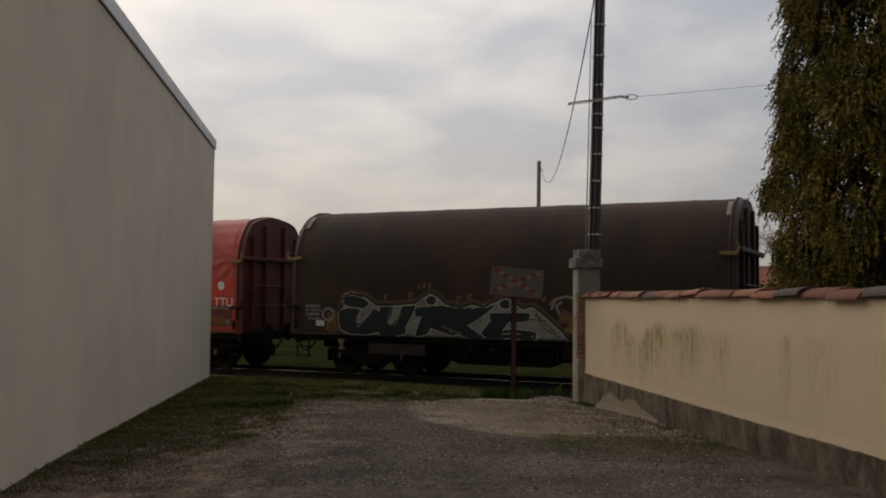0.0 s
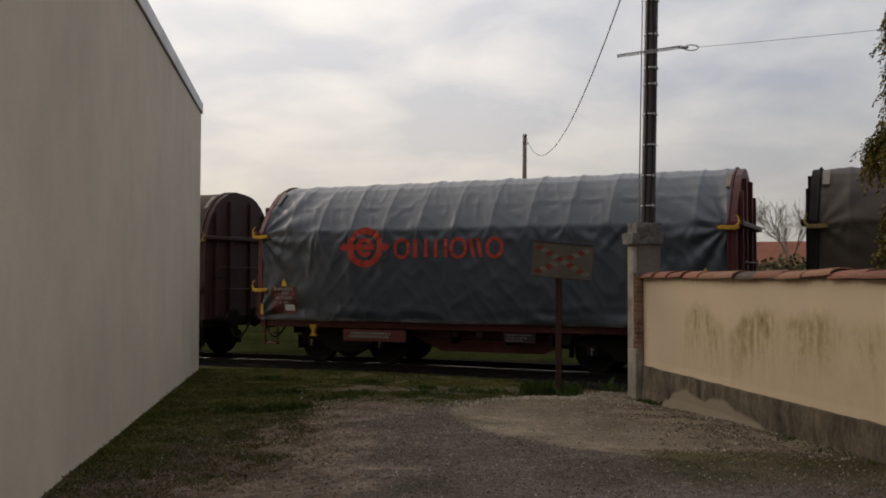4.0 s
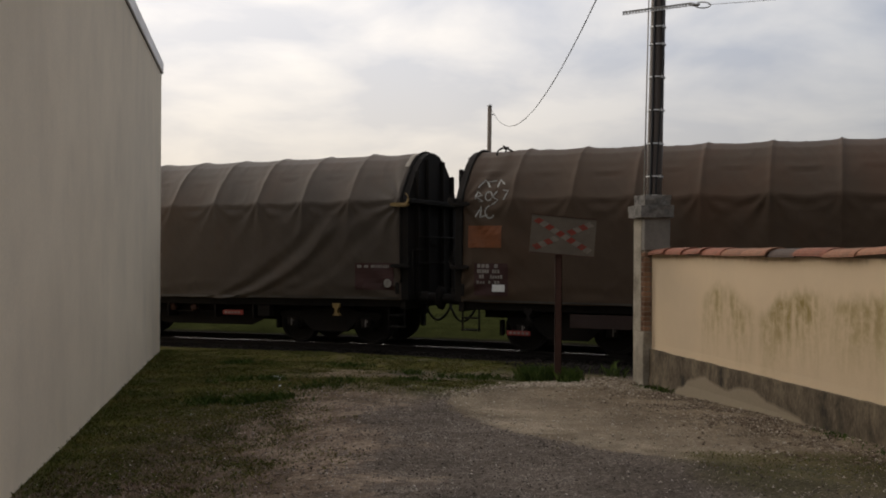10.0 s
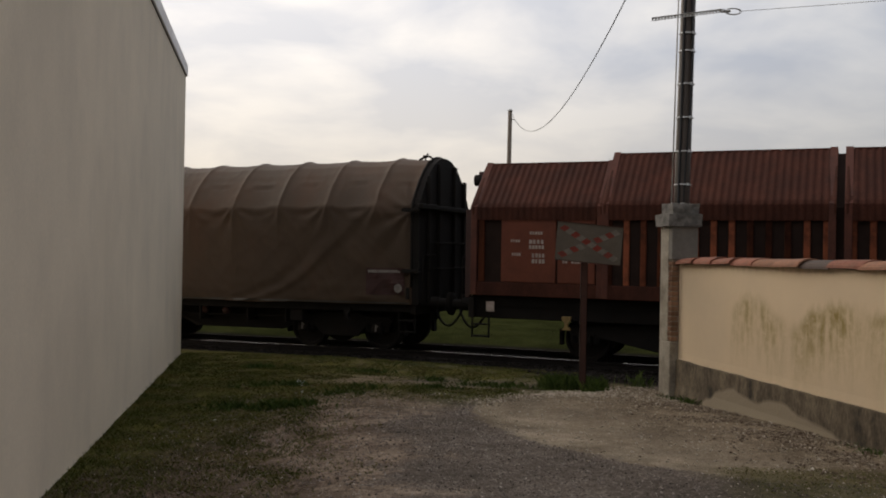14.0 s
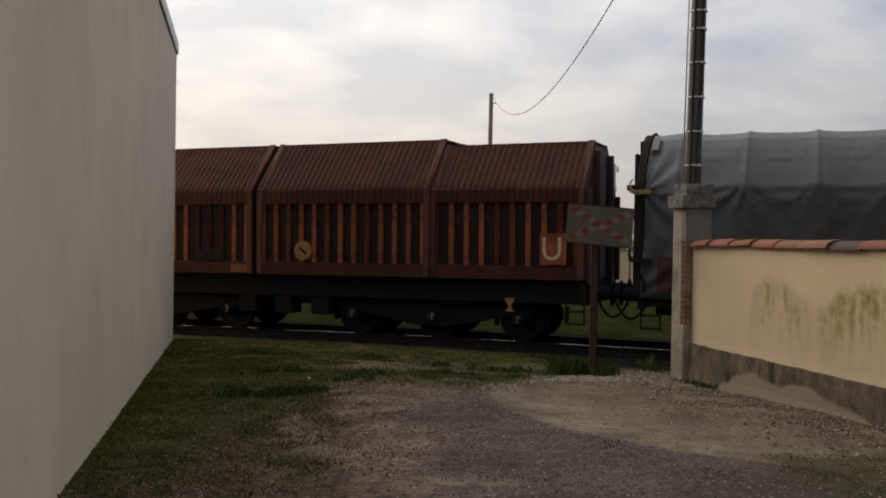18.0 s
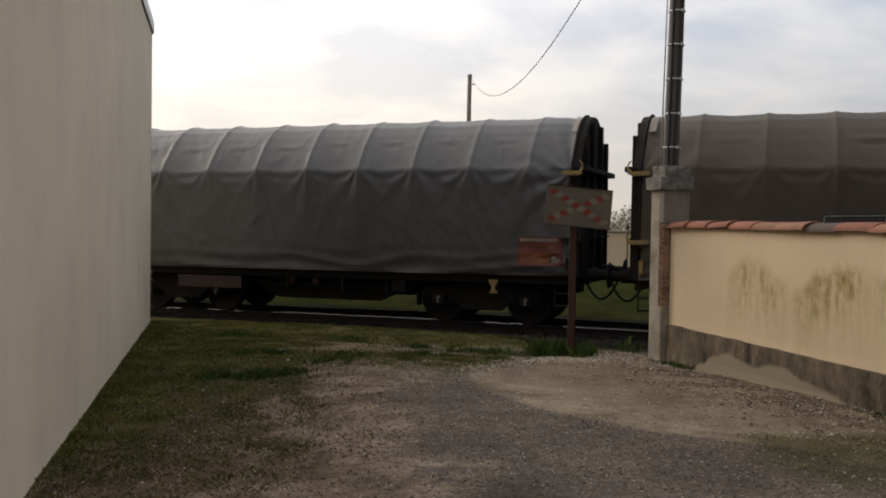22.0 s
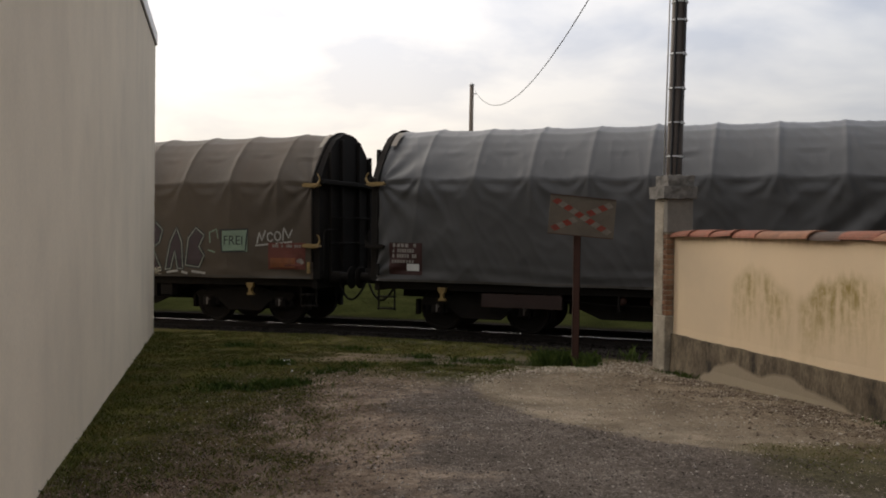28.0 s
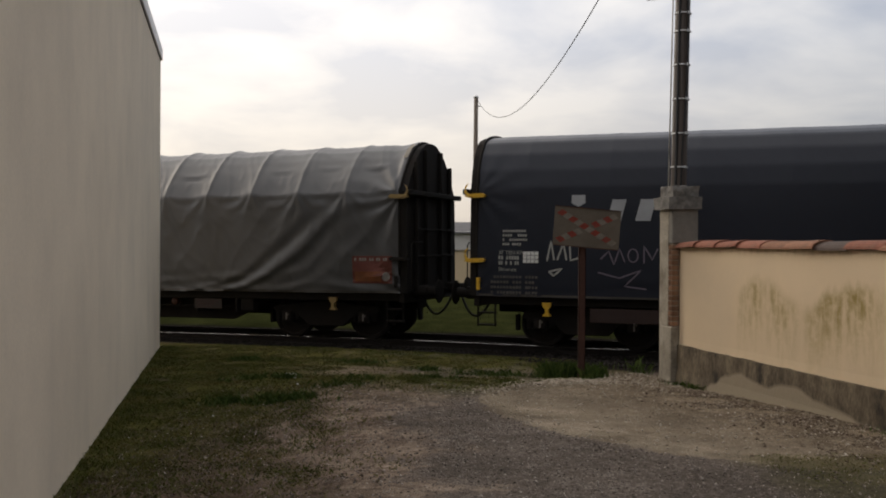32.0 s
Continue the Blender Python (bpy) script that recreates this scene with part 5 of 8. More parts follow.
def end_wall(parent, u, sgn, prof, steel, label, rim):
    """A ribbed end wall with a cross beam at the knee, seen between the wagons."""
    near = [(y * 0.985, z) for y, z in prof]
    outline = near + [(-y, z) for y, z in reversed(near[:-1])]
    bm = bmesh.new()
    a = [bm.verts.new((u, y, z)) for y, z in outline]
    b = [bm.verts.new((u + sgn * 0.17, y * 0.985, z - 0.01 * (z > 3))) for y, z in outline]
    n = len(outline)
    bm.faces.new(a); bm.faces.new(list(reversed(b)))
    for i in range(n):
        bm.faces.new((a[i], a[(i + 1) % n], b[(i + 1) % n], b[i]))
    bmesh.ops.recalc_face_normals(bm, faces=bm.faces)
    part("end_wall", bm, steel, parent, label)
    top = lambda y: 4.10 - 0.80 * (abs(y) / 1.42) ** 2.3
    for y, w in ((-0.98, 0.10), (-0.42, 0.12), (0.42, 0.12), (0.98, 0.10)):
        bm = bmesh.new()
        x0, x1 = sorted((u + sgn * 0.172, u + sgn * 0.25))
        box(bm, x0, x1, y - w / 2, y + w / 2, 3.10, top(y) - 0.06)
        part("stiffener", bm, steel, parent, bevel=0.012)
        bm = bmesh.new()
        box(bm, x0, x1, y - w / 2, y + w / 2, 1.05, 2.98)
        part("stiffener", bm, steel, parent, bevel=0.012)
    x0, x1 = sorted((u + sgn * 0.172, u + sgn * 0.31))
    part("cross_beam", boxes((x0, x1, -1.50, 1.50, 2.985, 3.09)), steel, parent, bevel=0.015)
    for z in (1.75, 2.30):
        bm = bmesh.new()
        tube(bm, [(u + sgn * 0.27, -1.1, z), (u + sgn * 0.27, 1.1, z)], 0.018, 6)
        part("end_rail", bm, steel, parent)
    # the arched rim that the hood seals against
    bm = bmesh.new()
    pts = [(u + sgn * 0.02, y * 1.006, z + 0.012) for y, z in outline if z > 1.02]
    tube(bm, pts, 0.028, 6)
    part("rim", bm, rim, parent, smooth=True)


def latch(parent, u, z, sgn, mat):
    """A curved locking claw with its handle, on the hood's edge."""
    bm = bmesh.new()
    y = -1.50
    # the horn curls up and back from a flat foot
    pts = [(u + sgn * (0.10 + 0.13 * math.cos(q)) , y - 0.035, z + 0.10 + 0.13 * math.sin(q)) for q in np.linspace(-1.9, 1.0, 12)]
    tube(bm, pts, 0.040, 7, taper=0.010)
    foot = [(u - sgn * 0.16, z - 0.05), (u + sgn * 0.12, z - 0.07), (u + sgn * 0.24, z - 0.035), (u + sgn * 0.20, z + 0.01), (u - sgn * 0.12, z + 0.025), (u - sgn * 0.18, z - 0.01)]
    prism(bm, foot, y - 0.06, y + 0.045)
    part("latch", bm, mat, parent, "yellow locking claw" if mat is M["yellow_paint"] else "")


def bracket(parent, u, mat):
    bm = bmesh.new()
    prism(bm, [(u - 0.09, 0.90), (u + 0.09, 0.90), (u + 0.075, 0.82), (u + 0.03, 0.78), (u + 0.03, 0.70), (u + 0.075, 0.66), (u + 0.075, 0.64), (u - 0.075, 0.64), (u - 0.075, 0.66), (u - 0.03, 0.70), (u - 0.03, 0.78), (u - 0.075, 0.82)], -1.40, -1.30)
    part("jacking_bracket", bm, mat, parent, "cup-shaped painted bracket")


def sheet(spec, u0, u1, z0, z1, lift, nu=0, nz=0, slant=0.0):
    """A patch that follows the hood's near side."""
    bm = bmesh.new()
    nu = nu or max(1, int((u1 - u0) / 0.08))
    nz = nz or max(1, int((z1 - z0) / 0.08))
    g = [[bm.verts.new((u0 + (u1 - u0) * i / nu + slant * (z1 - z0) * j / nz, side_y(u0 + (u1 - u0) * i / nu, z0 + (z1 - z0) * j / nz, spec) - lift, z0 + (z1 - z0) * j / nz)) for j in range(nz + 1)] for i in range(nu + 1)]
    for i in range(nu):
        for j in range(nz):
            bm.faces.new((g[i][j], g[i + 1][j], g[i + 1][j + 1], g[i][j + 1]))
    return bm


def stroke(bm, spec, pts, width, lift, closed=False):
    """A painted line of even width along points (u, z) on the hood's near side."""
    pts = [Vector(p) for p in pts]
    if closed:
        pts.append(pts[0])
    fine = [pts[0]]
    for a, b in zip(pts, pts[1:]):
        k = max(1, int((b - a).length / 0.07))
        fine += [a.lerp(b, (i + 1) / k) for i in range(k)]
    prev = None
    for i, p in enumerate(fine):
        d = (fine[min(len(fine) - 1, i + 1)] - fine[max(0, i - 1)])
        d = d.normalized() if d.length > 1e-6 else Vector((1, 0))
        s_ = Vector((-d.y, d.x)) * width / 2
        pair = []
        for q in (p + s_, p - s_):
            z = min(max(q.y, 1.01), 3.7)
            pair.append(bm.verts.new((q.x, side_y(p.x, min(max(p.y, 1.01), 3.7), spec) - lift, z)))
        if prev:
            bm.faces.new((prev[0], prev[1], pair[1], pair[0]))
        prev = pair
    return bm


def arc(cx, cz, rx, rz, a0, a1, n=18):
    return [(cx + rx * math.cos(radians(a0 + (a1 - a0) * i / n)), cz + rz * math.sin(radians(a0 + (a1 - a0) * i / n))) for i in range(n + 1)]


def bars(bm, spec, u0, u1, z, h, n, lift, seed, gap=0.3):
    """Unreadable lettering: a row of small blocks."""
    r = random.Random(seed)
    w = (u1 - u0) / n
    for i in range(n):
        if r.random() < 0.12:
            continue
        a = u0 + w * i
        b = a + w * (1 - gap * r.uniform(0.6, 1.2))
        y = side_y((a + b) / 2, z, spec) - lift
        v = [bm.verts.new(p) for p in ((a, y, z), (b, y, z), (b, y, z + h), (a, y, z + h))]
        bm.faces.new(v)
    return bm


def lettering(text, size, u, z, spec, lift, material, parent, name="lettering", shear=0.0, label=""):
    cu = bpy.data.curves.new(name, "FONT")
    cu.body, cu.size, cu.shear = text, size, shear
    ob = bpy.data.objects.new("draft", cu)
    scene.collection.objects.link(ob)
    bpy.context.view_layer.update()
    me = bpy.data.meshes.new_from_object(ob.evaluated_get(bpy.context.evaluated_depsgraph_get()))
    bpy.data.objects.remove(ob)
    bpy.data.curves.remove(cu)
    for v in me.vertices:
        uu, zz = u + v.co.x, z + v.co.y
        v.co = (uu, (side_y(uu, zz, spec) if spec else v.co.z) - lift, zz)
    me.name = name
    me.materials.clear()
    me.materials.append(material)
    o = new(name, me)
    o.parent = parent
    if label:
        o["label"] = label
    return o


def coil_wagon(key, spec):
    """A flat wagon with a sliding tarpaulin hood. Local x runs along the track from the hood's left edge, z from the rail."""
    wg = tagged(new("goods_wagon", None), spec["label"], "wagon", "wagons of the goods train")
    steel = spec["steel"]
    me = hood(spec)
    me.materials.append(spec["cloth"])
    h = new("hood", me)
    h.parent = wg
    h["label"] = spec["hood_label"]
    part("hem", sheet(spec, 0.05, spec["len"] - 0.05, 1.012, 1.05, 0.008, 120, 1), M["hem_cloth"], wg, "worn hem of the hood")
    end_wall(wg, spec["len"] - 0.03, 1, spec["profile"], spec["end"], spec["end_label"], spec["end"])
    end_wall(wg, 0.03, -1, spec["profile"], spec["end"], spec["end_label"], spec["end"])
    for y in (-1.28, 1.28):
        bm = bmesh.new()
        box(bm, 0.05, spec["len"] - 0.05, y - 0.05, y + 0.05, 0.84, 1.02)
        part("side_sill", bm, steel, wg, bevel=0.01)
    part("floor", boxes((0.0, spec["len"], -1.34, 1.34, 1.022, 1.09)), M["black_steel"], wg)
    for y in (-0.9, 0.9):
        bm = bmesh.new()
        prism(bm, [(3.35, 0.90), (3.9, 0.62), (4.5, 0.36), (6.9, 0.36), (7.5, 0.62), (8.0, 0.90)], y - 0.03, y + 0.03)
        part("fishbelly_beam", bm, steel, wg)
    part("centre_sill", boxes((0.1, spec["len"] - 0.1, -0.25, 0.25, 0.62, 1.0)), M["black_steel"], wg)
    bm = bmesh.new()
    tube(bm, [(5.2, -0.65, 0.55), (6.3, -0.65, 0.55)], 0.17, 12)
    part("air_tank", bm, M["black_steel"], wg, smooth=False)
    for u in (3.75, 4.9, 6.2, 7.2):
        bm = bmesh.new()
        box(bm, u - 0.02, u + 0.02, -1.33, -0.9, 0.55, 0.86)
        part("hanger", bm, M["black_steel"], wg)
    for u in (2.1, spec["len"] - 1.9):
        bogie(wg, u, 1.82, 2, key)
    # brake gear hung between the bogies
    bm = bmesh.new()
    tube(bm, [(3.6, -1.16, 0.74), (4.6, -1.16, 0.66), (6.9, -1.16, 0.66), (7.7, -1.16, 0.74)], 0.018, 6)
    part("brake_rod", bm, M["black_steel"], wg, smooth=True)
    for u in (4.95, 5.55):
        bm = bmesh.new()
        lathe(bm, [(-1.27, 0.05), (-1.25, 0.085), (-1.15, 0.09), (-1.14, 0.06)], 14)
        part("valve_cap", bm, M["rust_brown"], wg, "rusty valve cap").matrix_basis = Matrix.Translation((u, 0, 0.76))
    if key in ("B", "H"):
        plate = part("data_plate", boxes((6.15, 6.85, -1.345, -1.332, 0.62, 0.83)), M["panel_dark"], wg)
        bm = bmesh.new()
        for k in range(3):
            for i in range(6 - k):
                box(bm, 6.22 + i * 0.095, 6.29 + i * 0.095, -1.350, -1.3455, 0.77 - k * 0.06, 0.79 - k * 0.06)
        tagged(part("writing", bm, M["panel_maroon"] if key == "H" else M["dim_paint"], plate), kind="stuff")
    bm = bmesh.new()
    box(bm, 7.30, 7.62, -1.30, -1.10, 0.58, 0.84)
    part("equipment_box", bm, M["black_steel"], wg, bevel=0.015)
    buffer_gear(wg, -0.05, -1, spec["steel"])
    buffer_gear(wg, spec["len"] + 0.05, 1, spec["steel"])
    lm = spec["latch"]
    low = lm if lm is M["yellow_paint"] or key == "G" else M["black_steel"]
    for z in (2.98, 1.72):
        latch(wg, 0.02, z, -1, lm if z > 2 else low)
        latch(wg, spec["len"] - 0.02, z, 1, lm if z > 2 else low)
    for u in (0.06, spec["len"] - 0.06):
        part("latch", boxes((u - 0.035, u + 0.035, -1.535, -1.49, 1.12, 1.36)), low, wg, bevel=0.01)
    for u in (1.40, spec["len"] - 1.55):
        bracket(wg, u, lm)
    # brown data board on the sill
    part("data_board", boxes((2.25, 3.85, -1.435, -1.422, 0.56, 0.82)), spec["board"], wg, "reddish data board")
    # paint patch at the hood's upper left corner and right corner
    def edge_y(z):
        for (a, b), (c, d) in zip(spec["profile"], spec["profile"][1:]):
            if b <= z <= d:
                return a + (c - a) * (z - b) / (d - b)
        return -0.4

    for u, w, z0, z1 in ((0.07, 0.13, 3.74, 4.06), (spec["len"] - 0.13, 0.10, 3.76, 4.08)):
        bm = bmesh.new()
        rows = [[bm.verts.new((q, edge_y(z) - 0.035, z + 0.035)) for q in (u, u + w)] for z in [z0 + (z1 - z0) * k / 9 for k in range(10)]]
        for p, q in zip(rows, rows[1:]):
            bm.faces.new((p[0], p[1], q[1], q[0]))
        if spec["flash"]:
            part("reflector_strip", bm, M["strip_grey"], wg, "pale reflective strip")
        else:
            bm.free()
    # inspection boards low on both ends of the hood
    r = part("notice_board", sheet(spec, spec["len"] - 1.05, spec["len"] - 0.16, 1.20, 1.76, 0.012), spec["notice"][0], wg, "brown-red painted notice panel")
    bm = bmesh.new()
    bars(bm, spec, spec["len"] - 1.0, spec["len"] - 0.25, 1.66, 0.06, 14, 0.018, spec["seed"] * 3, 0.25)
    tagged(part("writing", bm, M["dim_paint"], r), kind="stuff")
    part("orange_panel", sheet(spec, spec["len"] - 1.0, spec["len"] - 0.40, 1.24, 1.44, 0.017), spec["notice"][1], r)
    bm = bmesh.new()
    p = arc(spec["len"] - 0.29, 1.34, 0.09, 0.09, 0, 360, 16)
    bm.faces.new([bm.verts.new((a, side_y(spec["len"] - 0.29, 1.34, spec) - 0.02, b)) for a, b in p[:-1]])
    part("disc", bm, M["dim_paint"], r)
    if key == "I":
        return wg
    l = part("number_board", sheet(spec, 0.30, 1.0, 1.14, 1.78, 0.012), spec["number"], wg, "dark painted number panel")
    bm = bmesh.new()
    for k, (n, hgt) in enumerate(((6, 0.075), (9, 0.075), (10, 0.075), (8, 0.06))):
        bars(bm, spec, 0.36, 0.90 - 0.06 * (k % 2), 1.69 - 0.105 * k, hgt, n, 0.018, spec["seed"] + k)
    if spec["writing"]:
        tagged(part("writing", bm, M["dim_paint"], l), kind="stuff")
    else:
        bm.free()
    part("card", sheet(spec, 0.68, 0.94, 1.22 if spec["card"] else 1.45, 1.36 if spec["card"] else 1.62, 0.02), M["white_paint"], l, "white paper card")
    bm = bmesh.new()
    for k in range(2):
        for i in range(13):
            u = 2.45 + i * 0.08 - 0.05 * k
            box(bm, u, u + 0.055, -1.440, -1.4355, 0.71 - 0.075 * k, 0.765 - 0.075 * k)
    if spec["board_text"]:
        tagged(part("writing", bm, M["dim_paint"], wg), kind="stuff")
    else:
        bm.free()
    return wg


def spec_(seed, cloth_, label, hood_label, hoop0=0.55, pitch=1.14, ridge=0.03, sag=0.035, wrinkle=0.035, steel="black_steel", end="black_steel", end_label="black ribbed steel end wall", latch="dull_yellow", drape=0.35, swag=0.0, bunch=0.008, long=11.05, profile=None, flash=True, notice=("panel_red", "panel_orange"), number="panel_dark", writing=True, card=True, board="sill_red", board_text=False, fans=()):
    return dict(seed=seed, fans=fans, len=long, cloth=cloth_, label=label, hood_label=hood_label, hoops=[hoop0 + pitch * i for i in range(12)], pitch=pitch, ridge=ridge, sag=sag, wrinkle=wrinkle, drape=drape, swag=swag, bunch=bunch, steel=M[steel], end=M[end], end_label=end_label, latch=M[latch], profile=profile or PROFILE, flash=flash, notice=(M[notice[0]], M[notice[1]]), number=M[number], writing=writing, card=card, board=M[board], board_text=board_text)


M["strip_grey"] = surface("strip_grey", (0.24, 0.21, 0.17), 0.7, stain=(0.08, 0.07, 0.06), stain_amount=0.6)
M["hem_cloth"] = surface("hem_cloth", (0.06, 0.053, 0.045), 0.75, 0, 0.3, 2.0, 60, 0.1, (0.03, 0.026, 0.022), 0.6)
M["end_maroon"] = surface("end_maroon", (0.105, 0.022, 0.020), 0.5, 0, 0.2, 3, 60, 0.06, (0.05, 0.02, 0.018), 0.4)
M["end_brown"] = surface("end_brown", (0.055, 0.026, 0.022), 0.6, 0, 0.25, 3, 60, 0.08, (0.03, 0.02, 0.018), 0.5)
C = {
    "red": cloth("red_tarpaulin", (0.36, 0.045, 0.028), 0.45, 0.15, (0.22, 0.04, 0.03), 0.4),
    "umber": cloth("umber_tarpaulin", (0.044, 0.030, 0.021), 0.68, 0.28, (0.076, 0.043, 0.028), 0.6, 0.15),
    "blue_grey": cloth("blue_grey_tarpaulin", (0.027, 0.037, 0.053), 0.36, 0.12, (0.040, 0.051, 0.068), 0.3, 0.75),
    "drab": cloth("drab_tarpaulin", (0.058, 0.045, 0.034), 0.62, 0.2, (0.080, 0.051, 0.034), 0.5, 0.25),
    "brown": cloth("brown_tarpaulin", (0.060, 0.040, 0.026), 0.68, 0.20, (0.082, 0.042, 0.024), 0.55, 0.18),
    "grey": cloth("grey_tarpaulin", (0.048, 0.047, 0.048), 0.45, 0.12, (0.058, 0.056, 0.056), 0.35, 0.5),
    "olive_grey": cloth("olive_grey_tarpaulin", (0.060, 0.047, 0.034), 0.62, 0.2, (0.080, 0.056, 0.037), 0.5, 0.3),
    "mid_grey": cloth("mid_grey_tarpaulin", (0.047, 0.047, 0.048), 0.44, 0.12, (0.057, 0.056, 0.056), 0.3, 0.55),
    "navy": cloth("navy_tarpaulin", (0.007, 0.010, 0.019), 0.42, 0.12, (0.010, 0.013, 0.024), 0.3, 0.35),
}
ROUND = PROFILE[:4] + [(-1.455 * (1 - ((z - 2.3) / 1.94) ** 2.4) ** (1 / 2.4), z) for z in (2.5, 2.75, 2.95, 3.15, 3.35, 3.55, 3.75, 3.92, 4.06, 4.15, 4.20)] + [(0.0, 4.236)]
HIGH = [(y, z if z <= KNEE else KNEE + (z - KNEE) * 1.07) for y, z in PROFILE]
SPECS = {
    "R": spec_(2.0, C["red"], "goods wagon with a bright red faceted hood", "red tarpaulin hood", profile=FACET, sag=0.01, ridge=0.012, wrinkle=0.02, end="end_maroon", end_label="dark red ribbed end wall", flash=False),
    "A": spec_(11.0, C["umber"], "goods wagon with a dark brown hood sprayed with graffiti", "smooth dark brown hood", hoop0=0.8, pitch=1.55, ridge=0.006, sag=0.008, wrinkle=0.010, end="end_brown", end_label="dark brown ribbed end wall", profile=ROUND, drape=-1.0),
    "B": spec_(23.0, C["blue_grey"], "goods wagon with a blue-grey tarpaulin hood and a red emblem", "creased blue-grey tarpaulin hood", hoop0=0.7, pitch=0.86, ridge=0.020, sag=0.022, wrinkle=0.075, long=10.80, steel="end_maroon", end="end_maroon", end_label="maroon ribbed end wall", latch="yellow_paint", number="panel_red", fans=(1.45, 8.9), board_text=True, board="panel_red", profile=HIGH),
    "C": spec_(31.0, C["drab"], "goods wagon with a faded drab tarpaulin hood", "faded drab tarpaulin over hoops", hoop0=0.55, wrinkle=0.04, long=10.88, swag=0.04, drape=0.5, notice=("panel_maroon", "panel_maroon"), number="panel_maroon"),
    "D": spec_(47.0, C["brown"], "goods wagon with a brown tarpaulin hood and an orange placard", "brown tarpaulin over hoops", hoop0=1.07, pitch=1.2, ridge=0.042, wrinkle=0.04, long=10.32, swag=0.022, notice=("panel_maroon", "panel_maroon"), number="panel_maroon", flash=False, drape=0.45, latch="black_steel"),
    "F": spec_(59.0, C["grey"], "goods wagon with a grey tarpaulin hood", "grey tarpaulin over hoops", hoop0=0.6, pitch=1.2, wrinkle=0.046, drape=0.5, bunch=0.024, number="panel_maroon", writing=False),
    "G": spec_(61.0, C["olive_grey"], "goods wagon with an olive-grey hood covered in outlined graffiti", "olive-grey tarpaulin over hoops", hoop0=1.0, pitch=1.17, wrinkle=0.03, long=11.22, number="panel_maroon", writing=False, card=False),
    "H": spec_(73.0, C["mid_grey"], "goods wagon with a slate-grey tarpaulin hood", "slate-grey tarpaulin over hoops", hoop0=0.95, pitch=1.12, wrinkle=0.05, long=11.14, swag=0.05, drape=0.4, bunch=0.015, number="panel_maroon", fans=(0.95,)),
    "I": spec_(83.0, C["navy"], "goods wagon with a navy hood and a pale emblem", "smooth navy tarpaulin hood", hoop0=1.0, pitch=1.6, ridge=0.006, sag=0.006, wrinkle=0.012, profile=FACET, latch="yellow_paint", flash=False, drape=-1.0),
}
START = {"R": -3.95 - 12.95, "A": -3.95, "B": 8.98, "C": 21.35, "D": 33.53, "E": 45.11, "F": 60.24, "G": 72.53, "H": 85.19, "I": 97.94}
WAGONS = {k: coil_wagon(k, s_) for k, s_ in SPECS.items()}


# ---- the rust-brown steel-hooded wagon ----
M["hood_rust"] = surface("hood_rust", (0.066, 0.024, 0.016), 0.8, 0, 0.45, 2.6, 50, 0.12, (0.03, 0.014, 0.011), 0.6, stretch=(1, 1, 0.5), spec=0.1)
M["rib_rust"] = surface("rib_rust", (0.150, 0.045, 0.022), 0.85, 0, 0.45, 2.0, 50, 0.12, (0.022, 0.012, 0.009), 0.85, per_piece=0.75, spec=0.1)
# near-black: shade between ribs put into the colour; also for dark board and slot
M["shade_and_board_dark"] = surface("shade_and_board_dark", (0.026, 0.016, 0.013), 0.85, 0, 0.3, 3.0, 50, 0.1, spec=0.1)
M["frame_rust"] = surface("frame_rust", (0.098, 0.032, 0.020), 0.8, 0, 0.35, 2.5, 50, 0.1, (0.035, 0.016, 0.012), 0.7)
M["panel_rust"] = surface("panel_rust", (0.145, 0.045, 0.026), 0.7, 0, 0.2, 3.0, 50, 0.1, (0.09, 0.032, 0.02), 0.4, spec=0.2)
M["plate_ochre"] = surface("plate_ochre", (0.26, 0.135, 0.05), 0.7, 0, 0.25, 6, 60, 0.05, (0.1, 0.05, 0.03), 0.4)
FLAT = dict(SPECS["A"], wrinkle=0.0, ridge=0.0, sag=0.0)


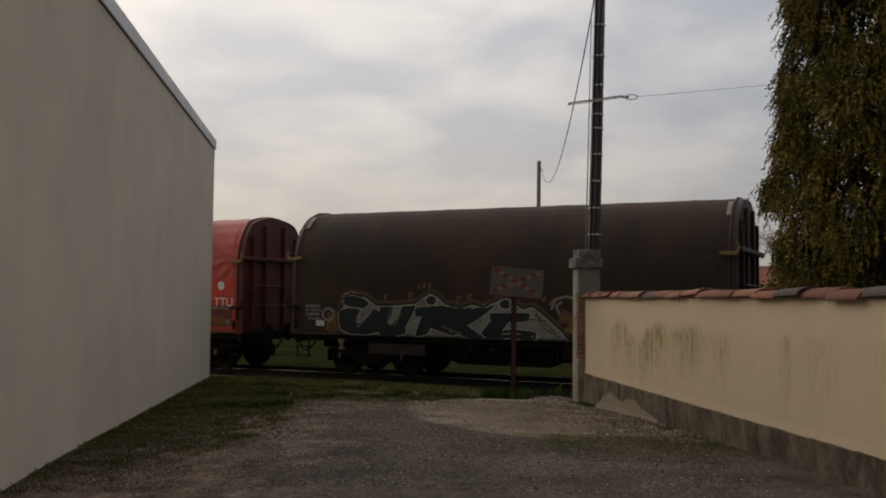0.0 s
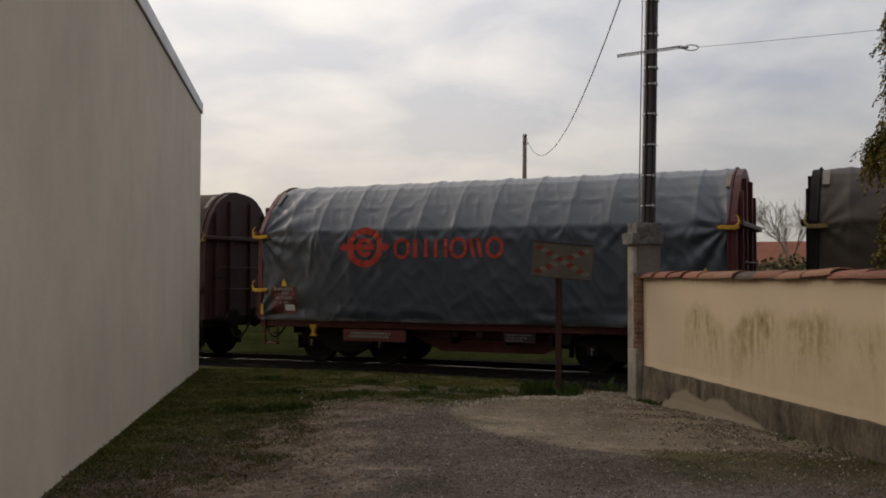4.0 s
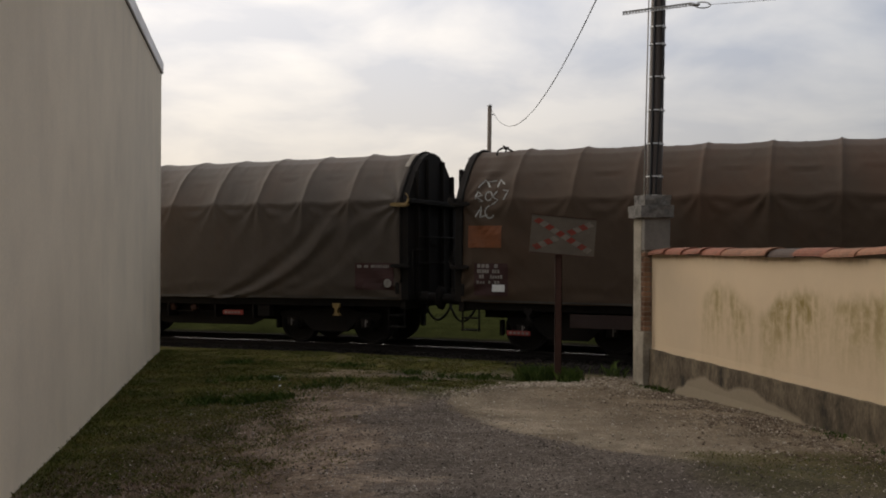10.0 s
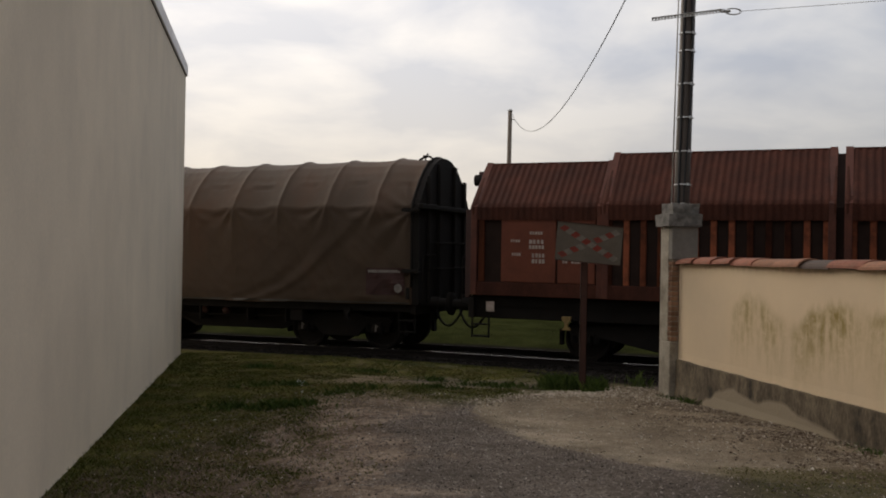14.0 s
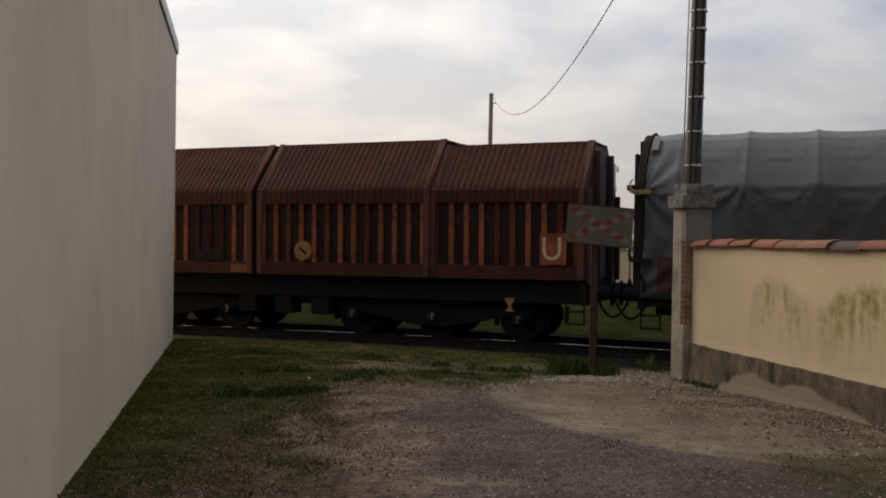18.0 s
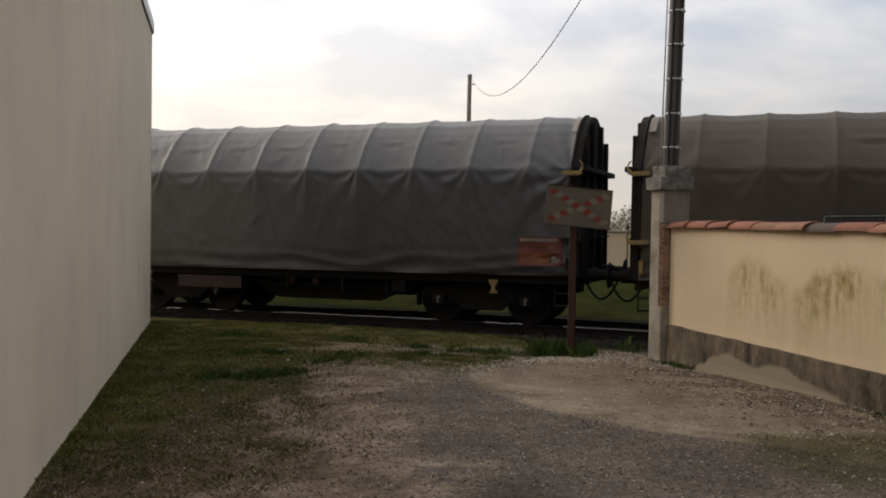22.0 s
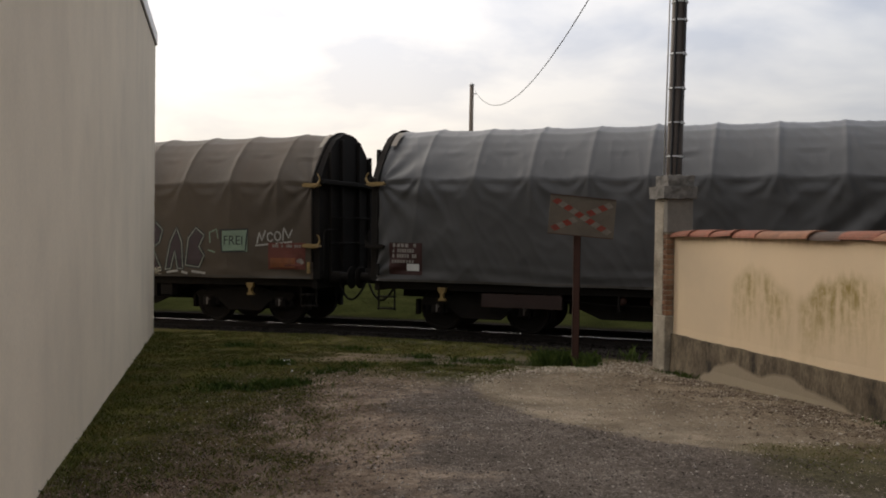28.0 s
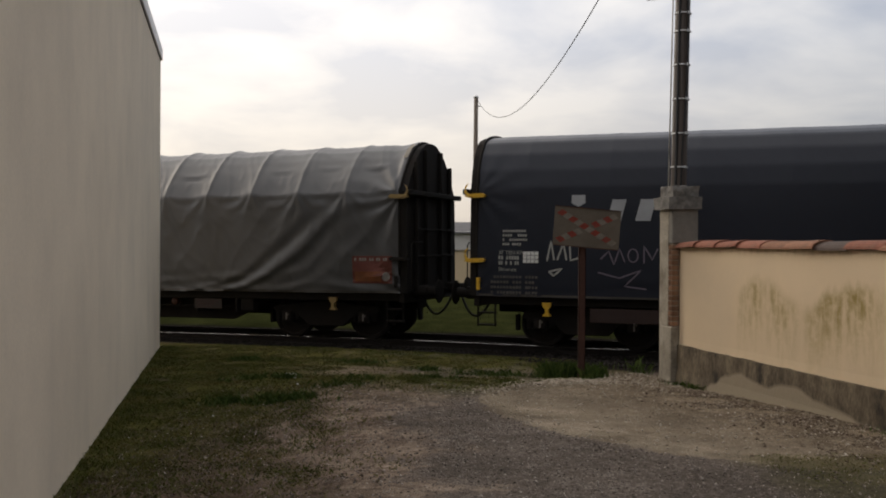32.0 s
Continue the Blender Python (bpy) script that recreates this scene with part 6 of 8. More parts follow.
def steel_section(wg, u0, u1, grow, top, panel_to=None):
    """One telescoping hood section: ribbed sides, corrugated pitched roof."""
    y = 1.43 + grow
    knee = 3.03 + grow * 0.6
    ridge_y = 0.56
    for sgn in (-1, 1):
        # set-back panels carry the shade behind the ribs in their colour
        part("side_panel", boxes((u0, u1, *sorted((sgn * (y - 0.05), sgn * (y - 0.09))), 1.28, knee)), M["shade_and_board_dark"], wg)
        part("bottom_band", boxes((u0, u1, *sorted((sgn * y, sgn * (y - 0.048))), 1.26, 1.53)), M["hood_rust"], wg, bevel=0.01)
        # corrugated eaves and roof slope
        bm = bmesh.new()
        n = int((u1 - u0) / 0.0325)
        lines = [(y + 0.01, 2.76), (y + 0.02, knee - 0.02), (y - 0.02, knee + 0.06), (ridge_y, top)]
        prev = None
        for i in range(n + 1):
            u = u0 + (u1 - u0) * i / n
            o = 0.016 if i % 4 in (1, 2) else 0.0
            row = [bm.verts.new((u, sgn * (a + o), b + o * 0.6)) for a, b in lines]
            if prev:
                for k in range(len(lines) - 1):
                    bm.faces.new((prev[k], row[k], row[k + 1], prev[k + 1]))
            prev = row
        bmesh.ops.recalc_face_normals(bm, faces=bm.faces)
        part("roof_slope", bm, M["hood_rust"], wg, "corrugated rust-brown sheet")
        k = max(2, round((u1 - u0 - 0.3) / 0.31))
        for i in range(k + 1):
            u = u0 + 0.15 + (u1 - u0 - 0.3) * i / k
            if panel_to and u < panel_to and sgn < 0:
                continue
            if ("rib", grow) not in RIB:
                r = part("rib", boxes((-0.056, 0.056, -0.048, 0.0, 1.531, 2.77)), M["rib_rust"], wg, bevel=0.012)
                RIB[("rib", grow)] = r.data
            else:
                r = new("rib", RIB[("rib", grow)])
                r.parent = wg
            r.matrix_basis = Matrix.Translation((u, -y + 0.048, 0)) if sgn < 0 else pose(u, y - 0.048, 0, 0, 0, 180)
        for e_ in (u0, u1 - 0.13):
            bm = bmesh.new()
            box(bm, e_, e_ + 0.13, *sorted((sgn * (y + 0.03), sgn * (y - 0.04))), 1.27, knee)
            part("edge_post", bm, M["frame_rust"], wg, bevel=0.012)
            bm = bmesh.new()
            a, b = (y + 0.03, knee), (ridge_y, top + 0.045)
            v = []
            for x in (e_, e_ + 0.13):
                for p, q in (a, b):
                    v.append(bm.verts.new((x, sgn * p, q)))
                for p, q in (b, a):
                    v.append(bm.verts.new((x, sgn * (p - 0.04), q - 0.05)))
            for f in ((0, 1, 2, 3), (7, 6, 5, 4), (0, 4, 5, 1), (1, 5, 6, 2), (2, 6, 7, 3), (3, 7, 4, 0)):
                bm.faces.new([v[i] for i in f])
            bmesh.ops.recalc_face_normals(bm, faces=bm.faces)
            part("roof_rib", bm, M["frame_rust"], wg)
    part("roof_top", boxes((u0, u1, -ridge_y - 0.02, ridge_y + 0.02, top - 0.03, top + 0.025)), M["hood_rust"], wg, bevel=0.01)


RIB = {}


def steel_wagon(key):
    wg = tagged(new("goods_wagon", None), "six-axle goods wagon with rust-brown telescoping steel hoods", "wagon", "wagons of the goods train")
    total = 14.08
    steel_section(wg, 0.02, 2.72, 0.0, 3.95, 2.62)
    steel_section(wg, 2.70, 6.80, 0.06, 4.10)
    steel_section(wg, 6.93, 10.94, 0.06, 4.10)
    steel_section(wg, 10.92, 14.08, 0.0, 3.97)
    # an added filler, coloured as shade, closes the gap between the two middle hoods
    bm = bmesh.new()
    ring = [(-1.38, 1.28), (-1.38, 3.0), (-0.54, 4.02), (0.54, 4.02), (1.38, 3.0), (1.38, 1.28)]
    a, b = [[bm.verts.new((x, y, z)) for y, z in ring] for x in (6.74, 6.98)]
    bm.faces.new(a); bm.faces.new(list(reversed(b)))
    for i in range(6):
        bm.faces.new((a[i], a[(i + 1) % 6], b[(i + 1) % 6], b[i]))
    bmesh.ops.recalc_face_normals(bm, faces=bm.faces)
    part("inner_frame", bm, M["shade_and_board_dark"], wg)
    for u, s_ in ((0.03, -1), (total - 0.03, 1)):
        bm = bmesh.new()
        outline = [(-1.40, 1.26), (-1.40, 3.02), (-0.56, 3.92), (0.56, 3.92), (1.40, 3.02), (1.40, 1.26)]
        a = [bm.verts.new((u, y, z)) for y, z in outline]
        b = [bm.verts.new((u + s_ * 0.05, y, z)) for y, z in outline]
        bm.faces.new(a); bm.faces.new(list(reversed(b)))
        for i in range(6):
            bm.faces.new((a[i], a[(i + 1) % 6], b[(i + 1) % 6], b[i]))
        bmesh.ops.recalc_face_normals(bm, faces=bm.faces)
        part("end_wall", bm, M["end_brown"], wg, "dark brown steel end wall")
        for y in (-1.30, -0.62, 0.62, 1.30):
            x0, x1 = sorted((u + s_ * 0.052, u + s_ * 0.16))
            part("stiffener", boxes((x0, x1, y - 0.06, y + 0.06, 1.2, 2.98 if abs(y) > 1 else 3.8)), M["end_brown"], wg, bevel=0.012)
        buffer_gear(wg, u + s_ * 0.05, s_, M["black_steel"])
    for y in (-1.16, 1.16):
        part("side_sill", boxes((0.05, total - 0.05, y - 0.07, y + 0.07, 0.80, 1.255)), M["black_steel"], wg, bevel=0.012)
    part("floor", boxes((0.0, total, -1.26, 1.26, 1.05, 1.27)), M["black_steel"], wg)
    for y in (-0.8, 0.8):
        bm = bmesh.new()
        prism(bm, [(5.9, 0.95), (6.3, 0.62), (8.6, 0.62), (9.0, 0.95)], y - 0.04, y + 0.04)
        part("beam", bm, M["black_steel"], wg)
    for u in (6.5, 7.4, 8.3):
        part("equipment_box", boxes((u - 0.22, u + 0.22, -1.2, -0.75, 0.42, 0.86)), M["black_steel"], wg, bevel=0.02)
    for u in (4.1, 10.85):
        bogie(wg, u, 1.82, 3, key)
    for u in (2.0, 12.6):
        bracket(wg, u, M["dull_yellow"])
    # flat lettered panel of the first section
    part("lettered_panel", boxes((0.66, 1.78, -1.432, -1.385, 1.54, 2.77)), M["panel_rust"], wg, "flat rust-red panel with stencilled data", bevel=0.008)
    part("lettered_panel", boxes((1.82, 2.56, -1.432, -1.385, 1.54, 2.77)), M["panel_rust"], wg, bevel=0.008)
    part("lettered_panel", boxes((0.18, 0.30, -1.432, -1.385, 1.54, 2.77)), M["rib_rust"], wg)
    pw = M["faded_paint"]
    for u0, u1, z, h, n in ((0.98, 1.58, 2.66, 0.075, 10), (0.88, 1.58, 2.57, 0.06, 12), (1.25, 1.58, 2.48, 0.06, 6), (0.86, 1.06, 2.33, 0.05, 4), (1.24, 1.56, 2.30, 0.08, 4), (1.24, 1.56, 2.20, 0.07, 5), (0.84, 1.08, 2.06, 0.06, 5), (1.30, 1.58, 2.03, 0.08, 4), (1.30, 1.58, 1.92, 0.08, 4)):
        bm = bmesh.new()
        bars(bm, FLAT, u0, u1, z, h, n, -0.016, int(z * 100))
        tagged(part("writing", bm, pw, wg), kind="stuff")
    bm = bmesh.new()
    bars(bm, FLAT, 1.92, 2.46, 1.93, 0.07, 9, -0.016, 77)
    tagged(part("writing", bm, pw, wg), kind="stuff")
    lettering("RIV", 0.12, 2.05, 2.20, FLAT, -0.016, pw, wg)
    part("card", boxes((0.36, 0.53, -1.425, -1.412, 0.94, 1.14)), pw, wg, "white label card")
    # a round plate, a dark board and a painted mark
    bm = bmesh.new()
    lathe(bm, [(-1.505, 0.20), (-1.498, 0.205), (-1.49, 0.205)], 24)
    d = part("round_plate", bm, M["plate_ochre"], wg, "round ochre plate with a slanting bar")
    d.matrix_basis = Matrix.Translation((8.06, 0.0, 1.78))
    part("plate_board", boxes((7.84, 8.28, -1.4895, -1.478, 1.56, 2.0)), M["hood_rust"], wg)
    part("slot", boxes((-0.11, 0.11, -1.512, -1.5055, -0.025, 0.025)), M["shade_and_board_dark"], d).matrix_basis = pose(0, 0, 0, 0, 38, 0)
    part("dark_board", boxes((5.42, 6.10, -1.515, -1.495, 1.55, 1.78)), M["shade_and_board_dark"], wg)
    part("mark_board", boxes((13.22, 13.74, -1.462, -1.432, 1.56, 2.16)), M["rib_rust"], wg)
    lettering("U", 0.62, 13.24, 1.66, None, 1.466, M["pale_cream"], wg, "mark", label="cream painted letter")
    part("orange_board", boxes((6.28, 6.80, -1.515, -1.491, 1.30, 1.47)), M["panel_orange"], wg)
    return wg


def roof_hook(wg, u, sgn):
    """A curled locking hook on the crown of the hood's end."""
    bm = bmesh.new()
    tube(bm, [(u - sgn * 0.22, -0.50, 4.09), (u - sgn * 0.10, -0.50, 4.15), (u, -0.50, 4.16), (u + sgn * 0.09, -0.52, 4.12), (u + sgn * 0.11, -0.55, 4.02)], 0.024, 6, taper=0.018)
    tube(bm, [(u - sgn * 0.08, -0.50, 4.08), (u - sgn * 0.06, -0.50, 4.18), (u - sgn * 0.01, -0.50, 4.22)], 0.018, 6)
    tube(bm, [(u - sgn * 0.14, -0.50, 4.18), (u + sgn * 0.05, -0.50, 4.16)], 0.016, 6)
    part("roof_hook", bm, M["black_steel"], wg, "curled steel locking hook")


roof_hook(WAGONS["D"], 0.55, -1)
roof_hook(WAGONS["D"], SPECS["D"]["len"] - 0.05, 1)
M["pale_cream"] = surface("pale_cream", (0.55, 0.42, 0.27), 0.7, 0, 0.2, 8, 60, 0.05, (0.25, 0.14, 0.08), 0.4)
WAGONS["E"] = steel_wagon("E")
lamp_bm = lathe(bmesh.new(), [(-0.10, 0.06), (-0.08, 0.12), (0.06, 0.13), (0.09, 0.08)], 16, "x")
end_lamp = part("end_lamp", lamp_bm, M["black_steel"], WAGONS["E"], "dark round tail lamp on a bracket")
end_lamp.matrix_basis = Matrix.Translation((-0.14, -0.62, 3.62))
part("lamp_bracket", boxes((-0.05, 0.06, -0.65, -0.59, 3.40, 3.60)), M["black_steel"], end_lamp).matrix_basis = Matrix.Translation((0.14, 0.62, -3.62))

# ---- what is painted on the hoods ----
M["spray_black"] = surface("spray_black", (0.012, 0.018, 0.020), 0.5, 0, 0.2, 4, 60, 0.02)
M["spray_silver"] = surface("spray_silver", (0.22, 0.21, 0.18), 0.5, 0.0, 0.35, 3, 40, 0.02, (0.14, 0.12, 0.09), 0.6)
M["spray_cream"] = surface("spray_cream", (0.40, 0.365, 0.28), 0.6, 0, 0.2, 4, 60, 0.02, (0.2, 0.16, 0.1), 0.4)
M["spray_ochre"] = surface("spray_ochre", (0.21, 0.105, 0.026), 0.6, 0, 0.4, 4, 60, 0.02, (0.10, 0.05, 0.02), 0.6)
M["spray_halo"] = surface("spray_halo", (0.10, 0.055, 0.025), 0.6, 0, 0.4, 3, 60, 0.02, (0.06, 0.046, 0.038), 0.6)
M["spray_white"] = surface("spray_white", (0.30, 0.30, 0.28), 0.6, 0, 0.2, 5, 60, 0.02, (0.18, 0.17, 0.16), 0.5)
M["spray_pale"] = surface("spray_pale", (0.21, 0.225, 0.195), 0.6, 0, 0.35, 5, 60, 0.02, (0.09, 0.10, 0.085), 0.6)
M["spray_plum"] = surface("spray_plum", (0.040, 0.026, 0.031), 0.6, 0, 0.3, 3, 60, 0.02, (0.06, 0.05, 0.05), 0.4)
M["spray_mint"] = surface("spray_mint", (0.15, 0.22, 0.165), 0.6, 0, 0.2, 5, 60, 0.02, (0.12, 0.15, 0.11), 0.4)
M["emblem_red"] = surface("emblem_red", (0.44, 0.045, 0.026), 0.5, 0, 0.12, 4, 60, 0.02, (0.4, 0.04, 0.03), 0.3)
M["emblem_grey"] = surface("emblem_grey", (0.30, 0.31, 0.32), 0.5, 0, 0.12, 4, 60, 0.02)


def painted(name, wg, spec, lines, width, mat, lift, closed=False):
    bm = bmesh.new()
    for l in lines:
        stroke(bm, spec, l, width, lift, closed)
    return tagged(part(name, bm, M[mat], wg), kind="stuff")


def graffiti_letters():
    wg, sp = WAGONS["A"], SPECS["A"]
    lobe = [(1.50, 1.84), (1.57, 2.00), (1.78, 2.03), (2.06, 1.94), (2.22, 1.80), (2.10, 1.72), (1.78, 1.75), (1.62, 1.78)]
    S_ = [(1.42, 1.59), (1.66, 1.65), (1.98, 1.63), (1.88, 1.49), (1.85, 1.30), (2.06, 1.27), (2.30, 1.49), (2.42, 1.65), (2.60, 1.55), (2.65, 1.33), (2.54, 1.14), (2.18, 1.06), (1.70, 1.08), (1.46, 1.17), (1.40, 1.40)]
    U_ = [(2.60, 1.73), (2.94, 1.75), (2.86, 1.49), (2.76, 1.30), (2.94, 1.24), (3.14, 1.49), (3.26, 1.74), (3.56, 1.75), (3.42, 1.49), (3.26, 1.24), (3.30, 1.11), (2.98, 1.04), (2.58, 1.06), (2.65, 1.32)]
    T_ = [(3.61, 1.68), (4.26, 1.74), (5.06, 1.73), (4.90, 1.62), (4.26, 1.56), (4.10, 1.49), (3.90, 1.12), (3.62, 1.05), (3.74, 1.36), (3.82, 1.55), (3.62, 1.53)]
    V_ = [(4.34, 1.62), (5.10, 1.71), (4.58, 1.43), (4.26, 1.31), (4.78, 1.14), (4.58, 1.11), (4.02, 1.27), (4.06, 1.36)]
    W_ = [(5.30, 1.74), (5.66, 1.79), (5.22, 1.49), (4.90, 1.31), (5.38, 1.04), (4.98, 1.06), (4.42, 1.30), (4.58, 1.39)]
    E_ = [(5.60, 1.58), (6.56, 1.60), (6.50, 1.48), (6.04, 1.46), (5.82, 1.18), (6.20, 1.21), (6.70, 1.17), (6.70, 1.05), (6.20, 1.08), (5.52, 1.08), (5.38, 1.13), (5.64, 1.42)]
    bold = [lobe, S_, U_, T_, V_, W_, E_]
    top = [(1.36, 1.60), (1.43, 1.88), (1.70, 2.06), (2.17, 1.98), (2.49, 1.78), (3.17, 1.80), (3.58, 1.84), (3.80, 1.99), (3.98, 2.10), (4.20, 2.00), (4.42, 1.82), (4.85, 1.76), (5.13, 1.84), (5.41, 1.77), (5.75, 1.92), (5.95, 1.98), (6.19, 1.89), (6.39, 1.74), (6.66, 1.80), (6.96, 1.58), (7.35, 1.25), (7.50, 1.05)]
    # silver ground under the letters
    bm = bmesh.new()
    prev = None
    for i in range(75):
        u = 1.50 + i * 0.08
        z = next((b + (d - b) * (u - a) / (c - a) for (a, b), (c, d) in zip(top, top[1:]) if a <= u <= c and c > a), 1.1) - 0.02
        col = [bm.verts.new((u, side_y(u, 1.03 + (max(z, 1.06) - 1.03) * k / 8, sp) - 0.005, 1.03 + (max(z, 1.06) - 1.03) * k / 8)) for k in range(9)]
        if prev:
            for k in range(8):
                bm.faces.new((prev[k], col[k], col[k + 1], prev[k + 1]))
        prev = col
    part("graffiti_ground", bm, M["spray_silver"], wg, "silver sprayed ground")
    painted("graffiti_halo", wg, sp, [[(a, b + 0.045) for a, b in top]], 0.11, "spray_halo", 0.007)
    painted("graffiti_halo", wg, sp, [[(0.95, 1.20), (1.20, 1.55), (1.15, 1.15), (1.35, 1.30)], [(7.3, 1.6), (7.6, 1.5), (8.0, 1.55), (8.2, 1.25)]], 0.30, "spray_halo", 0.006)
    for l in bold:
        painted("graffiti_edge", wg, sp, [l], 0.125, "spray_cream", 0.0105, True)
        painted("graffiti_edge", wg, sp, [l], 0.080, "spray_black", 0.0130, True)
        fill_shape("graffiti_letter", wg, sp, l, "spray_black", 0.0150, 0.035)
    for c in ((4.02, 1.90), (5.96, 1.83)):
        painted("graffiti_dot", wg, sp, [arc(c[0], c[1], 0.06, 0.04, 0, 360)], 0.14, "spray_black", 0.016)
        painted("graffiti_line", wg, sp, [arc(c[0], c[1], 0.17, 0.12, 0, 360)], 0.03, "spray_cream", 0.018)
    painted("graffiti_line", wg, sp, [top], 0.05, "spray_black", 0.012)
    painted("graffiti_line", wg, sp, [[(a, b - 0.05) for a, b in top[1:]]], 0.025, "spray_cream", 0.015)
    painted("graffiti_line", wg, sp, [[(6.66, 1.80), (6.9, 1.3), (7.3, 1.1)], [(6.5, 1.5), (7.0, 1.45)], [(6.7, 1.6), (7.2, 1.2)]], 0.03, "spray_halo", 0.013)
    painted("graffiti_line", wg, sp, [[(1.95, 1.25), (2.12, 1.62), (2.02, 1.24)], [(3.0, 1.25), (3.2, 1.6)], [(4.3, 1.28), (4.85, 1.12)], [(2.9, 1.7), (2.8, 1.35)]], 0.02, "spray_silver", 0.018)
    painted("graffiti_ochre", wg, sp, [[(7.32, 1.56), (7.62, 1.50), (7.75, 1.40)], [(7.42, 1.30), (7.62, 1.22)], [(7.85, 1.34), (8.05, 1.22), (8.22, 1.10)], arc(7.68, 1.34, 0.12, 0.10, 0, 360), arc(8.02, 1.57, 0.07, 0.06, 0, 360), [(1.0, 1.12), (1.1, 1.45), (1.25, 1.3)], [(7.9, 1.12), (8.35, 1.08)]], 0.10, "spray_ochre", 0.012)
    painted("graffiti_tick", wg, sp, [[(3.70, 2.18), (3.66, 2.28)], [(3.82, 2.20), (3.82, 2.33)], [(3.95, 2.21), (3.98, 2.32)], arc(3.45, 2.02, 0.05, 0.06, 0, 300), arc(4.75, 1.93, 0.05, 0.06, 0, 300), arc(5.05, 2.0, 0.05, 0.06, 0, 300), [(6.1, 2.08), (6.15, 2.2)], [(2.7, 1.92), (2.75, 2.04)], [(6.9, 1.9), (6.96, 2.02)], [(7.05, 1.82), (7.15, 1.95)]], 0.045, "spray_ochre", 0.012)
    painted("graffiti_curl", wg, sp, [[(7.10, 1.72), (7.20, 1.95), (7.45, 2.02), (7.75, 1.98)], [(7.30, 1.60), (7.22, 1.80), (7.35, 1.90)], arc(1.05, 1.52, 0.17, 0.15, 0, 360)], 0.06, "spray_silver", 0.014)
    painted("tag", wg, sp, [[(8.22, 2.03), (8.35, 1.96), (8.52, 2.06), (8.65, 2.12), (8.84, 1.97), (9.03, 2.04)], [(8.22, 1.79), (8.26, 1.62), (8.35, 1.76), (8.42, 1.63), (8.52, 1.88)], [(8.71, 1.85), (8.58, 1.73), (8.78, 1.62)], [(8.91, 1.86), (8.84, 1.65), (9.10, 1.80), (8.97, 1.62)], [(9.10, 1.80), (9.23, 1.65), (9.60, 1.50)], [(8.46, 1.44), (8.78, 1.47), (8.91, 1.18), (9.04, 1.56)], [(8.2, 1.95), (8.45, 1.90), (8.50, 2.1), (8.62, 1.92), (8.9, 2.1), (9.0, 1.9), (9.4, 1.92)]], 0.018, "spray_white", 0.012)


def fill_shape(name, wg, spec, poly, material, lift, step=0.05):
    """Fills an outline on the hood's near side with narrow strips that follow the cloth."""
    bm = bmesh.new()
    z = min(p[1] for p in poly)
    top = max(p[1] for p in poly)
    while z < top - 0.01:
        zm = z + step / 2
        cuts = sorted(a[0] + (b[0] - a[0]) * (zm - a[1]) / (b[1] - a[1]) for a, b in zip(poly, poly[1:] + poly[:1]) if (a[1] - zm) * (b[1] - zm) < 0)
        for a, b in zip(cuts[::2], cuts[1::2]):
            n = max(1, int((b - a) / 0.09))
            g = [[bm.verts.new((a + (b - a) * i / n, side_y(a + (b - a) * i / n, q, spec) - lift, q)) for q in (z, z + step)] for i in range(n + 1)]
            for p, q in zip(g, g[1:]):
                bm.faces.new((p[0], q[0], q[1], p[1]))
        z += step
    return tagged(part(name, bm, M[material], wg), kind="stuff")


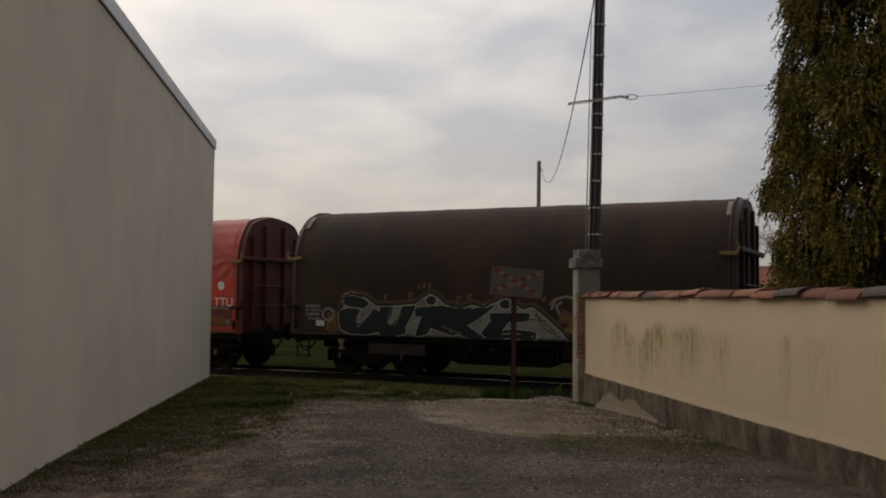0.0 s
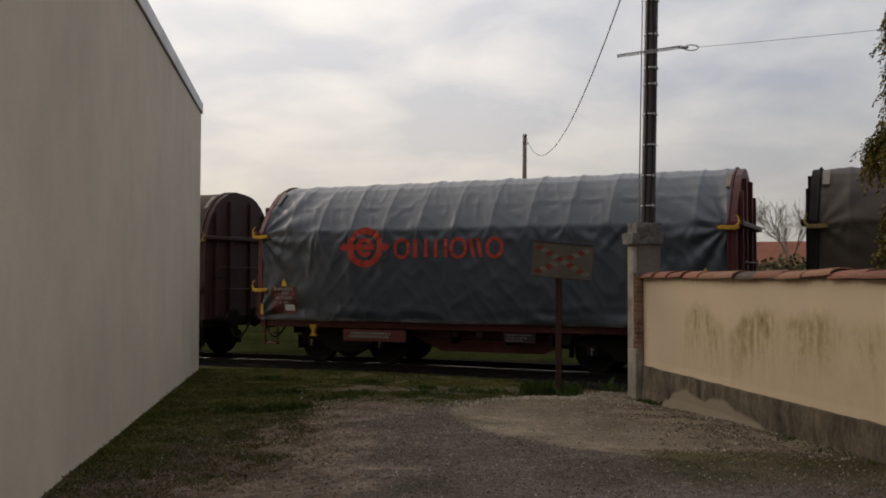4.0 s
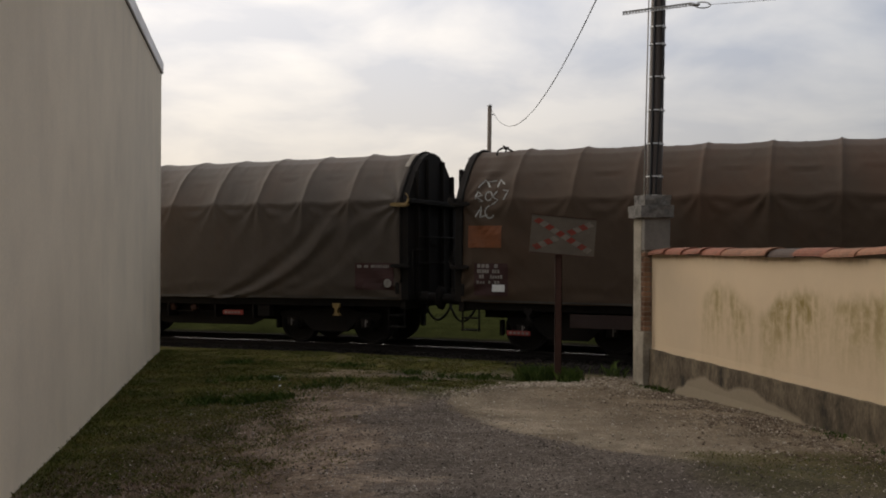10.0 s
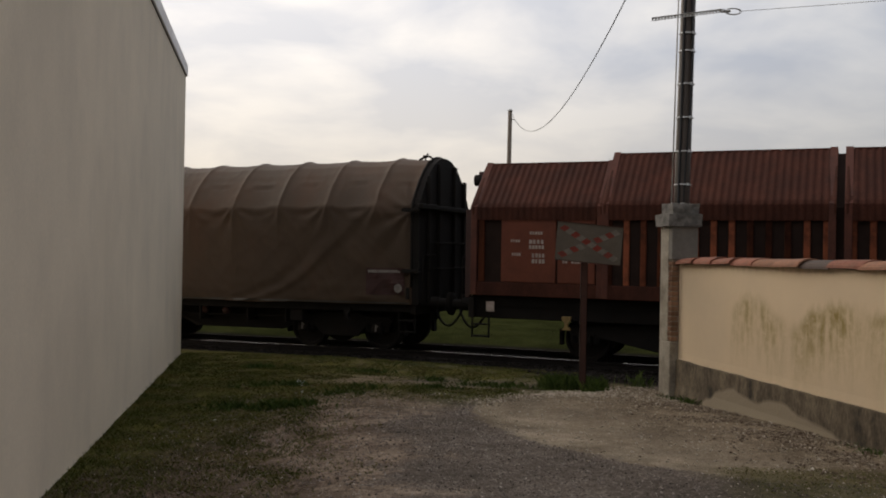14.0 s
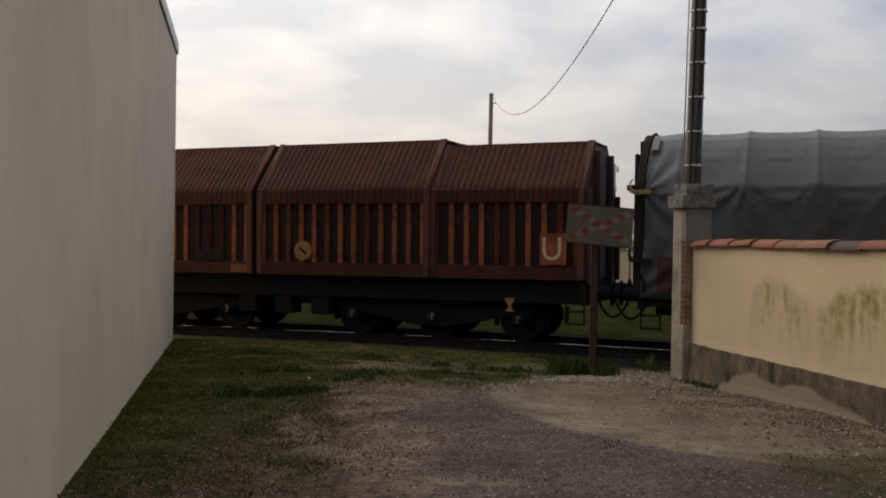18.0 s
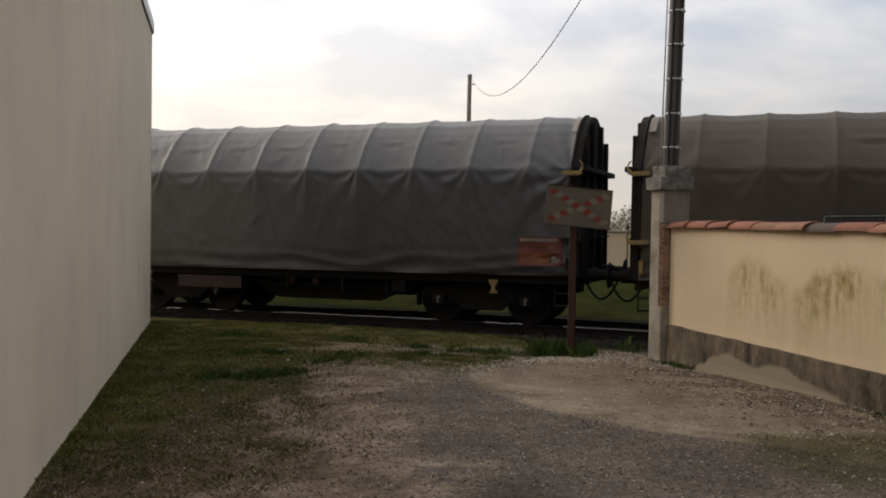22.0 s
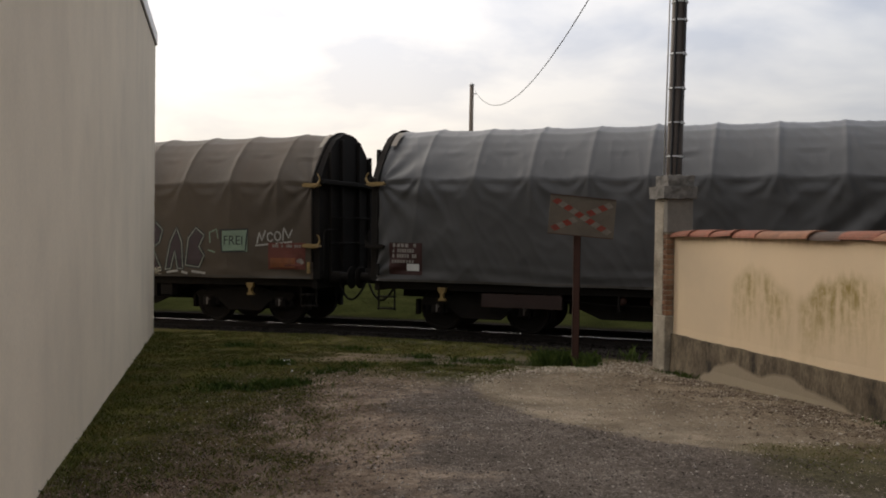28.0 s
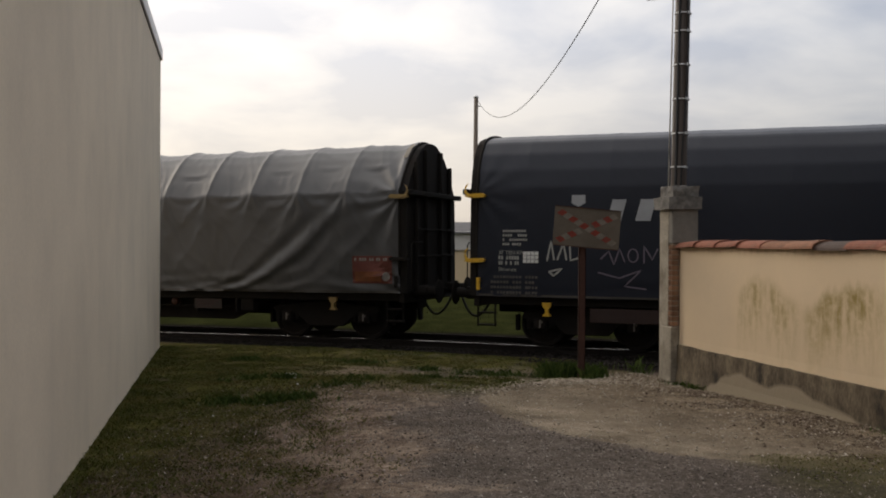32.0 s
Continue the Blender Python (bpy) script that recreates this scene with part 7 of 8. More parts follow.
def outline_letters():
    wg, sp = WAGONS["G"], SPECS["G"]
    z0, z1 = 1.16, 2.22
    shapes = [
        [(3.02, z0), (3.10, z1), (4.08, z1), (4.04, 1.98), (3.48, 1.98), (3.46, 1.82), (3.85, 1.82), (3.83, 1.62), (3.44, 1.60), (3.42, 1.42), (3.98, 1.42), (3.98, z0)],
        [(4.14, z0), (4.18, z1), (4.48, z1), (4.48, 1.85), (4.78, z1), (5.10, z1), (4.75, 1.72), (5.12, z0), (4.80, z0), (4.50, 1.55), (4.46, z0)],
        [(5.22, z0), (5.32, z1), (5.62, z1), (5.55, 1.45), (5.98, 1.45), (5.95, z0)],
        [(6.02, z0), (6.04, z1), (6.78, z1), (6.76, 2.0), (6.36, 2.0), (6.36, 1.82), (6.66, 1.82), (6.66, 1.62), (6.36, 1.62), (6.36, 1.42), (6.78, 1.42), (6.80, z0)],
        [(6.90, z0), (6.92, z1), (7.25, z1), (7.42, 2.05), (7.36, 1.78), (7.18, 1.68), (7.45, z0), (7.22, z0), (7.08, 1.55), (7.05, z0)],
        [(7.55, z0), (7.65, 1.75), (7.80, 2.05), (7.95, 1.75), (8.02, z0), (7.88, z0), (7.78, 1.55), (7.70, z0)],
        [(8.08, 1.25), (8.12, 1.85), (8.30, 2.10), (8.52, 1.95), (8.40, 1.70), (8.55, 1.50), (8.42, 1.25)],
    ]
    for s_ in shapes:
        s_ = [(u + 0.06 * (z - z0), z + 0.03 * math.sin(u * 5)) for u, z in s_]
        fill_shape("letter_fill", wg, sp, s_, "spray_plum", 0.007)
        painted("letter_halo", wg, sp, [s_], 0.075, "spray_black", 0.0095, True)
        painted("letter_outline", wg, sp, [s_], 0.024, "spray_pale", 0.013, True)
    painted("letter_outline", wg, sp, [[(2.30, 1.62), (2.62, 1.16), (2.95, 2.05)], [(2.45, 1.66), (2.70, 1.30)], [(6.98, 2.08), (7.2, 2.05), (7.2, 1.85), (7.0, 1.82)]], 0.028, "spray_mint", 0.012)
    # a round scrawl beside the letters
    painted("scrawl", wg, sp, [arc(1.48, 1.72, 0.28, 0.34, 20, 330), arc(1.36, 1.80, 0.07, 0.05, 0, 360), [(1.56, 1.82), (1.60, 1.62), (1.52, 1.60)], [(1.22, 1.45), (1.40, 1.12), (1.62, 1.20)]], 0.028, "spray_white", 0.012)
    for u0, u1, za, zb, word in ((2.18, 2.88, 1.74, 2.12, "ELSASS"), (9.02, 9.66, 1.56, 2.05, "FREI")):
        part("badge", sheet(sp, u0, u1, za, zb, 0.010), M["spray_mint"], wg, "pale green sprayed badge")
        painted("badge_outline", wg, sp, [[(u0, za), (u1 - 0.05, za + 0.02), (u1, zb), (u0 - 0.05, zb - 0.02)]], 0.035, "spray_black", 0.014, True)
        lettering(word, (u1 - u0) / len(word) * 1.75, u0 + 0.03, (za + zb) / 2 - 0.09, sp, 0.016, M["spray_black"], wg)
    for word, u, z in (("ÇA", 3.10, 1.22), ("SE", 3.58, 1.20), ("PA", 3.98, 1.16), ("SSE", 4.58, 1.14), ("PAS", 5.26, 1.10), ("TOUJOURS", 5.70, 1.06), ("COMME", 6.62, 1.05)):
        lettering(word, 0.23 if word != "TOUJOURS" else 0.19, u, z, sp, 0.020, M["spray_cream"], wg)
    painted("scrawl", wg, sp, [[(7.6, 1.10), (7.9, 1.14)], [(8.0, 1.12), (8.15, 1.08)], [(8.25, 1.13), (8.6, 1.09)]], 0.05, "spray_white", 0.018)
    painted("tag", wg, sp, [[(9.90, 1.74), (9.94, 1.98), (10.02, 1.80), (10.10, 2.02)], arc(10.22, 1.88, 0.07, 0.09, 30, 330), arc(10.40, 1.90, 0.07, 0.09, 30, 400), [(10.52, 1.80), (10.54, 2.08), (10.66, 1.86), (10.74, 2.04)], [(9.86, 1.70), (10.75, 1.78)]], 0.035, "spray_white", 0.012)
    painted("tag", wg, sp, [[(8.72, 1.75), (8.70, 1.98), (8.88, 2.05), (8.92, 1.85)], [(8.66, 1.60), (8.85, 1.55)]], 0.03, "spray_mint", 0.012)


M["board_red"] = surface("board_red", (0.24, 0.035, 0.028), 0.6, 0, 0.2, 4, 60, 0.05, (0.10, 0.03, 0.02), 0.4)


def emblems():
    wg, sp = WAGONS["B"], SPECS["B"]
    # ring with a bar through it
    painted("emblem_ring", wg, sp, [arc(2.82, 2.68, 0.39, 0.38, 0, 360, 40)], 0.15, "emblem_red", 0.012)
    painted("emblem_ring", wg, sp, [arc(2.82, 2.68, 0.18, 0.17, 20, 320, 30)], 0.10, "emblem_red", 0.012)
    painted("emblem_bar", wg, sp, [[(2.20, 2.68), (3.06, 2.68)], [(3.20, 2.68), (3.40, 2.68)]], 0.12, "emblem_red", 0.014)
    bm = bmesh.new()
    for a, b, c in ((2.15, 2.30, 2.68), (3.48, 3.32, 2.68)):
        v = [bm.verts.new((q, side_y(b, c, sp) - 0.016, z)) for q, z in ((a, c), (b, c + 0.11), (b, c - 0.11))]
        bm.faces.new(v)
    tagged(part("emblem_point", bm, M["emblem_red"], wg), kind="stuff")
    # the company word stands as plain rings and strokes
    z, h = 2.44, 0.40
    ring = lambda u: arc(u, z + h / 2, 0.17, h / 2, 0, 360, 24)
    for l, w_ in (([ring(3.76)], 0.075), ([[(4.10, z), (4.10, z + h)]], 0.10), ([[(4.36, z), (4.36, z + h)], [(4.60, z), (4.60, z + h)], [(4.84, z), (4.84, z + h)]], 0.075), ([ring(5.14)], 0.075), ([[(5.40, z + h), (5.50, z)], [(5.58, z + h), (5.68, z)]], 0.08), ([ring(5.98)], 0.075)):
        painted("word_block", wg, sp, l, w_, "emblem_red", 0.013)
    bm = bmesh.new()
    for k in range(2):
        u = (0.62, 10.36)[k]
        z = (1.86, 2.08)[k]
        v = [bm.verts.new((a, side_y(u, z, sp) - 0.014, b)) for a, b in ((u - 0.1, z - 0.07), (u + 0.1, z - 0.07), (u, z + 0.11))]
        bm.faces.new(v)
    tagged(part("warning_triangle", bm, M["yellow_paint"], wg, "yellow warning triangle"), kind="stuff")
    lettering("33 RIV", 0.09, 0.36, 1.70, sp, 0.020, M["white_paint"], wg)
    # navy wagon: three wedges and three plain slanted blocks
    wg, sp = WAGONS["I"], SPECS["I"]
    for a in (90, 210, 330):
        kite = [(2.02 + r * math.cos(radians(a + t)), 2.66 + r * math.sin(radians(a + t))) for r, t in ((0.07, 0), (0.19, -44), (0.32, -24), (0.32, 24), (0.19, 44))]
        fill_shape("emblem_wedge", wg, sp, kite, "emblem_grey", 0.012, 0.02)
    for u0, u1 in ((2.56, 2.92), (3.08, 3.46), (3.62, 4.00)):
        fill_shape("word_block", wg, sp, [(u0, 2.46), (u1 - 0.10, 2.46), (u1, 2.84), (u0 + 0.10, 2.84)], "emblem_grey", 0.013)
    part("flap", sheet(sp, 0.35, 1.32, 1.02, 2.80, 0.008), C["navy"], wg)
    for i, (n, u1) in enumerate(((9, 1.02), (10, 1.04), (11, 1.04), (8, 0.92))):
        bm = bmesh.new()
        bars(bm, sp, 0.54, u1, 2.25 - 0.085 * i, 0.045, n, 0.016, i)
        tagged(part("writing", bm, M["spray_white"], wg), kind="stuff")
    lettering("37 TEN-RIV", 0.105, 0.46, 1.82, sp, 0.018, M["spray_white"], wg)
    for z, n in ((1.72, 8), (1.62, 9)):
        bm = bmesh.new()
        bars(bm, sp, 0.46, 0.88, z, 0.07, n, 0.018, n)
        tagged(part("writing", bm, M["spray_white"], wg), kind="stuff")
    lettering("Shimmns", 0.10, 0.46, 1.50, sp, 0.018, M["spray_white"], wg)
    for i in range(3):
        for j in range(4):
            part("grid_card", sheet(sp, 0.95 + j * 0.078, 0.95 + j * 0.078 + 0.07, 1.66 + i * 0.075, 1.66 + i * 0.075 + 0.067, 0.018, 1, 1), M["white_paint"], wg)
    for i in range(4):
        bm = bmesh.new()
        bars(bm, sp, 0.30, 1.25, 1.06 + i * 0.10, 0.05, 15, 0.016, 40 + i)
        tagged(part("writing", bm, M["faint_paint"], wg), kind="stuff")
    painted("tag", wg, sp, [[(1.42, 1.70), (1.50, 2.08), (1.56, 1.72)], [(1.62, 1.72), (1.74, 2.04), (1.80, 1.72)], [(1.86, 2.04), (1.88, 1.72), (2.02, 1.76)], [(1.46, 1.50), (1.72, 1.56), (1.55, 1.42), (1.46, 1.50)]], 0.035, "spray_white", 0.012)
    painted("tag", wg, sp, [[(2.45, 1.75), (2.6, 1.9), (2.7, 1.65), (2.8, 1.95), (2.9, 1.7)], arc(3.05, 1.82, 0.09, 0.12, 0, 360), [(3.25, 1.68), (3.25, 2.0), (3.4, 1.75), (3.5, 1.95)], [(2.4, 1.5), (2.8, 1.4), (3.2, 1.55), (2.9, 1.25), (3.3, 1.2)]], 0.028, "spray_plum_pale", 0.012)
    # red wagon
    wg, sp = WAGONS["R"], SPECS["R"]
    part("placard", sheet(sp, SPECS["R"]["len"] - 0.85, SPECS["R"]["len"] - 0.06, 1.24, 2.50, 0.010), M["emblem_red"], wg, "bright red data placard")
    lettering("TTU", 0.34, SPECS["R"]["len"] - 0.78, 1.74, sp, 0.018, M["white_paint"], wg)
    painted("round_mark", wg, sp, [arc(SPECS["R"]["len"] - 0.55, 2.30, 0.07, 0.07, 0, 360)], 0.10, "white_paint", 0.018)
    # brown wagon: orange placard and a scribble
    wg, sp = WAGONS["D"], SPECS["D"]
    part("placard", sheet(sp, 0.16, 0.86, 2.09, 2.53, 0.014), M["panel_orange"], wg, "orange-brown placard")
    painted("scrawl", wg, sp, [[(0.30, 3.30), (0.42, 3.46), (0.55, 3.30), (0.48, 3.42), (0.66, 3.44)], [(0.72, 3.30), (0.74, 3.46), (0.86, 3.36)], [(0.28, 3.02), (0.30, 3.22), (0.42, 3.14), (0.30, 3.10), (0.44, 3.02), (0.28, 3.02)], arc(0.56, 3.12, 0.07, 0.09, 0, 330), [(0.72, 3.22), (0.64, 3.10), (0.76, 3.04), (0.64, 2.94)], [(0.30, 2.70), (0.42, 2.92), (0.40, 2.70), (0.55, 2.74)], arc(0.60, 2.80, 0.10, 0.12, 90, 330), [(0.84, 3.24), (0.96, 3.22), (0.88, 3.04)]], 0.028, "spray_white", 0.012)
    part("lamp_board", boxes((0.98, 1.46, -1.445, -1.425, 0.37, 0.46)), M["board_red"], wg, "small red board with pale marks")
    # small red boards hung under the sills
    for key, u0, z0 in (("C", 6.50, 0.62), ("D", 0.98, 0.37)):
        bm = bmesh.new()
        for i in range(5):
            box(bm, u0 + 0.05 + i * 0.085, u0 + 0.105 + i * 0.085, -1.452, -1.4465, z0 + 0.025, z0 + 0.07)
        tagged(part("writing", bm, M["dim_paint"], WAGONS[key]), kind="stuff")
    part("lamp_board", boxes((6.50, 7.02, -1.445, -1.425, 0.62, 0.72)), M["board_red"], WAGONS["C"], "small red board with pale marks")


M["spray_plum_pale"] = surface("spray_plum_pale", (0.13, 0.11, 0.14), 0.6, 0, 0.2, 5, 60, 0.02)
graffiti_letters()
outline_letters()
emblems()


# ---- trees, hedges and houses ----
def leaf_material(name, dark, light, patch, scale):
    m = bpy.data.materials.new(name)
    m.use_nodes = True
    nt = m.node_tree
    bs = nt.nodes["Principled BSDF"]
    N = nt.nodes.new
    co = N("ShaderNodeTexCoord")
    t = N("ShaderNodeTexNoise"); t.inputs["Scale"].default_value = scale; t.inputs["Detail"].default_value = 4; t.inputs["Roughness"].default_value = 0.65
    link(nt, co.outputs["Object"], t.inputs["Vector"])
    g = N("ShaderNodeNewGeometry")
    a = N("ShaderNodeMath"); a.operation = "MULTIPLY_ADD"; a.inputs[1].default_value = 0.35
    link(nt, g.outputs["Random Per Island"], a.inputs[0]); link(nt, t.outputs["Fac"], a.inputs[2])
    r = N("ShaderNodeValToRGB")
    r.color_ramp.elements[0].position, r.color_ramp.elements[0].color = 0.50, (*dark, 1)
    r.color_ramp.elements[1].position, r.color_ramp.elements[1].color = 0.95, (*patch, 1)
    e = r.color_ramp.elements.new(0.70)
    e.color = (*light, 1)
    link(nt, a.outputs[0], r.inputs[0])
    link(nt, r.outputs[0], bs.inputs["Base Color"])
    bs.inputs["Roughness"].default_value = 0.7
    bs.inputs["Specular IOR Level"].default_value = 0.08
    return m


def quads_object(name, quads, mat, parent):
    """Many small leaves as one mesh: quads is an array n x 4 x 3."""
    q = np.asarray(quads, dtype=np.float32).reshape(-1, 3)
    n = len(q) // 4
    me = bpy.data.meshes.new(name)
    me.vertices.add(len(q)); me.vertices.foreach_set("co", q.ravel())
    me.loops.add(len(q)); me.loops.foreach_set("vertex_index", np.arange(len(q), dtype=np.int32))
    me.polygons.add(n); me.polygons.foreach_set("loop_start", np.arange(0, len(q), 4, dtype=np.int32))
    me.update(calc_edges=True)
    me.materials.append(mat)
    ob = new(name, me)
    ob.parent = parent
    return ob


def conifer(x, y, height):
    """A broad cypress with drooping golden sprays, behind the garden wall."""
    rng = np.random.RandomState(5)
    t = tagged(new("cypress_tree", None), "tall dense cypress with drooping dark green and golden sprays", "tree")
    t.matrix_basis = Matrix.Translation((x, y, 0))
    bark = surface("bark", (0.07, 0.05, 0.038), 0.9, 0, 0.3, 4, 30, 0.5, stretch=(4, 4, 0.6))
    bm = bmesh.new()
    tube(bm, [(0, 0, -0.3), (0.03, 0, 2), (0, 0.04, 5), (0, 0, height - 0.5)], 0.24, 12, taper=0.03)
    part("trunk", bm, bark, t, smooth=True)

    def radius(z):
        if z < 3.2:
            return 1.58 + 0.10 * (z - 0.6) / 2.6
        return 1.72 * max(0.04, 1 - ((z - 3.2) / (height - 3.1)) ** 2.3)
    limbs = bmesh.new()
    outer, inner = [], []

    def sprig(store, p, d, length, droop, wide):
        m = int(9 + length * 38)
        for j in range(m):
            f = (j + rng.rand()) / m
            q = p + d * length * f + np.array([0, 0, -droop * f * f])
            w = np.cross(d, rng.normal(0, 1, 3)); w /= np.linalg.norm(w) + 1e-6
            e = d * 0.55 + w * rng.uniform(-1.1, 1.1) + np.array([0, 0, -0.15]); e /= np.linalg.norm(e)
            n_ = np.cross(e, w + rng.normal(0, 0.3, 3)); n_ /= np.linalg.norm(n_) + 1e-6
            l, b = rng.uniform(0.040, 0.075), rng.uniform(0.008, 0.015) * wide
            store.append((q - n_ * b * 0.5, q + e * l * 0.55 - n_ * b, q + e * l, q + e * l * 0.55 + n_ * b))

    # hanging boughs: each a fan of drooping sprays on the outside, with dark hollows between
    for i in range(480):
        z = 0.8 + (height - 1.1) * (i + rng.rand()) / 480
        a = rng.rand() * 2 * math.pi
        lump = 0.90 + 0.26 * noise.noise(Vector((math.cos(a) * 1.4, math.sin(a) * 1.4, z * 0.8)))
        R = radius(z) * lump * rng.uniform(0.84, 1.0)
        c, s_ = math.cos(a), math.sin(a)
        tube(limbs, [(0.05 * c, 0.05 * s_, z - 0.1), (R * 0.5 * c, R * 0.5 * s_, z + 0.22), (R * 0.85 * c, R * 0.85 * s_, z + 0.10)], 0.025, 4, taper=0.006)
        cw, ch = rng.uniform(0.14, 0.30), rng.uniform(0.35, 0.75)
        for k in range(int(26 + 70 * cw)):
            side = np.array([-s_, c, 0.0]) * np.clip(rng.normal(0, 0.75), -1.3, 1.3) * cw + np.array([c, s_, 0.0]) * min(0.8, abs(rng.normal(0, 0.6))) * cw
            p = np.array([R * c, R * s_, z + 0.05]) + side + np.array([0, 0, rng.normal(0, 0.05) - rng.rand() * ch * 0.7])
            d = np.array([c, s_, 0.0]) * rng.uniform(0.05, 0.40) + side * 0.8 + np.array([rng.normal(0, 0.2), rng.normal(0, 0.2), -rng.uniform(0.5, 1.0)])
            d /= np.linalg.norm(d)
            sprig(outer, p, d, rng.uniform(0.14, 0.34), 0.08, 1.0)
    # the dense inside, its leaves coloured near-black for the shade within the crown
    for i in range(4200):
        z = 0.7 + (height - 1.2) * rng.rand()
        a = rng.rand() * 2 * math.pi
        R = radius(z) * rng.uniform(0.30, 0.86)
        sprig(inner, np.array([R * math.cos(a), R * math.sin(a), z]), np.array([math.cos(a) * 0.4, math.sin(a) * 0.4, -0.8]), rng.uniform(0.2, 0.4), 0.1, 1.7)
    part("limbs", limbs, bark, t)
    quads_object("crown", outer, leaf_material("cypress_leaf", (0.060, 0.058, 0.017), (0.150, 0.122, 0.030), (0.34, 0.23, 0.045), 2.2), t)["label"] = "dense drooping sprays with golden tips"
    quads_object("inner_crown", inner, leaf_material("cypress_inner_shade", (0.014, 0.016, 0.008), (0.028, 0.030, 0.012), (0.05, 0.045, 0.016), 2.0), t)["label"] = "inner foliage coloured dark for the shade inside the crown"


conifer(7.2, 10.65, 10.2)


def bare_tree(seed, x, y, height):
    rng = random.Random(seed)
    t = tagged(new("bare_tree", None), "leafless winter tree with a fine rounded crown", "tree", "bare trees beyond the track")
    t.matrix_basis = Matrix.Translation((x, y, -0.25))
    trunk, crown = bmesh.new(), bmesh.new()

    def grow(p, d, l, r, depth):
        q = p + d * l * 0.5 + Vector((rng.uniform(-1, 1), rng.uniform(-1, 1), 0)) * l * 0.05
        e = p + d * l
        tube(trunk if depth == 0 else crown, [p, q, e], r, 5 if depth < 2 else 3, False, r * 0.62)
        if depth == 5:
            return
        for i in range(4 if 0 < depth < 4 else 3):
            w = Vector((rng.gauss(0, 1), rng.gauss(0, 1), rng.gauss(0.15, 0.7))).normalized()
            nd = (d * 0.85 + w * (0.66 if depth else 0.6) + Vector((0, 0, 0.10))).normalized()
            grow(p.lerp(e, rng.uniform(0.4, 1.0)), nd, l * rng.uniform(0.60, 0.80), max(0.009, r * 0.55), depth + 1)
    grow(Vector((0, 0, 0)), Vector((0, 0, 1)), height * 0.27, 0.085 * height / 9, 0)
    bark = M.setdefault("grey_bark", surface("grey_bark", (0.22, 0.19, 0.155), 0.9, 0, 0.25, 2, 20, 0.2))
    part("trunk", trunk, bark, t)
    part("crown", crown, bark, t, "fine bare twigs")
    return t


def bush(seed, x, y, w, h, mat, label, group):
    rng = np.random.RandomState(seed)
    t = tagged(new("bush", None), label, "bush", group)
    t.matrix_basis = Matrix.Translation((x, y, -0.22))
    quads = []
    sz = max(0.06, w * 0.035)
    for i in range(2600):
        v = rng.normal(0, 1, 3); v /= np.linalg.norm(v)
        lump = 0.78 + 0.34 * noise.noise(Vector((v[0] * 2.2 + seed, v[1] * 2.2, v[2] * 2.2)))
        r = lump * rng.uniform(0.55, 1.05)
        p = np.array([v[0] * w * 0.5 * r, v[1] * w * 0.5 * r, h * 0.5 + v[2] * h * 0.52 * r])
        if p[2] < 0:
            continue
        e = rng.normal(0, 1, 3); e /= np.linalg.norm(e)
        f = np.cross(e, rng.normal(0, 1, 3)); f /= np.linalg.norm(f)
        l, b = sz * rng.uniform(0.7, 1.5), sz * rng.uniform(0.3, 0.6)
        quads.append((p - f * b * 0.4, p + e * l * 0.5 - f * b, p + e * l, p + e * l * 0.5 + f * b))
    quads_object("foliage", quads, mat, t)
    bm = bmesh.new()
    for i in range(7):
        a = rng.rand() * 6.28
        tube(bm, [(0.1 * math.cos(a), 0.1 * math.sin(a), -0.1), (w * 0.2 * math.cos(a), w * 0.2 * math.sin(a), h * 0.4), (w * 0.36 * math.cos(a), w * 0.36 * math.sin(a), h * 0.72)], 0.04, 5, taper=0.012)
    part("stems", bm, M["grey_bark"], t)
    return t


def at_bearing(deg, dist):
    return -0.5 + dist * math.sin(radians(deg)), 0.4 + dist * math.cos(radians(deg))


for i, (b, d, h) in enumerate(((19.0, 66, 11.6), (21.1, 72, 12.2), (23.0, 68, 11.4), (24.9, 74, 11.6), (26.8, 70, 10.2), (28.5, 76, 9.0), (15.6, 88, 8.5), (32.0, 80, 9.5))):
    bare_tree(20 + i, *at_bearing(b, d), h)
M["hedge_leaf"] = leaf_material("hedge_leaf", (0.075, 0.066, 0.034), (0.135, 0.117, 0.056), (0.22, 0.19, 0.09), 0.6)
M["green_leaf"] = leaf_material("green_leaf", (0.12, 0.12, 0.045), (0.22, 0.215, 0.085), (0.34, 0.32, 0.13), 0.8)
M["blossom"] = leaf_material("blossom", (0.16, 0.15, 0.10), (0.42, 0.40, 0.34), (0.72, 0.69, 0.62), 1.2)
for i, (b, d, w, h) in enumerate(((17.2, 62, 6.5, 3.4), (19.2, 60, 7.0, 3.6), (21.3, 61, 7.0, 3.5), (23.4, 60, 6.5, 3.2), (25.6, 62, 7.0, 3.3), (28.0, 60, 7.5, 3.6), (30.5, 62, 7.0, 3.4))):
    bush(40 + i, *at_bearing(b, d), w, h, M["hedge_leaf"], "brown leafless hedge at the field's edge", "field hedge")
for i, (b, d, w, h) in enumerate(((9.0, 58, 5.0, 4.0), (14.2, 50, 4.5, 2.6), (20.8, 48, 3.2, 2.3), (24.6, 46, 3.0, 2.2), (25.4, 58, 5.0, 5.4), (22.6, 60, 3.6, 4.4), (6.2, 66, 5.0, 3.4))):
    bush(60 + i, *at_bearing(b, d), w, h, M["green_leaf"], "yellow-green bush in early leaf", "bushes beyond the track")
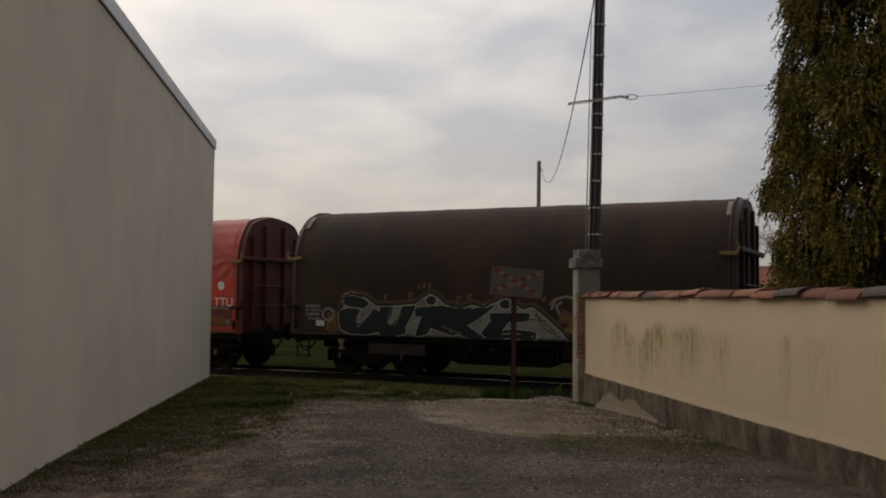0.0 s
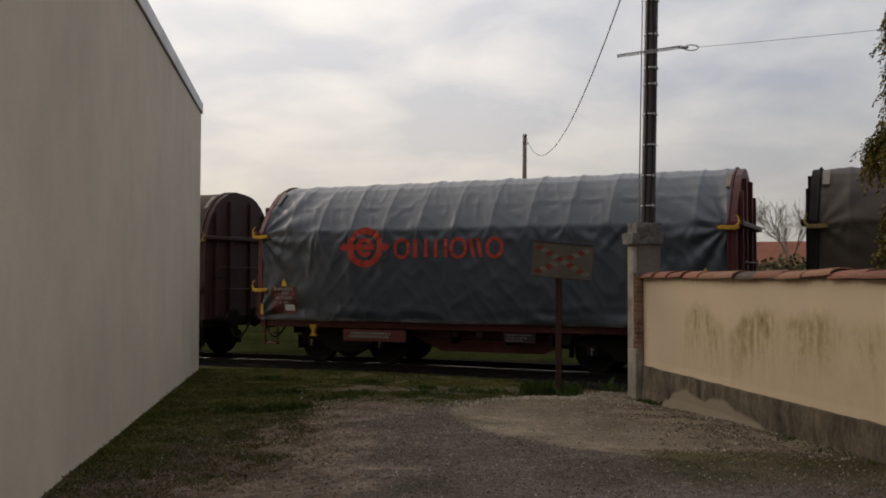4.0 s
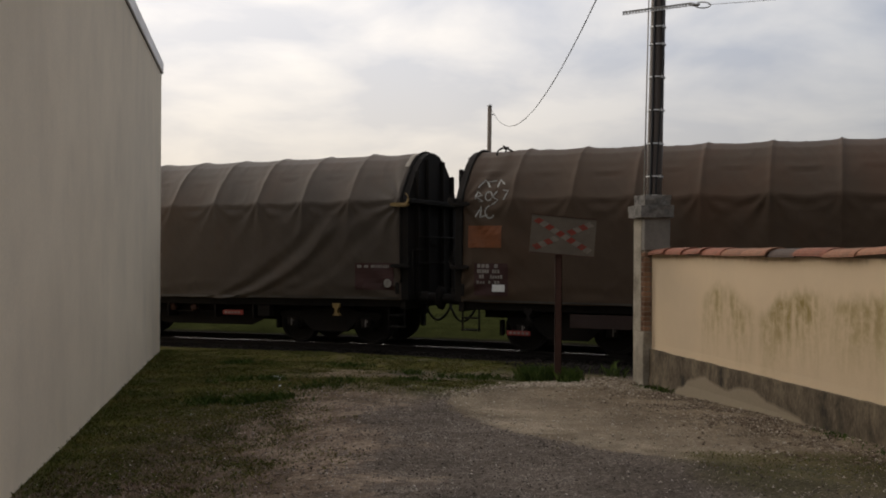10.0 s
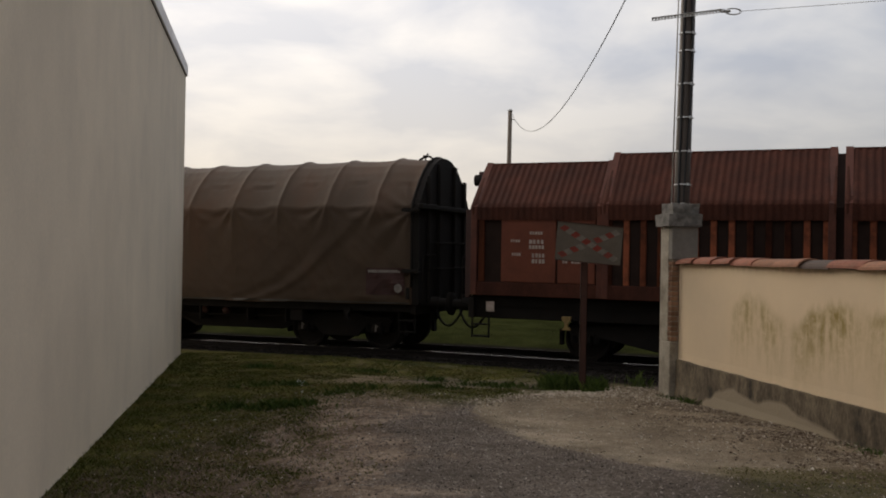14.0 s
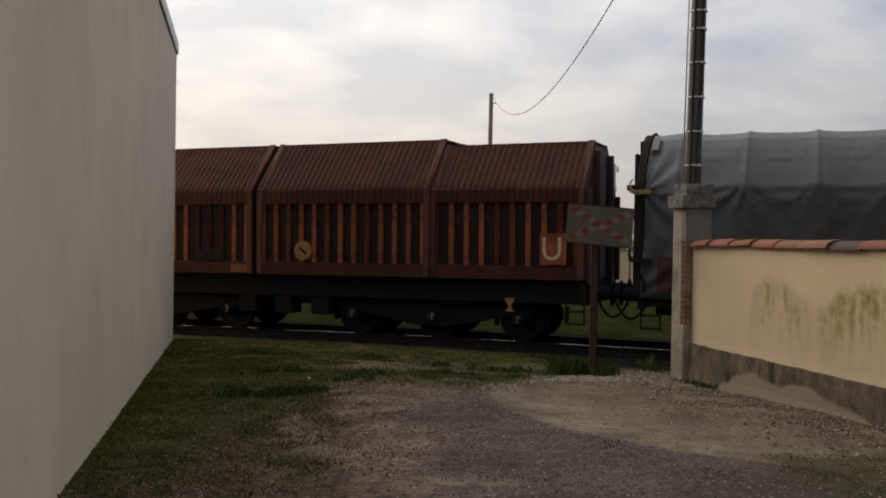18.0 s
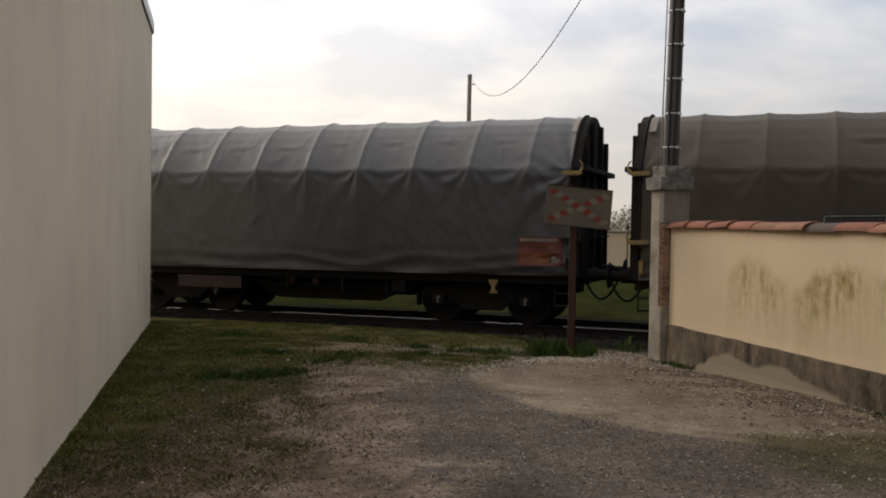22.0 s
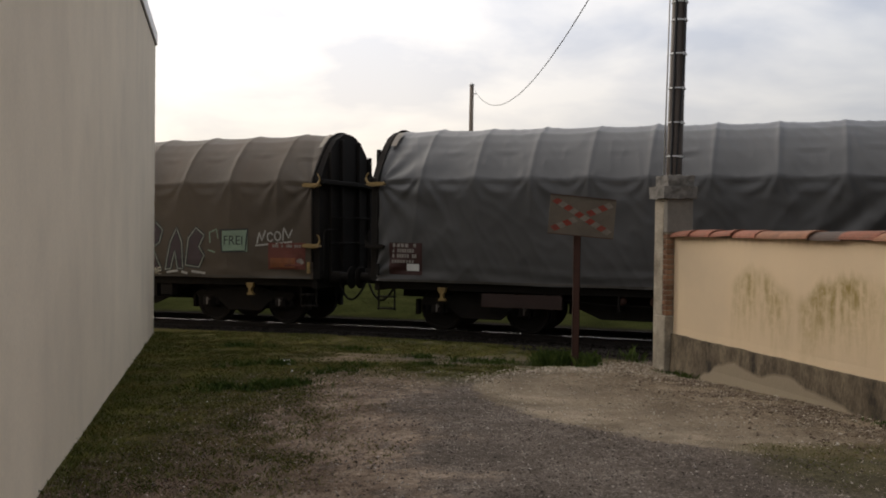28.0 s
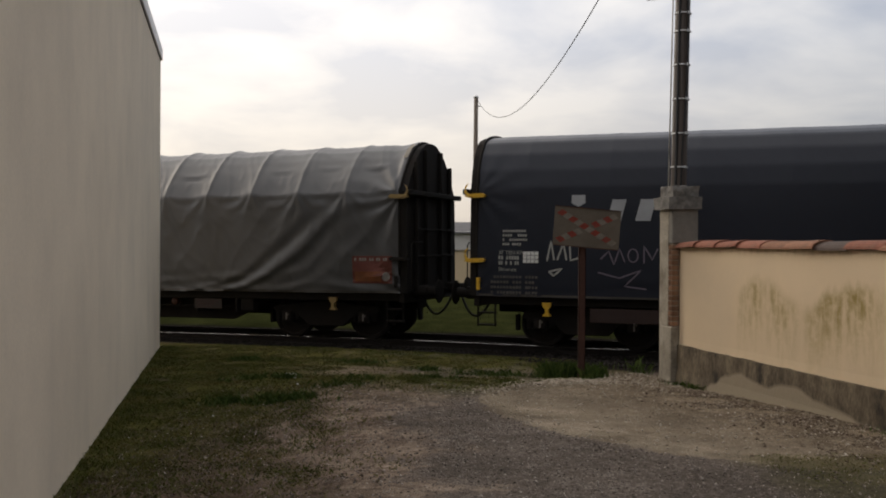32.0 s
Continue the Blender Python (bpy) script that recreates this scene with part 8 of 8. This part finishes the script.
for i, (b, d, w, h) in enumerate(((13.2, 44, 3.6, 3.1), (14.6, 46, 3.2, 2.6), (25.4, 44, 2.6, 2.0))):
    bush(80 + i, *at_bearing(b, d), w, h, M["blossom"], "bush white with spring blossom", "blossoming bushes")


def house(x, y, turn, w, d, h, roof_h, wall, roof, label, windows):
    """A plain gabled house with real openings in its near wall."""
    t = tagged(new("house", None), label, "house", "houses beyond the track")
    t.matrix_basis = pose(x, y, -0.25, 0, 0, turn)
    # near wall built round its windows
    ww, wh, sill = 1.0, 1.25, h - 1.75
    xs = [-w / 2 + w * (i + 0.5) / windows for i in range(windows)]
    bm = bmesh.new()
    box(bm, -w / 2, w / 2, 0, 0.3, 0, sill)
    box(bm, -w / 2, w / 2, 0, 0.3, sill + wh, h)
    edges = [-w / 2] + [q for c in xs for q in (c - ww / 2, c + ww / 2)] + [w / 2]
    for a, b in zip(edges[::2], edges[1::2]):
        box(bm, a, b, 0, 0.3, sill, sill + wh)
    part("wall", bm, wall, t)
    part("wall", boxes((-w / 2, w / 2, d - 0.3, d, 0, h)), wall, t)
    for sgn in (-1, 1):
        bm = bmesh.new()
        a, b = sorted((sgn * w / 2, sgn * (w / 2 - 0.3)))
        box(bm, a, b, 0.302, d - 0.302, 0, h)
        part("wall", bm, wall, t)
        bm = bmesh.new()
        v = [bm.verts.new(p) for p in ((a, 0, h), (a, d, h), (a, d / 2, h + roof_h), (b, 0, h), (b, d, h), (b, d / 2, h + roof_h))]
        for f in ((0, 1, 2), (5, 4, 3), (0, 3, 4, 1), (1, 4, 5, 2), (2, 5, 3, 0)):
            bm.faces.new([v[i] for i in f])
        part("gable", bm, wall, t)
        bm = bmesh.new()
        y0, y1 = (-0.35, d / 2) if sgn < 0 else (d + 0.35, d / 2)
        z0, z1 = h - 0.12, h + roof_h + 0.1
        v = [bm.verts.new(p) for p in ((-w / 2 - 0.3, y0, z0), (w / 2 + 0.3, y0, z0), (w / 2 + 0.3, y1, z1), (-w / 2 - 0.3, y1, z1), (-w / 2 - 0.3, y0, z0 - 0.12), (w / 2 + 0.3, y0, z0 - 0.12), (w / 2 + 0.3, y1, z1 - 0.12), (-w / 2 - 0.3, y1, z1 - 0.12))]
        for f in ((0, 1, 2, 3), (7, 6, 5, 4), (0, 4, 5, 1), (1, 5, 6, 2), (2, 6, 7, 3), (3, 7, 4, 0)):
            bm.faces.new([v[i] for i in f])
        bmesh.ops.recalc_face_normals(bm, faces=bm.faces)
        part("roof", bm, roof, t)
    for c in xs:
        f = part("window", boxes((c - ww / 2, c + ww / 2, 0.10, 0.14, sill, sill + 0.07), (c - ww / 2, c + ww / 2, 0.10, 0.14, sill + wh - 0.07, sill + wh), (c - ww / 2, c - ww / 2 + 0.07, 0.10, 0.14, sill + 0.07, sill + wh - 0.07), (c + ww / 2 - 0.07, c + ww / 2, 0.10, 0.14, sill + 0.07, sill + wh - 0.07), (c - 0.04, c + 0.04, 0.10, 0.14, sill + 0.07, sill + wh - 0.07)), M["white_paint"], t)
        part("pane", boxes((c - ww / 2 + 0.07, c + ww / 2 - 0.07, 0.142, 0.15, sill + 0.07, sill + wh - 0.07)), M["dark_glass"], f)
    return t


M["dark_glass"] = surface("dark_glass", (0.02, 0.023, 0.027), 0.12, 0, 0.1, 2, 20, 0.0)
M["white_wall"] = surface("white_wall", (0.62, 0.60, 0.56), 0.85, 0, 0.08, 0.6, 20, 0.1, (0.4, 0.38, 0.34), 0.3)
M["cream_wall"] = surface("cream_wall", (0.58, 0.46, 0.30), 0.85, 0, 0.08, 0.6, 20, 0.1, (0.4, 0.33, 0.23), 0.3)
M["roof_red"] = surface("roof_red", (0.24, 0.085, 0.05), 0.85, 0, 0.25, 1.2, 20, 0.2, (0.12, 0.06, 0.045), 0.4)
M["roof_grey"] = surface("roof_grey", (0.12, 0.115, 0.115), 0.8, 0, 0.2, 1, 20, 0.2)
house(*at_bearing(17.6, 78), -16, 9, 7, 2.75, 2.15, M["white_wall"], M["roof_red"], "low white house with a red tiled roof", 3)
house(*at_bearing(1.2, 96), 0, 16, 8, 3.2, 0.9, M["white_wall"], M["roof_grey"], "low white building with a row of windows", 6)
house(*at_bearing(8.0, 104), -8, 12, 8, 3.0, 1.8, M["white_wall"], M["roof_red"], "white house with a red tiled roof", 4)


def far_wall():
    w = tagged(new("boundary_wall", None), "low cream boundary wall beyond the track", "wall", kind="structure")
    p = TRACK - TOWARD * 18.0
    w.matrix_basis = pose(p.x, p.y, -0.25, 0, 0, TURN)
    part("wall_face", boxes((-16, 5.2, 0, 0.25, 0, 1.75)), M["cream_wall"], w)
    part("coping", boxes((-16.05, 5.25, -0.05, 0.30, 1.752, 1.82)), M["concrete"], w, bevel=0.012)
    for u in (-16.1, -9, -2, 5.05):
        part("pier", boxes((u, u + 0.36, -0.06, 0.31, 0, 1.95)), M["cream_wall"], w)


far_wall()


def mast():
    x, y = at_bearing(11.0, 150)
    t = tagged(new("radio_mast", None), "slim distant mast with small aerials", "mast")
    t.matrix_basis = Matrix.Translation((x, y, -0.2))
    bm = bmesh.new()
    tube(bm, [(0, 0, 0), (0, 0, 14.0)], 0.26, 10, taper=0.18)
    part("shaft", bm, M["conduit_grey"], t)
    for z, a in ((13.2, 0), (12.6, 2), (11.4, 4), (10.2, 1), (8.4, 3), (7.6, 5)):
        part("aerial", boxes((0.3, 0.62, -0.12, 0.12, z - 0.45, z + 0.45)), M["conduit_grey"], t, bevel=0.02).matrix_basis = pose(0, 0, 0, 0, 0, a * 57)


mast()


# ---- grass, weeds, grit: too many to count ----
def blades(name, places, lo, hi, lean, mat, label, seed, width=0.006):
    rng = np.random.RandomState(seed)
    n = len(places)
    P = np.asarray(places, dtype=np.float64)
    h = rng.uniform(lo, hi, n) * rng.uniform(0.6, 1.2, n)
    a = rng.rand(n) * 2 * math.pi
    b = rng.rand(n) * 2 * math.pi
    l = rng.uniform(0, lean, n)
    side = np.stack([np.cos(b), np.sin(b), 0 * b], 1) * (width * rng.uniform(0.6, 1.4, n))[:, None]
    tip = P + np.stack([np.cos(a) * h * l, np.sin(a) * h * l, h], 1)
    mid = P + np.stack([np.cos(a) * h * l * 0.3, np.sin(a) * h * l * 0.3, h * 0.6], 1)
    quads = np.stack([P - side, P + side, mid + side * 0.7, tip], 1)
    holder = tagged(new(name, None), label, "grass", kind="stuff")
    ob = quads_object("blades", quads, mat, holder)
    ob["kind"] = "stuff"
    return holder


def scatter():
    rng = np.random.RandomState(3)
    lawn, dark, dry = [], [], []
    while len(lawn) < 150000:
        x, y = rng.uniform(-5.6, 2.2), rng.uniform(4.5, 19.5)
        u, d = to_track(x, y)
        h = (y - 19.0) * 0.193 + (x + 5.505) * 0.981
        if h < 0.02 or d < 1.4:
            continue
        wob = 1.3 * noise.noise(Vector((x * 0.55, y * 0.55, 1))) + 0.8 * noise.noise(Vector((x * 2.1, y * 2.1, 2)))
        reach = 0.39 * (8.0 - y) - 0.2 if y < 8.0 else max(-0.6, -0.2 - 0.1 * (y - 8.0))
        verge = smoothstep(2.5, 1.2, h + reach + 0.6 * wob) * (0.6 + 0.4 * smoothstep(5.6, 7.4, y))
        field = 0.8 * smoothstep(8.6, 6.8, d + 1.1 * wob) * smoothstep(0.45, 0.05, x - 0.72 * (y - 12.0) + 0.3 * wob)
        field *= 1 - 0.8 * smoothstep(13.7, 14.5, y + 0.4 * wob) * smoothstep(16.3, 15.4, y + 0.4 * wob) * smoothstep(-3.0, -2.2, x)
        k = max(verge, field)
        if rng.rand() < k * (0.45 + 0.75 * noise.noise(Vector((x * 2.4, y * 2.4, 7))) + 0.4 * noise.noise(Vector((x * 7, y * 7, 9)))):
            lawn.append((x, y, ground_z(x, y) - 0.004))
            if rng.rand() < 0.12:
                dry.append(lawn[-1])
    litter = []
    while len(litter) < 9000:
        # dead leaves and stalks between the grass and the lane
        x, y = rng.uniform(-3.2, 0.2), rng.uniform(4.6, 9.2)
        h = (y - 19.0) * 0.193 + (x + 5.505) * 0.981
        edge = smoothstep(2.6, 0.7, h + 0.25 * (8.0 - y)) * smoothstep(9.2, 6.6, y)
        if h > 0.03 and rng.rand() < edge * smoothstep(-0.15, 0.35, noise.noise(Vector((x * 1.7, y * 1.7, 31))) + 0.5 * noise.noise(Vector((x * 6, y * 6, 33)))):
            litter.append((x, y, ground_z(x, y) - 0.003))
    spots = [(-2.75, 11.85, 0.34, 0.20), (-2.3, 11.85, 0.38, 0.22), (-2.05, 11.95, 0.22, 0.15), (-2.85, 13.75, 0.36, 0.14), (-2.45, 13.75, 0.26, 0.12), (-1.5, 12.7, 0.26, 0.10), (1.52, 14.55, 0.24, 0.22), (1.72, 14.65, 0.22, 0.2), (1.35, 14.5, 0.3, 0.2), (1.95, 14.0, 0.16, 0.12), (0.5, 14.7, 0.34, 0.2), (-0.4, 15.3, 0.24, 0.14), (-1.3, 13.3, 0.2, 0.12), (-0.3, 13.7, 0.24, 0.12), (3.1, 13.1, 0.12, 0.2), (-1.5, 16.4, 0.3, 0.14), (-3.4, 16.6, 0.3, 0.16)]
    for cx, cy, rx, ry in spots:
        for i in range(int(5200 * rx * ry * 2.6)):
            x, y = cx + rng.normal(0, rx * 0.7), cy + rng.normal(0, ry * 0.8)
            if noise.noise(Vector((x * 4, y * 4, 5))) < -0.12:
                continue
            dark.append((x, y, ground_z(x, y) - 0.004))
    tall = []
    for cx, cy, n in ((1.46, 14.5, 1700), (1.62, 14.55, 1700), (1.98, 14.2, 260), (2.66, 14.2, 90)):
        for i in range(n):
            x, y = cx + rng.normal(0, 0.10), cy + rng.normal(0, 0.08)
            tall.append((x, y, ground_z(x, y) - 0.004))
    foot = []
    for i in range(3600):
        q = rng.uniform(0.0, 16.0)
        p = HOUSE_CORNER + HOUSE_DIR * q
        x, y = p.x + abs(rng.normal(0, 0.16)) + 0.02, p.y + rng.normal(0, 0.05)
        foot.append((x, y, ground_z(x, y) - 0.004))
    wallfoot = []
    for i in range(420):
        q = rng.normal(*((0.25, 0.10), (4.55, 0.16), (5.6, 0.3))[i % 3])
        p = WALL_A + WALL_DIR * q
        if q > 0.02:
            x, y = p.x - 0.07 - abs(rng.normal(0, 0.14)), p.y + rng.normal(0, 0.05)
            wallfoot.append((x, y, ground_z(x, y) - 0.004))
    weeds = []
    while len(weeds) < 5000:
        x, y = rng.uniform(2.0, 4.9), rng.uniform(6.2, 8.35)
        if x < WALL_A.x + (13.64 - y) * 0.2095 - 0.1 and rng.rand() < smoothstep(-0.1, 0.35, noise.noise(Vector((x * 1.2, y * 1.2, 12))) + 0.3 * smoothstep(6.6, 7.4, y) - 0.5 * smoothstep(2.3, 2.0, x)):
            weeds.append((x, y, ground_z(x, y) - 0.004))
    green = leaf_material("grass_blade", (0.050, 0.062, 0.013), (0.100, 0.106, 0.026), (0.17, 0.132, 0.05), 1.3)
    deep = leaf_material("tuft_blade", (0.026, 0.046, 0.011), (0.056, 0.088, 0.020), (0.095, 0.115, 0.033), 2.0)
    straw = leaf_material("dry_blade", (0.06, 0.045, 0.024), (0.11, 0.085, 0.047), (0.18, 0.145, 0.085), 2.0)
    blades("short_grass", lawn, 0.008, 0.032, 1.6, green, "short worn grass", 1, 0.0035)
    blades("grass_tufts", dark, 0.025, 0.10, 1.1, deep, "dark green grass tufts", 2, 0.004)
    blades("tall_tuft", tall, 0.05, 0.24, 0.8, deep, "taller grass tuft at the foot of the sign", 8, 0.0032)
    blades("dry_grass", dry, 0.01, 0.03, 1.5, straw, "dry straw-coloured grass", 3, 0.003)
    blades("wall_foot_grass", foot, 0.015, 0.055, 1.1, green, "grass along the building's foot", 4, 0.004)
    blades("leaf_litter", litter, 0.004, 0.014, 2.6, leaf_material("litter", (0.030, 0.016, 0.010), (0.055, 0.030, 0.018), (0.10, 0.06, 0.035), 2.5), "dead red-brown leaf litter", 9, 0.006)
    blades("weeds", weeds, 0.006, 0.020, 1.6, green, "low weeds on the gravel", 5, 0.0035)
    blades("wall_weeds", wallfoot, 0.015, 0.05, 1.2, deep, "weeds along the garden wall", 6, 0.005)
    far = []
    while len(far) < 26000:
        u, d = rng.uniform(-14, 16), -rng.uniform(2.9, 10.0)
        p = TRACK + ALONG * u + TOWARD * d
        far.append((p.x, p.y, ground_z(p.x, p.y) - 0.01))
    blades("meadow_grass", far, 0.02, 0.05, 0.9, leaf_material("meadow_blade", (0.024, 0.029, 0.010), (0.044, 0.047, 0.016), (0.07, 0.07, 0.027), 0.7), "green meadow grass beyond the track", 7, 0.004)


scatter()


def stones(name, places, sizes, mat, label, seed):
    """Small angular stones as one mesh."""
    rng = np.random.RandomState(seed)
    base = np.array([(1, 0, 0), (-1, 0, 0), (0, 1, 0), (0, -1, 0), (0, 0, 0.75), (0, 0, -0.75)], dtype=np.float64)
    tri = np.array([(0, 2, 4), (2, 1, 4), (1, 3, 4), (3, 0, 4), (2, 0, 5), (1, 2, 5), (3, 1, 5), (0, 3, 5)])
    n = len(places)
    P = np.asarray(places)
    V = base[None] * rng.uniform(0.55, 1.25, (n, 6, 1)) * np.asarray(sizes)[:, None, None]
    a = rng.rand(n) * 6.283
    c, s_ = np.cos(a)[:, None], np.sin(a)[:, None]
    V = np.stack([V[:, :, 0] * c - V[:, :, 1] * s_, V[:, :, 0] * s_ + V[:, :, 1] * c, V[:, :, 2]], 2) + P[:, None, :]
    F = (tri[None] + 6 * np.arange(n)[:, None, None]).reshape(-1)
    me = bpy.data.meshes.new(name)
    me.vertices.add(n * 6); me.vertices.foreach_set("co", V.astype(np.float32).ravel())
    me.loops.add(len(F)); me.loops.foreach_set("vertex_index", F.astype(np.int32))
    me.polygons.add(len(F) // 3); me.polygons.foreach_set("loop_start", np.arange(0, len(F), 3, dtype=np.int32))
    me.update(calc_edges=True)
    me.materials.append(mat)
    return tagged(new(name, me), label, "stones", kind="stuff")


def make_stones():
    rng = np.random.RandomState(8)
    pale, sizes = [], []
    while len(pale) < 8000:
        x, y = rng.uniform(-0.3, 4.2), rng.uniform(8.0, 14.3)
        if x > WALL_A.x + (13.64 - y) * 0.2095 - 0.06:
            continue
        e = ((x + 0.13 * y - 3.95) / 2.36) ** 2 + ((y - 11.0) / 3.25) ** 2
        edge = 1.0 if e < 0.95 else 0.05
        if e > 1.25 or rng.rand() > edge * (0.12 + 0.88 * smoothstep(12.2, 13.6, y + 0.8 * noise.noise(Vector((x, y, 3))))):
            continue
        pale.append((x, y, ground_z(x, y) + 0.002)); sizes.append(0.003 + 0.020 * rng.rand() ** 4)
    stones("crushed_stone", pale, sizes, leaf_material("pale_stone", (0.20, 0.165, 0.12), (0.32, 0.27, 0.205), (0.52, 0.47, 0.40), 30), "pale crushed stone by the pillar", 1)
    grit, sizes = [], []
    while len(grit) < 34000:
        x, y = rng.uniform(-3.2, 4.3), rng.uniform(4.5, 13.0)
        if x > WALL_A.x + (13.64 - y) * 0.2095 - 0.06:
            continue
        if ((x + 0.13 * y - 3.95) / 2.36) ** 2 + ((y - 11.0) / 3.25) ** 2 < 0.97:
            continue
        grit.append((x, y, ground_z(x, y) + 0.001)); sizes.append(0.003 + 0.013 * rng.rand() ** 4)
    stones("drive_gravel", grit, sizes, leaf_material("drive_stone", (0.045, 0.036, 0.030), (0.135, 0.112, 0.096), (0.50, 0.44, 0.38), 30), "loose grey gravel on the lane", 2)
    rim, sizes = [], []
    while len(rim) < 1500:
        # along the rim of the sand toward the track
        q = rng.rand()
        x, y = 0.15 + 2.0 * q + rng.normal(0, 0.12), 12.0 + 2.45 * q + rng.normal(0, 0.18)
        rim.append((x, y, ground_z(x, y) + 0.004)); sizes.append(0.006 + 0.024 * rng.rand() ** 3)
    stones("rim_stones", rim, sizes, leaf_material("rim_stone", (0.11, 0.085, 0.06), (0.25, 0.205, 0.15), (0.52, 0.46, 0.38), 30), "broken stones along the rim of the sand", 5)
    crumbs, sizes = [], []
    while len(crumbs) < 6500:
        p = WALL_A + WALL_DIR * rng.uniform(0.1, 6.0)
        x, y = p.x - 0.06 - abs(rng.normal(0, 0.6)), p.y + rng.normal(0, 0.1)
        if noise.noise(Vector((x * 2.2, y * 2.2, 17))) < -0.05:
            continue
        crumbs.append((x, y, ground_z(x, y) + 0.003)); sizes.append(0.003 + 0.022 * rng.rand() ** 4)
    stones("earth_crumbs", crumbs, sizes, leaf_material("crumb", (0.075, 0.052, 0.036), (0.14, 0.105, 0.075), (0.36, 0.31, 0.25), 30), "crumbs of earth and mortar at the wall's foot", 6)
    bal, sizes = [], []
    while len(bal) < 12000:
        u, d = rng.uniform(-9, 9), rng.uniform(-2.2, 2.8)
        if d > 1.2 + 0.3 * noise.noise(Vector((u * 1.5, d, 3))) + 1.5 * smoothstep(1.0, 3.0, u):
            continue
        p = TRACK + ALONG * u + TOWARD * d
        bal.append((p.x, p.y, ground_z(p.x, p.y) + 0.01)); sizes.append(0.018 + 0.022 * rng.rand())
    stones("track_ballast", bal, sizes, leaf_material("ballast_stone", (0.010, 0.0085, 0.0075), (0.019, 0.016, 0.014), (0.04, 0.035, 0.031), 20), "track ballast, coloured darker for the shade by the train", 3)
    # a few bright scraps of plaster lying in the grass
    for i, (x, y, s_) in enumerate(((-2.38, 14.15, 0.045), (-2.30, 14.02, 0.03), (-2.27, 13.7, 0.025), (-2.45, 14.25, 0.03), (-2.33, 14.32, 0.02), (-2.15, 13.05, 0.022), (-2.8, 10.9, 0.015), (-3.35, 9.7, 0.015), (-2.2, 12.9, 0.015))):
        bm = bmesh.new()
        bmesh.ops.create_icosphere(bm, subdivisions=2, radius=s_)
        for v in bm.verts:
            v.co *= 1 + 0.35 * noise.noise(v.co * 14 + Vector((i, 0, 0)))
            v.co.z *= 0.4
        ob = part("plaster_scrap", bm, M["conduit_grey"])
        tagged(ob, "white scrap of plaster lying in the grass", "rubble", "plaster scraps")
        ob.matrix_basis = Matrix.Translation((x, y, ground_z(x, y) + s_ * 0.22))


make_stones()


# ---- the train's run: how far it has gone to the left, second by second ----
RUN = [0.0, -3.528, -7.001, -10.415, -13.77, -17.065, -20.302, -23.483, -26.613, -29.695, -32.736, -35.741, -38.717, -41.672, -44.612, -47.544, -50.474, -53.409, -56.353, -59.311, -62.284, -65.275, -68.282, -71.301, -74.327, -77.352, -80.364, -83.347, -86.282, -89.146, -91.91, -94.542, -97.004]


def run_at(t):
    """A smooth curve through the table."""
    i = min(31, max(0, int(t)))
    f = t - i
    p = [RUN[max(0, i - 1)], RUN[i], RUN[i + 1], RUN[min(32, i + 2)]]
    if i == 0:
        p[0] = 2 * p[1] - p[2]
    if i == 31:
        p[3] = 2 * p[2] - p[1]
    return p[1] + 0.5 * f * (p[2] - p[0] + f * (2 * p[0] - 5 * p[1] + 4 * p[2] - p[3] + f * (3 * (p[1] - p[2]) + p[3] - p[0])))


def motions():
    times = [0.5 * i for i in range(65)]
    for key, wg in WAGONS.items():
        walk(wg, [(t, track_pose(START[key] + run_at(t), SPECS[key]["len"] if key in SPECS else 14.08)) for t in times])
    # the wheels roll without slipping
    steps = [0.2 * i for i in range(161)]
    angles = [math.degrees(run_at(t) / 0.46) for t in steps]
    for w, a, key in WHEELS:
        walk(w, [(t, pose(a, 0, 0.46, 0, q, 0)) for t, q in zip(steps, angles)])


motions()
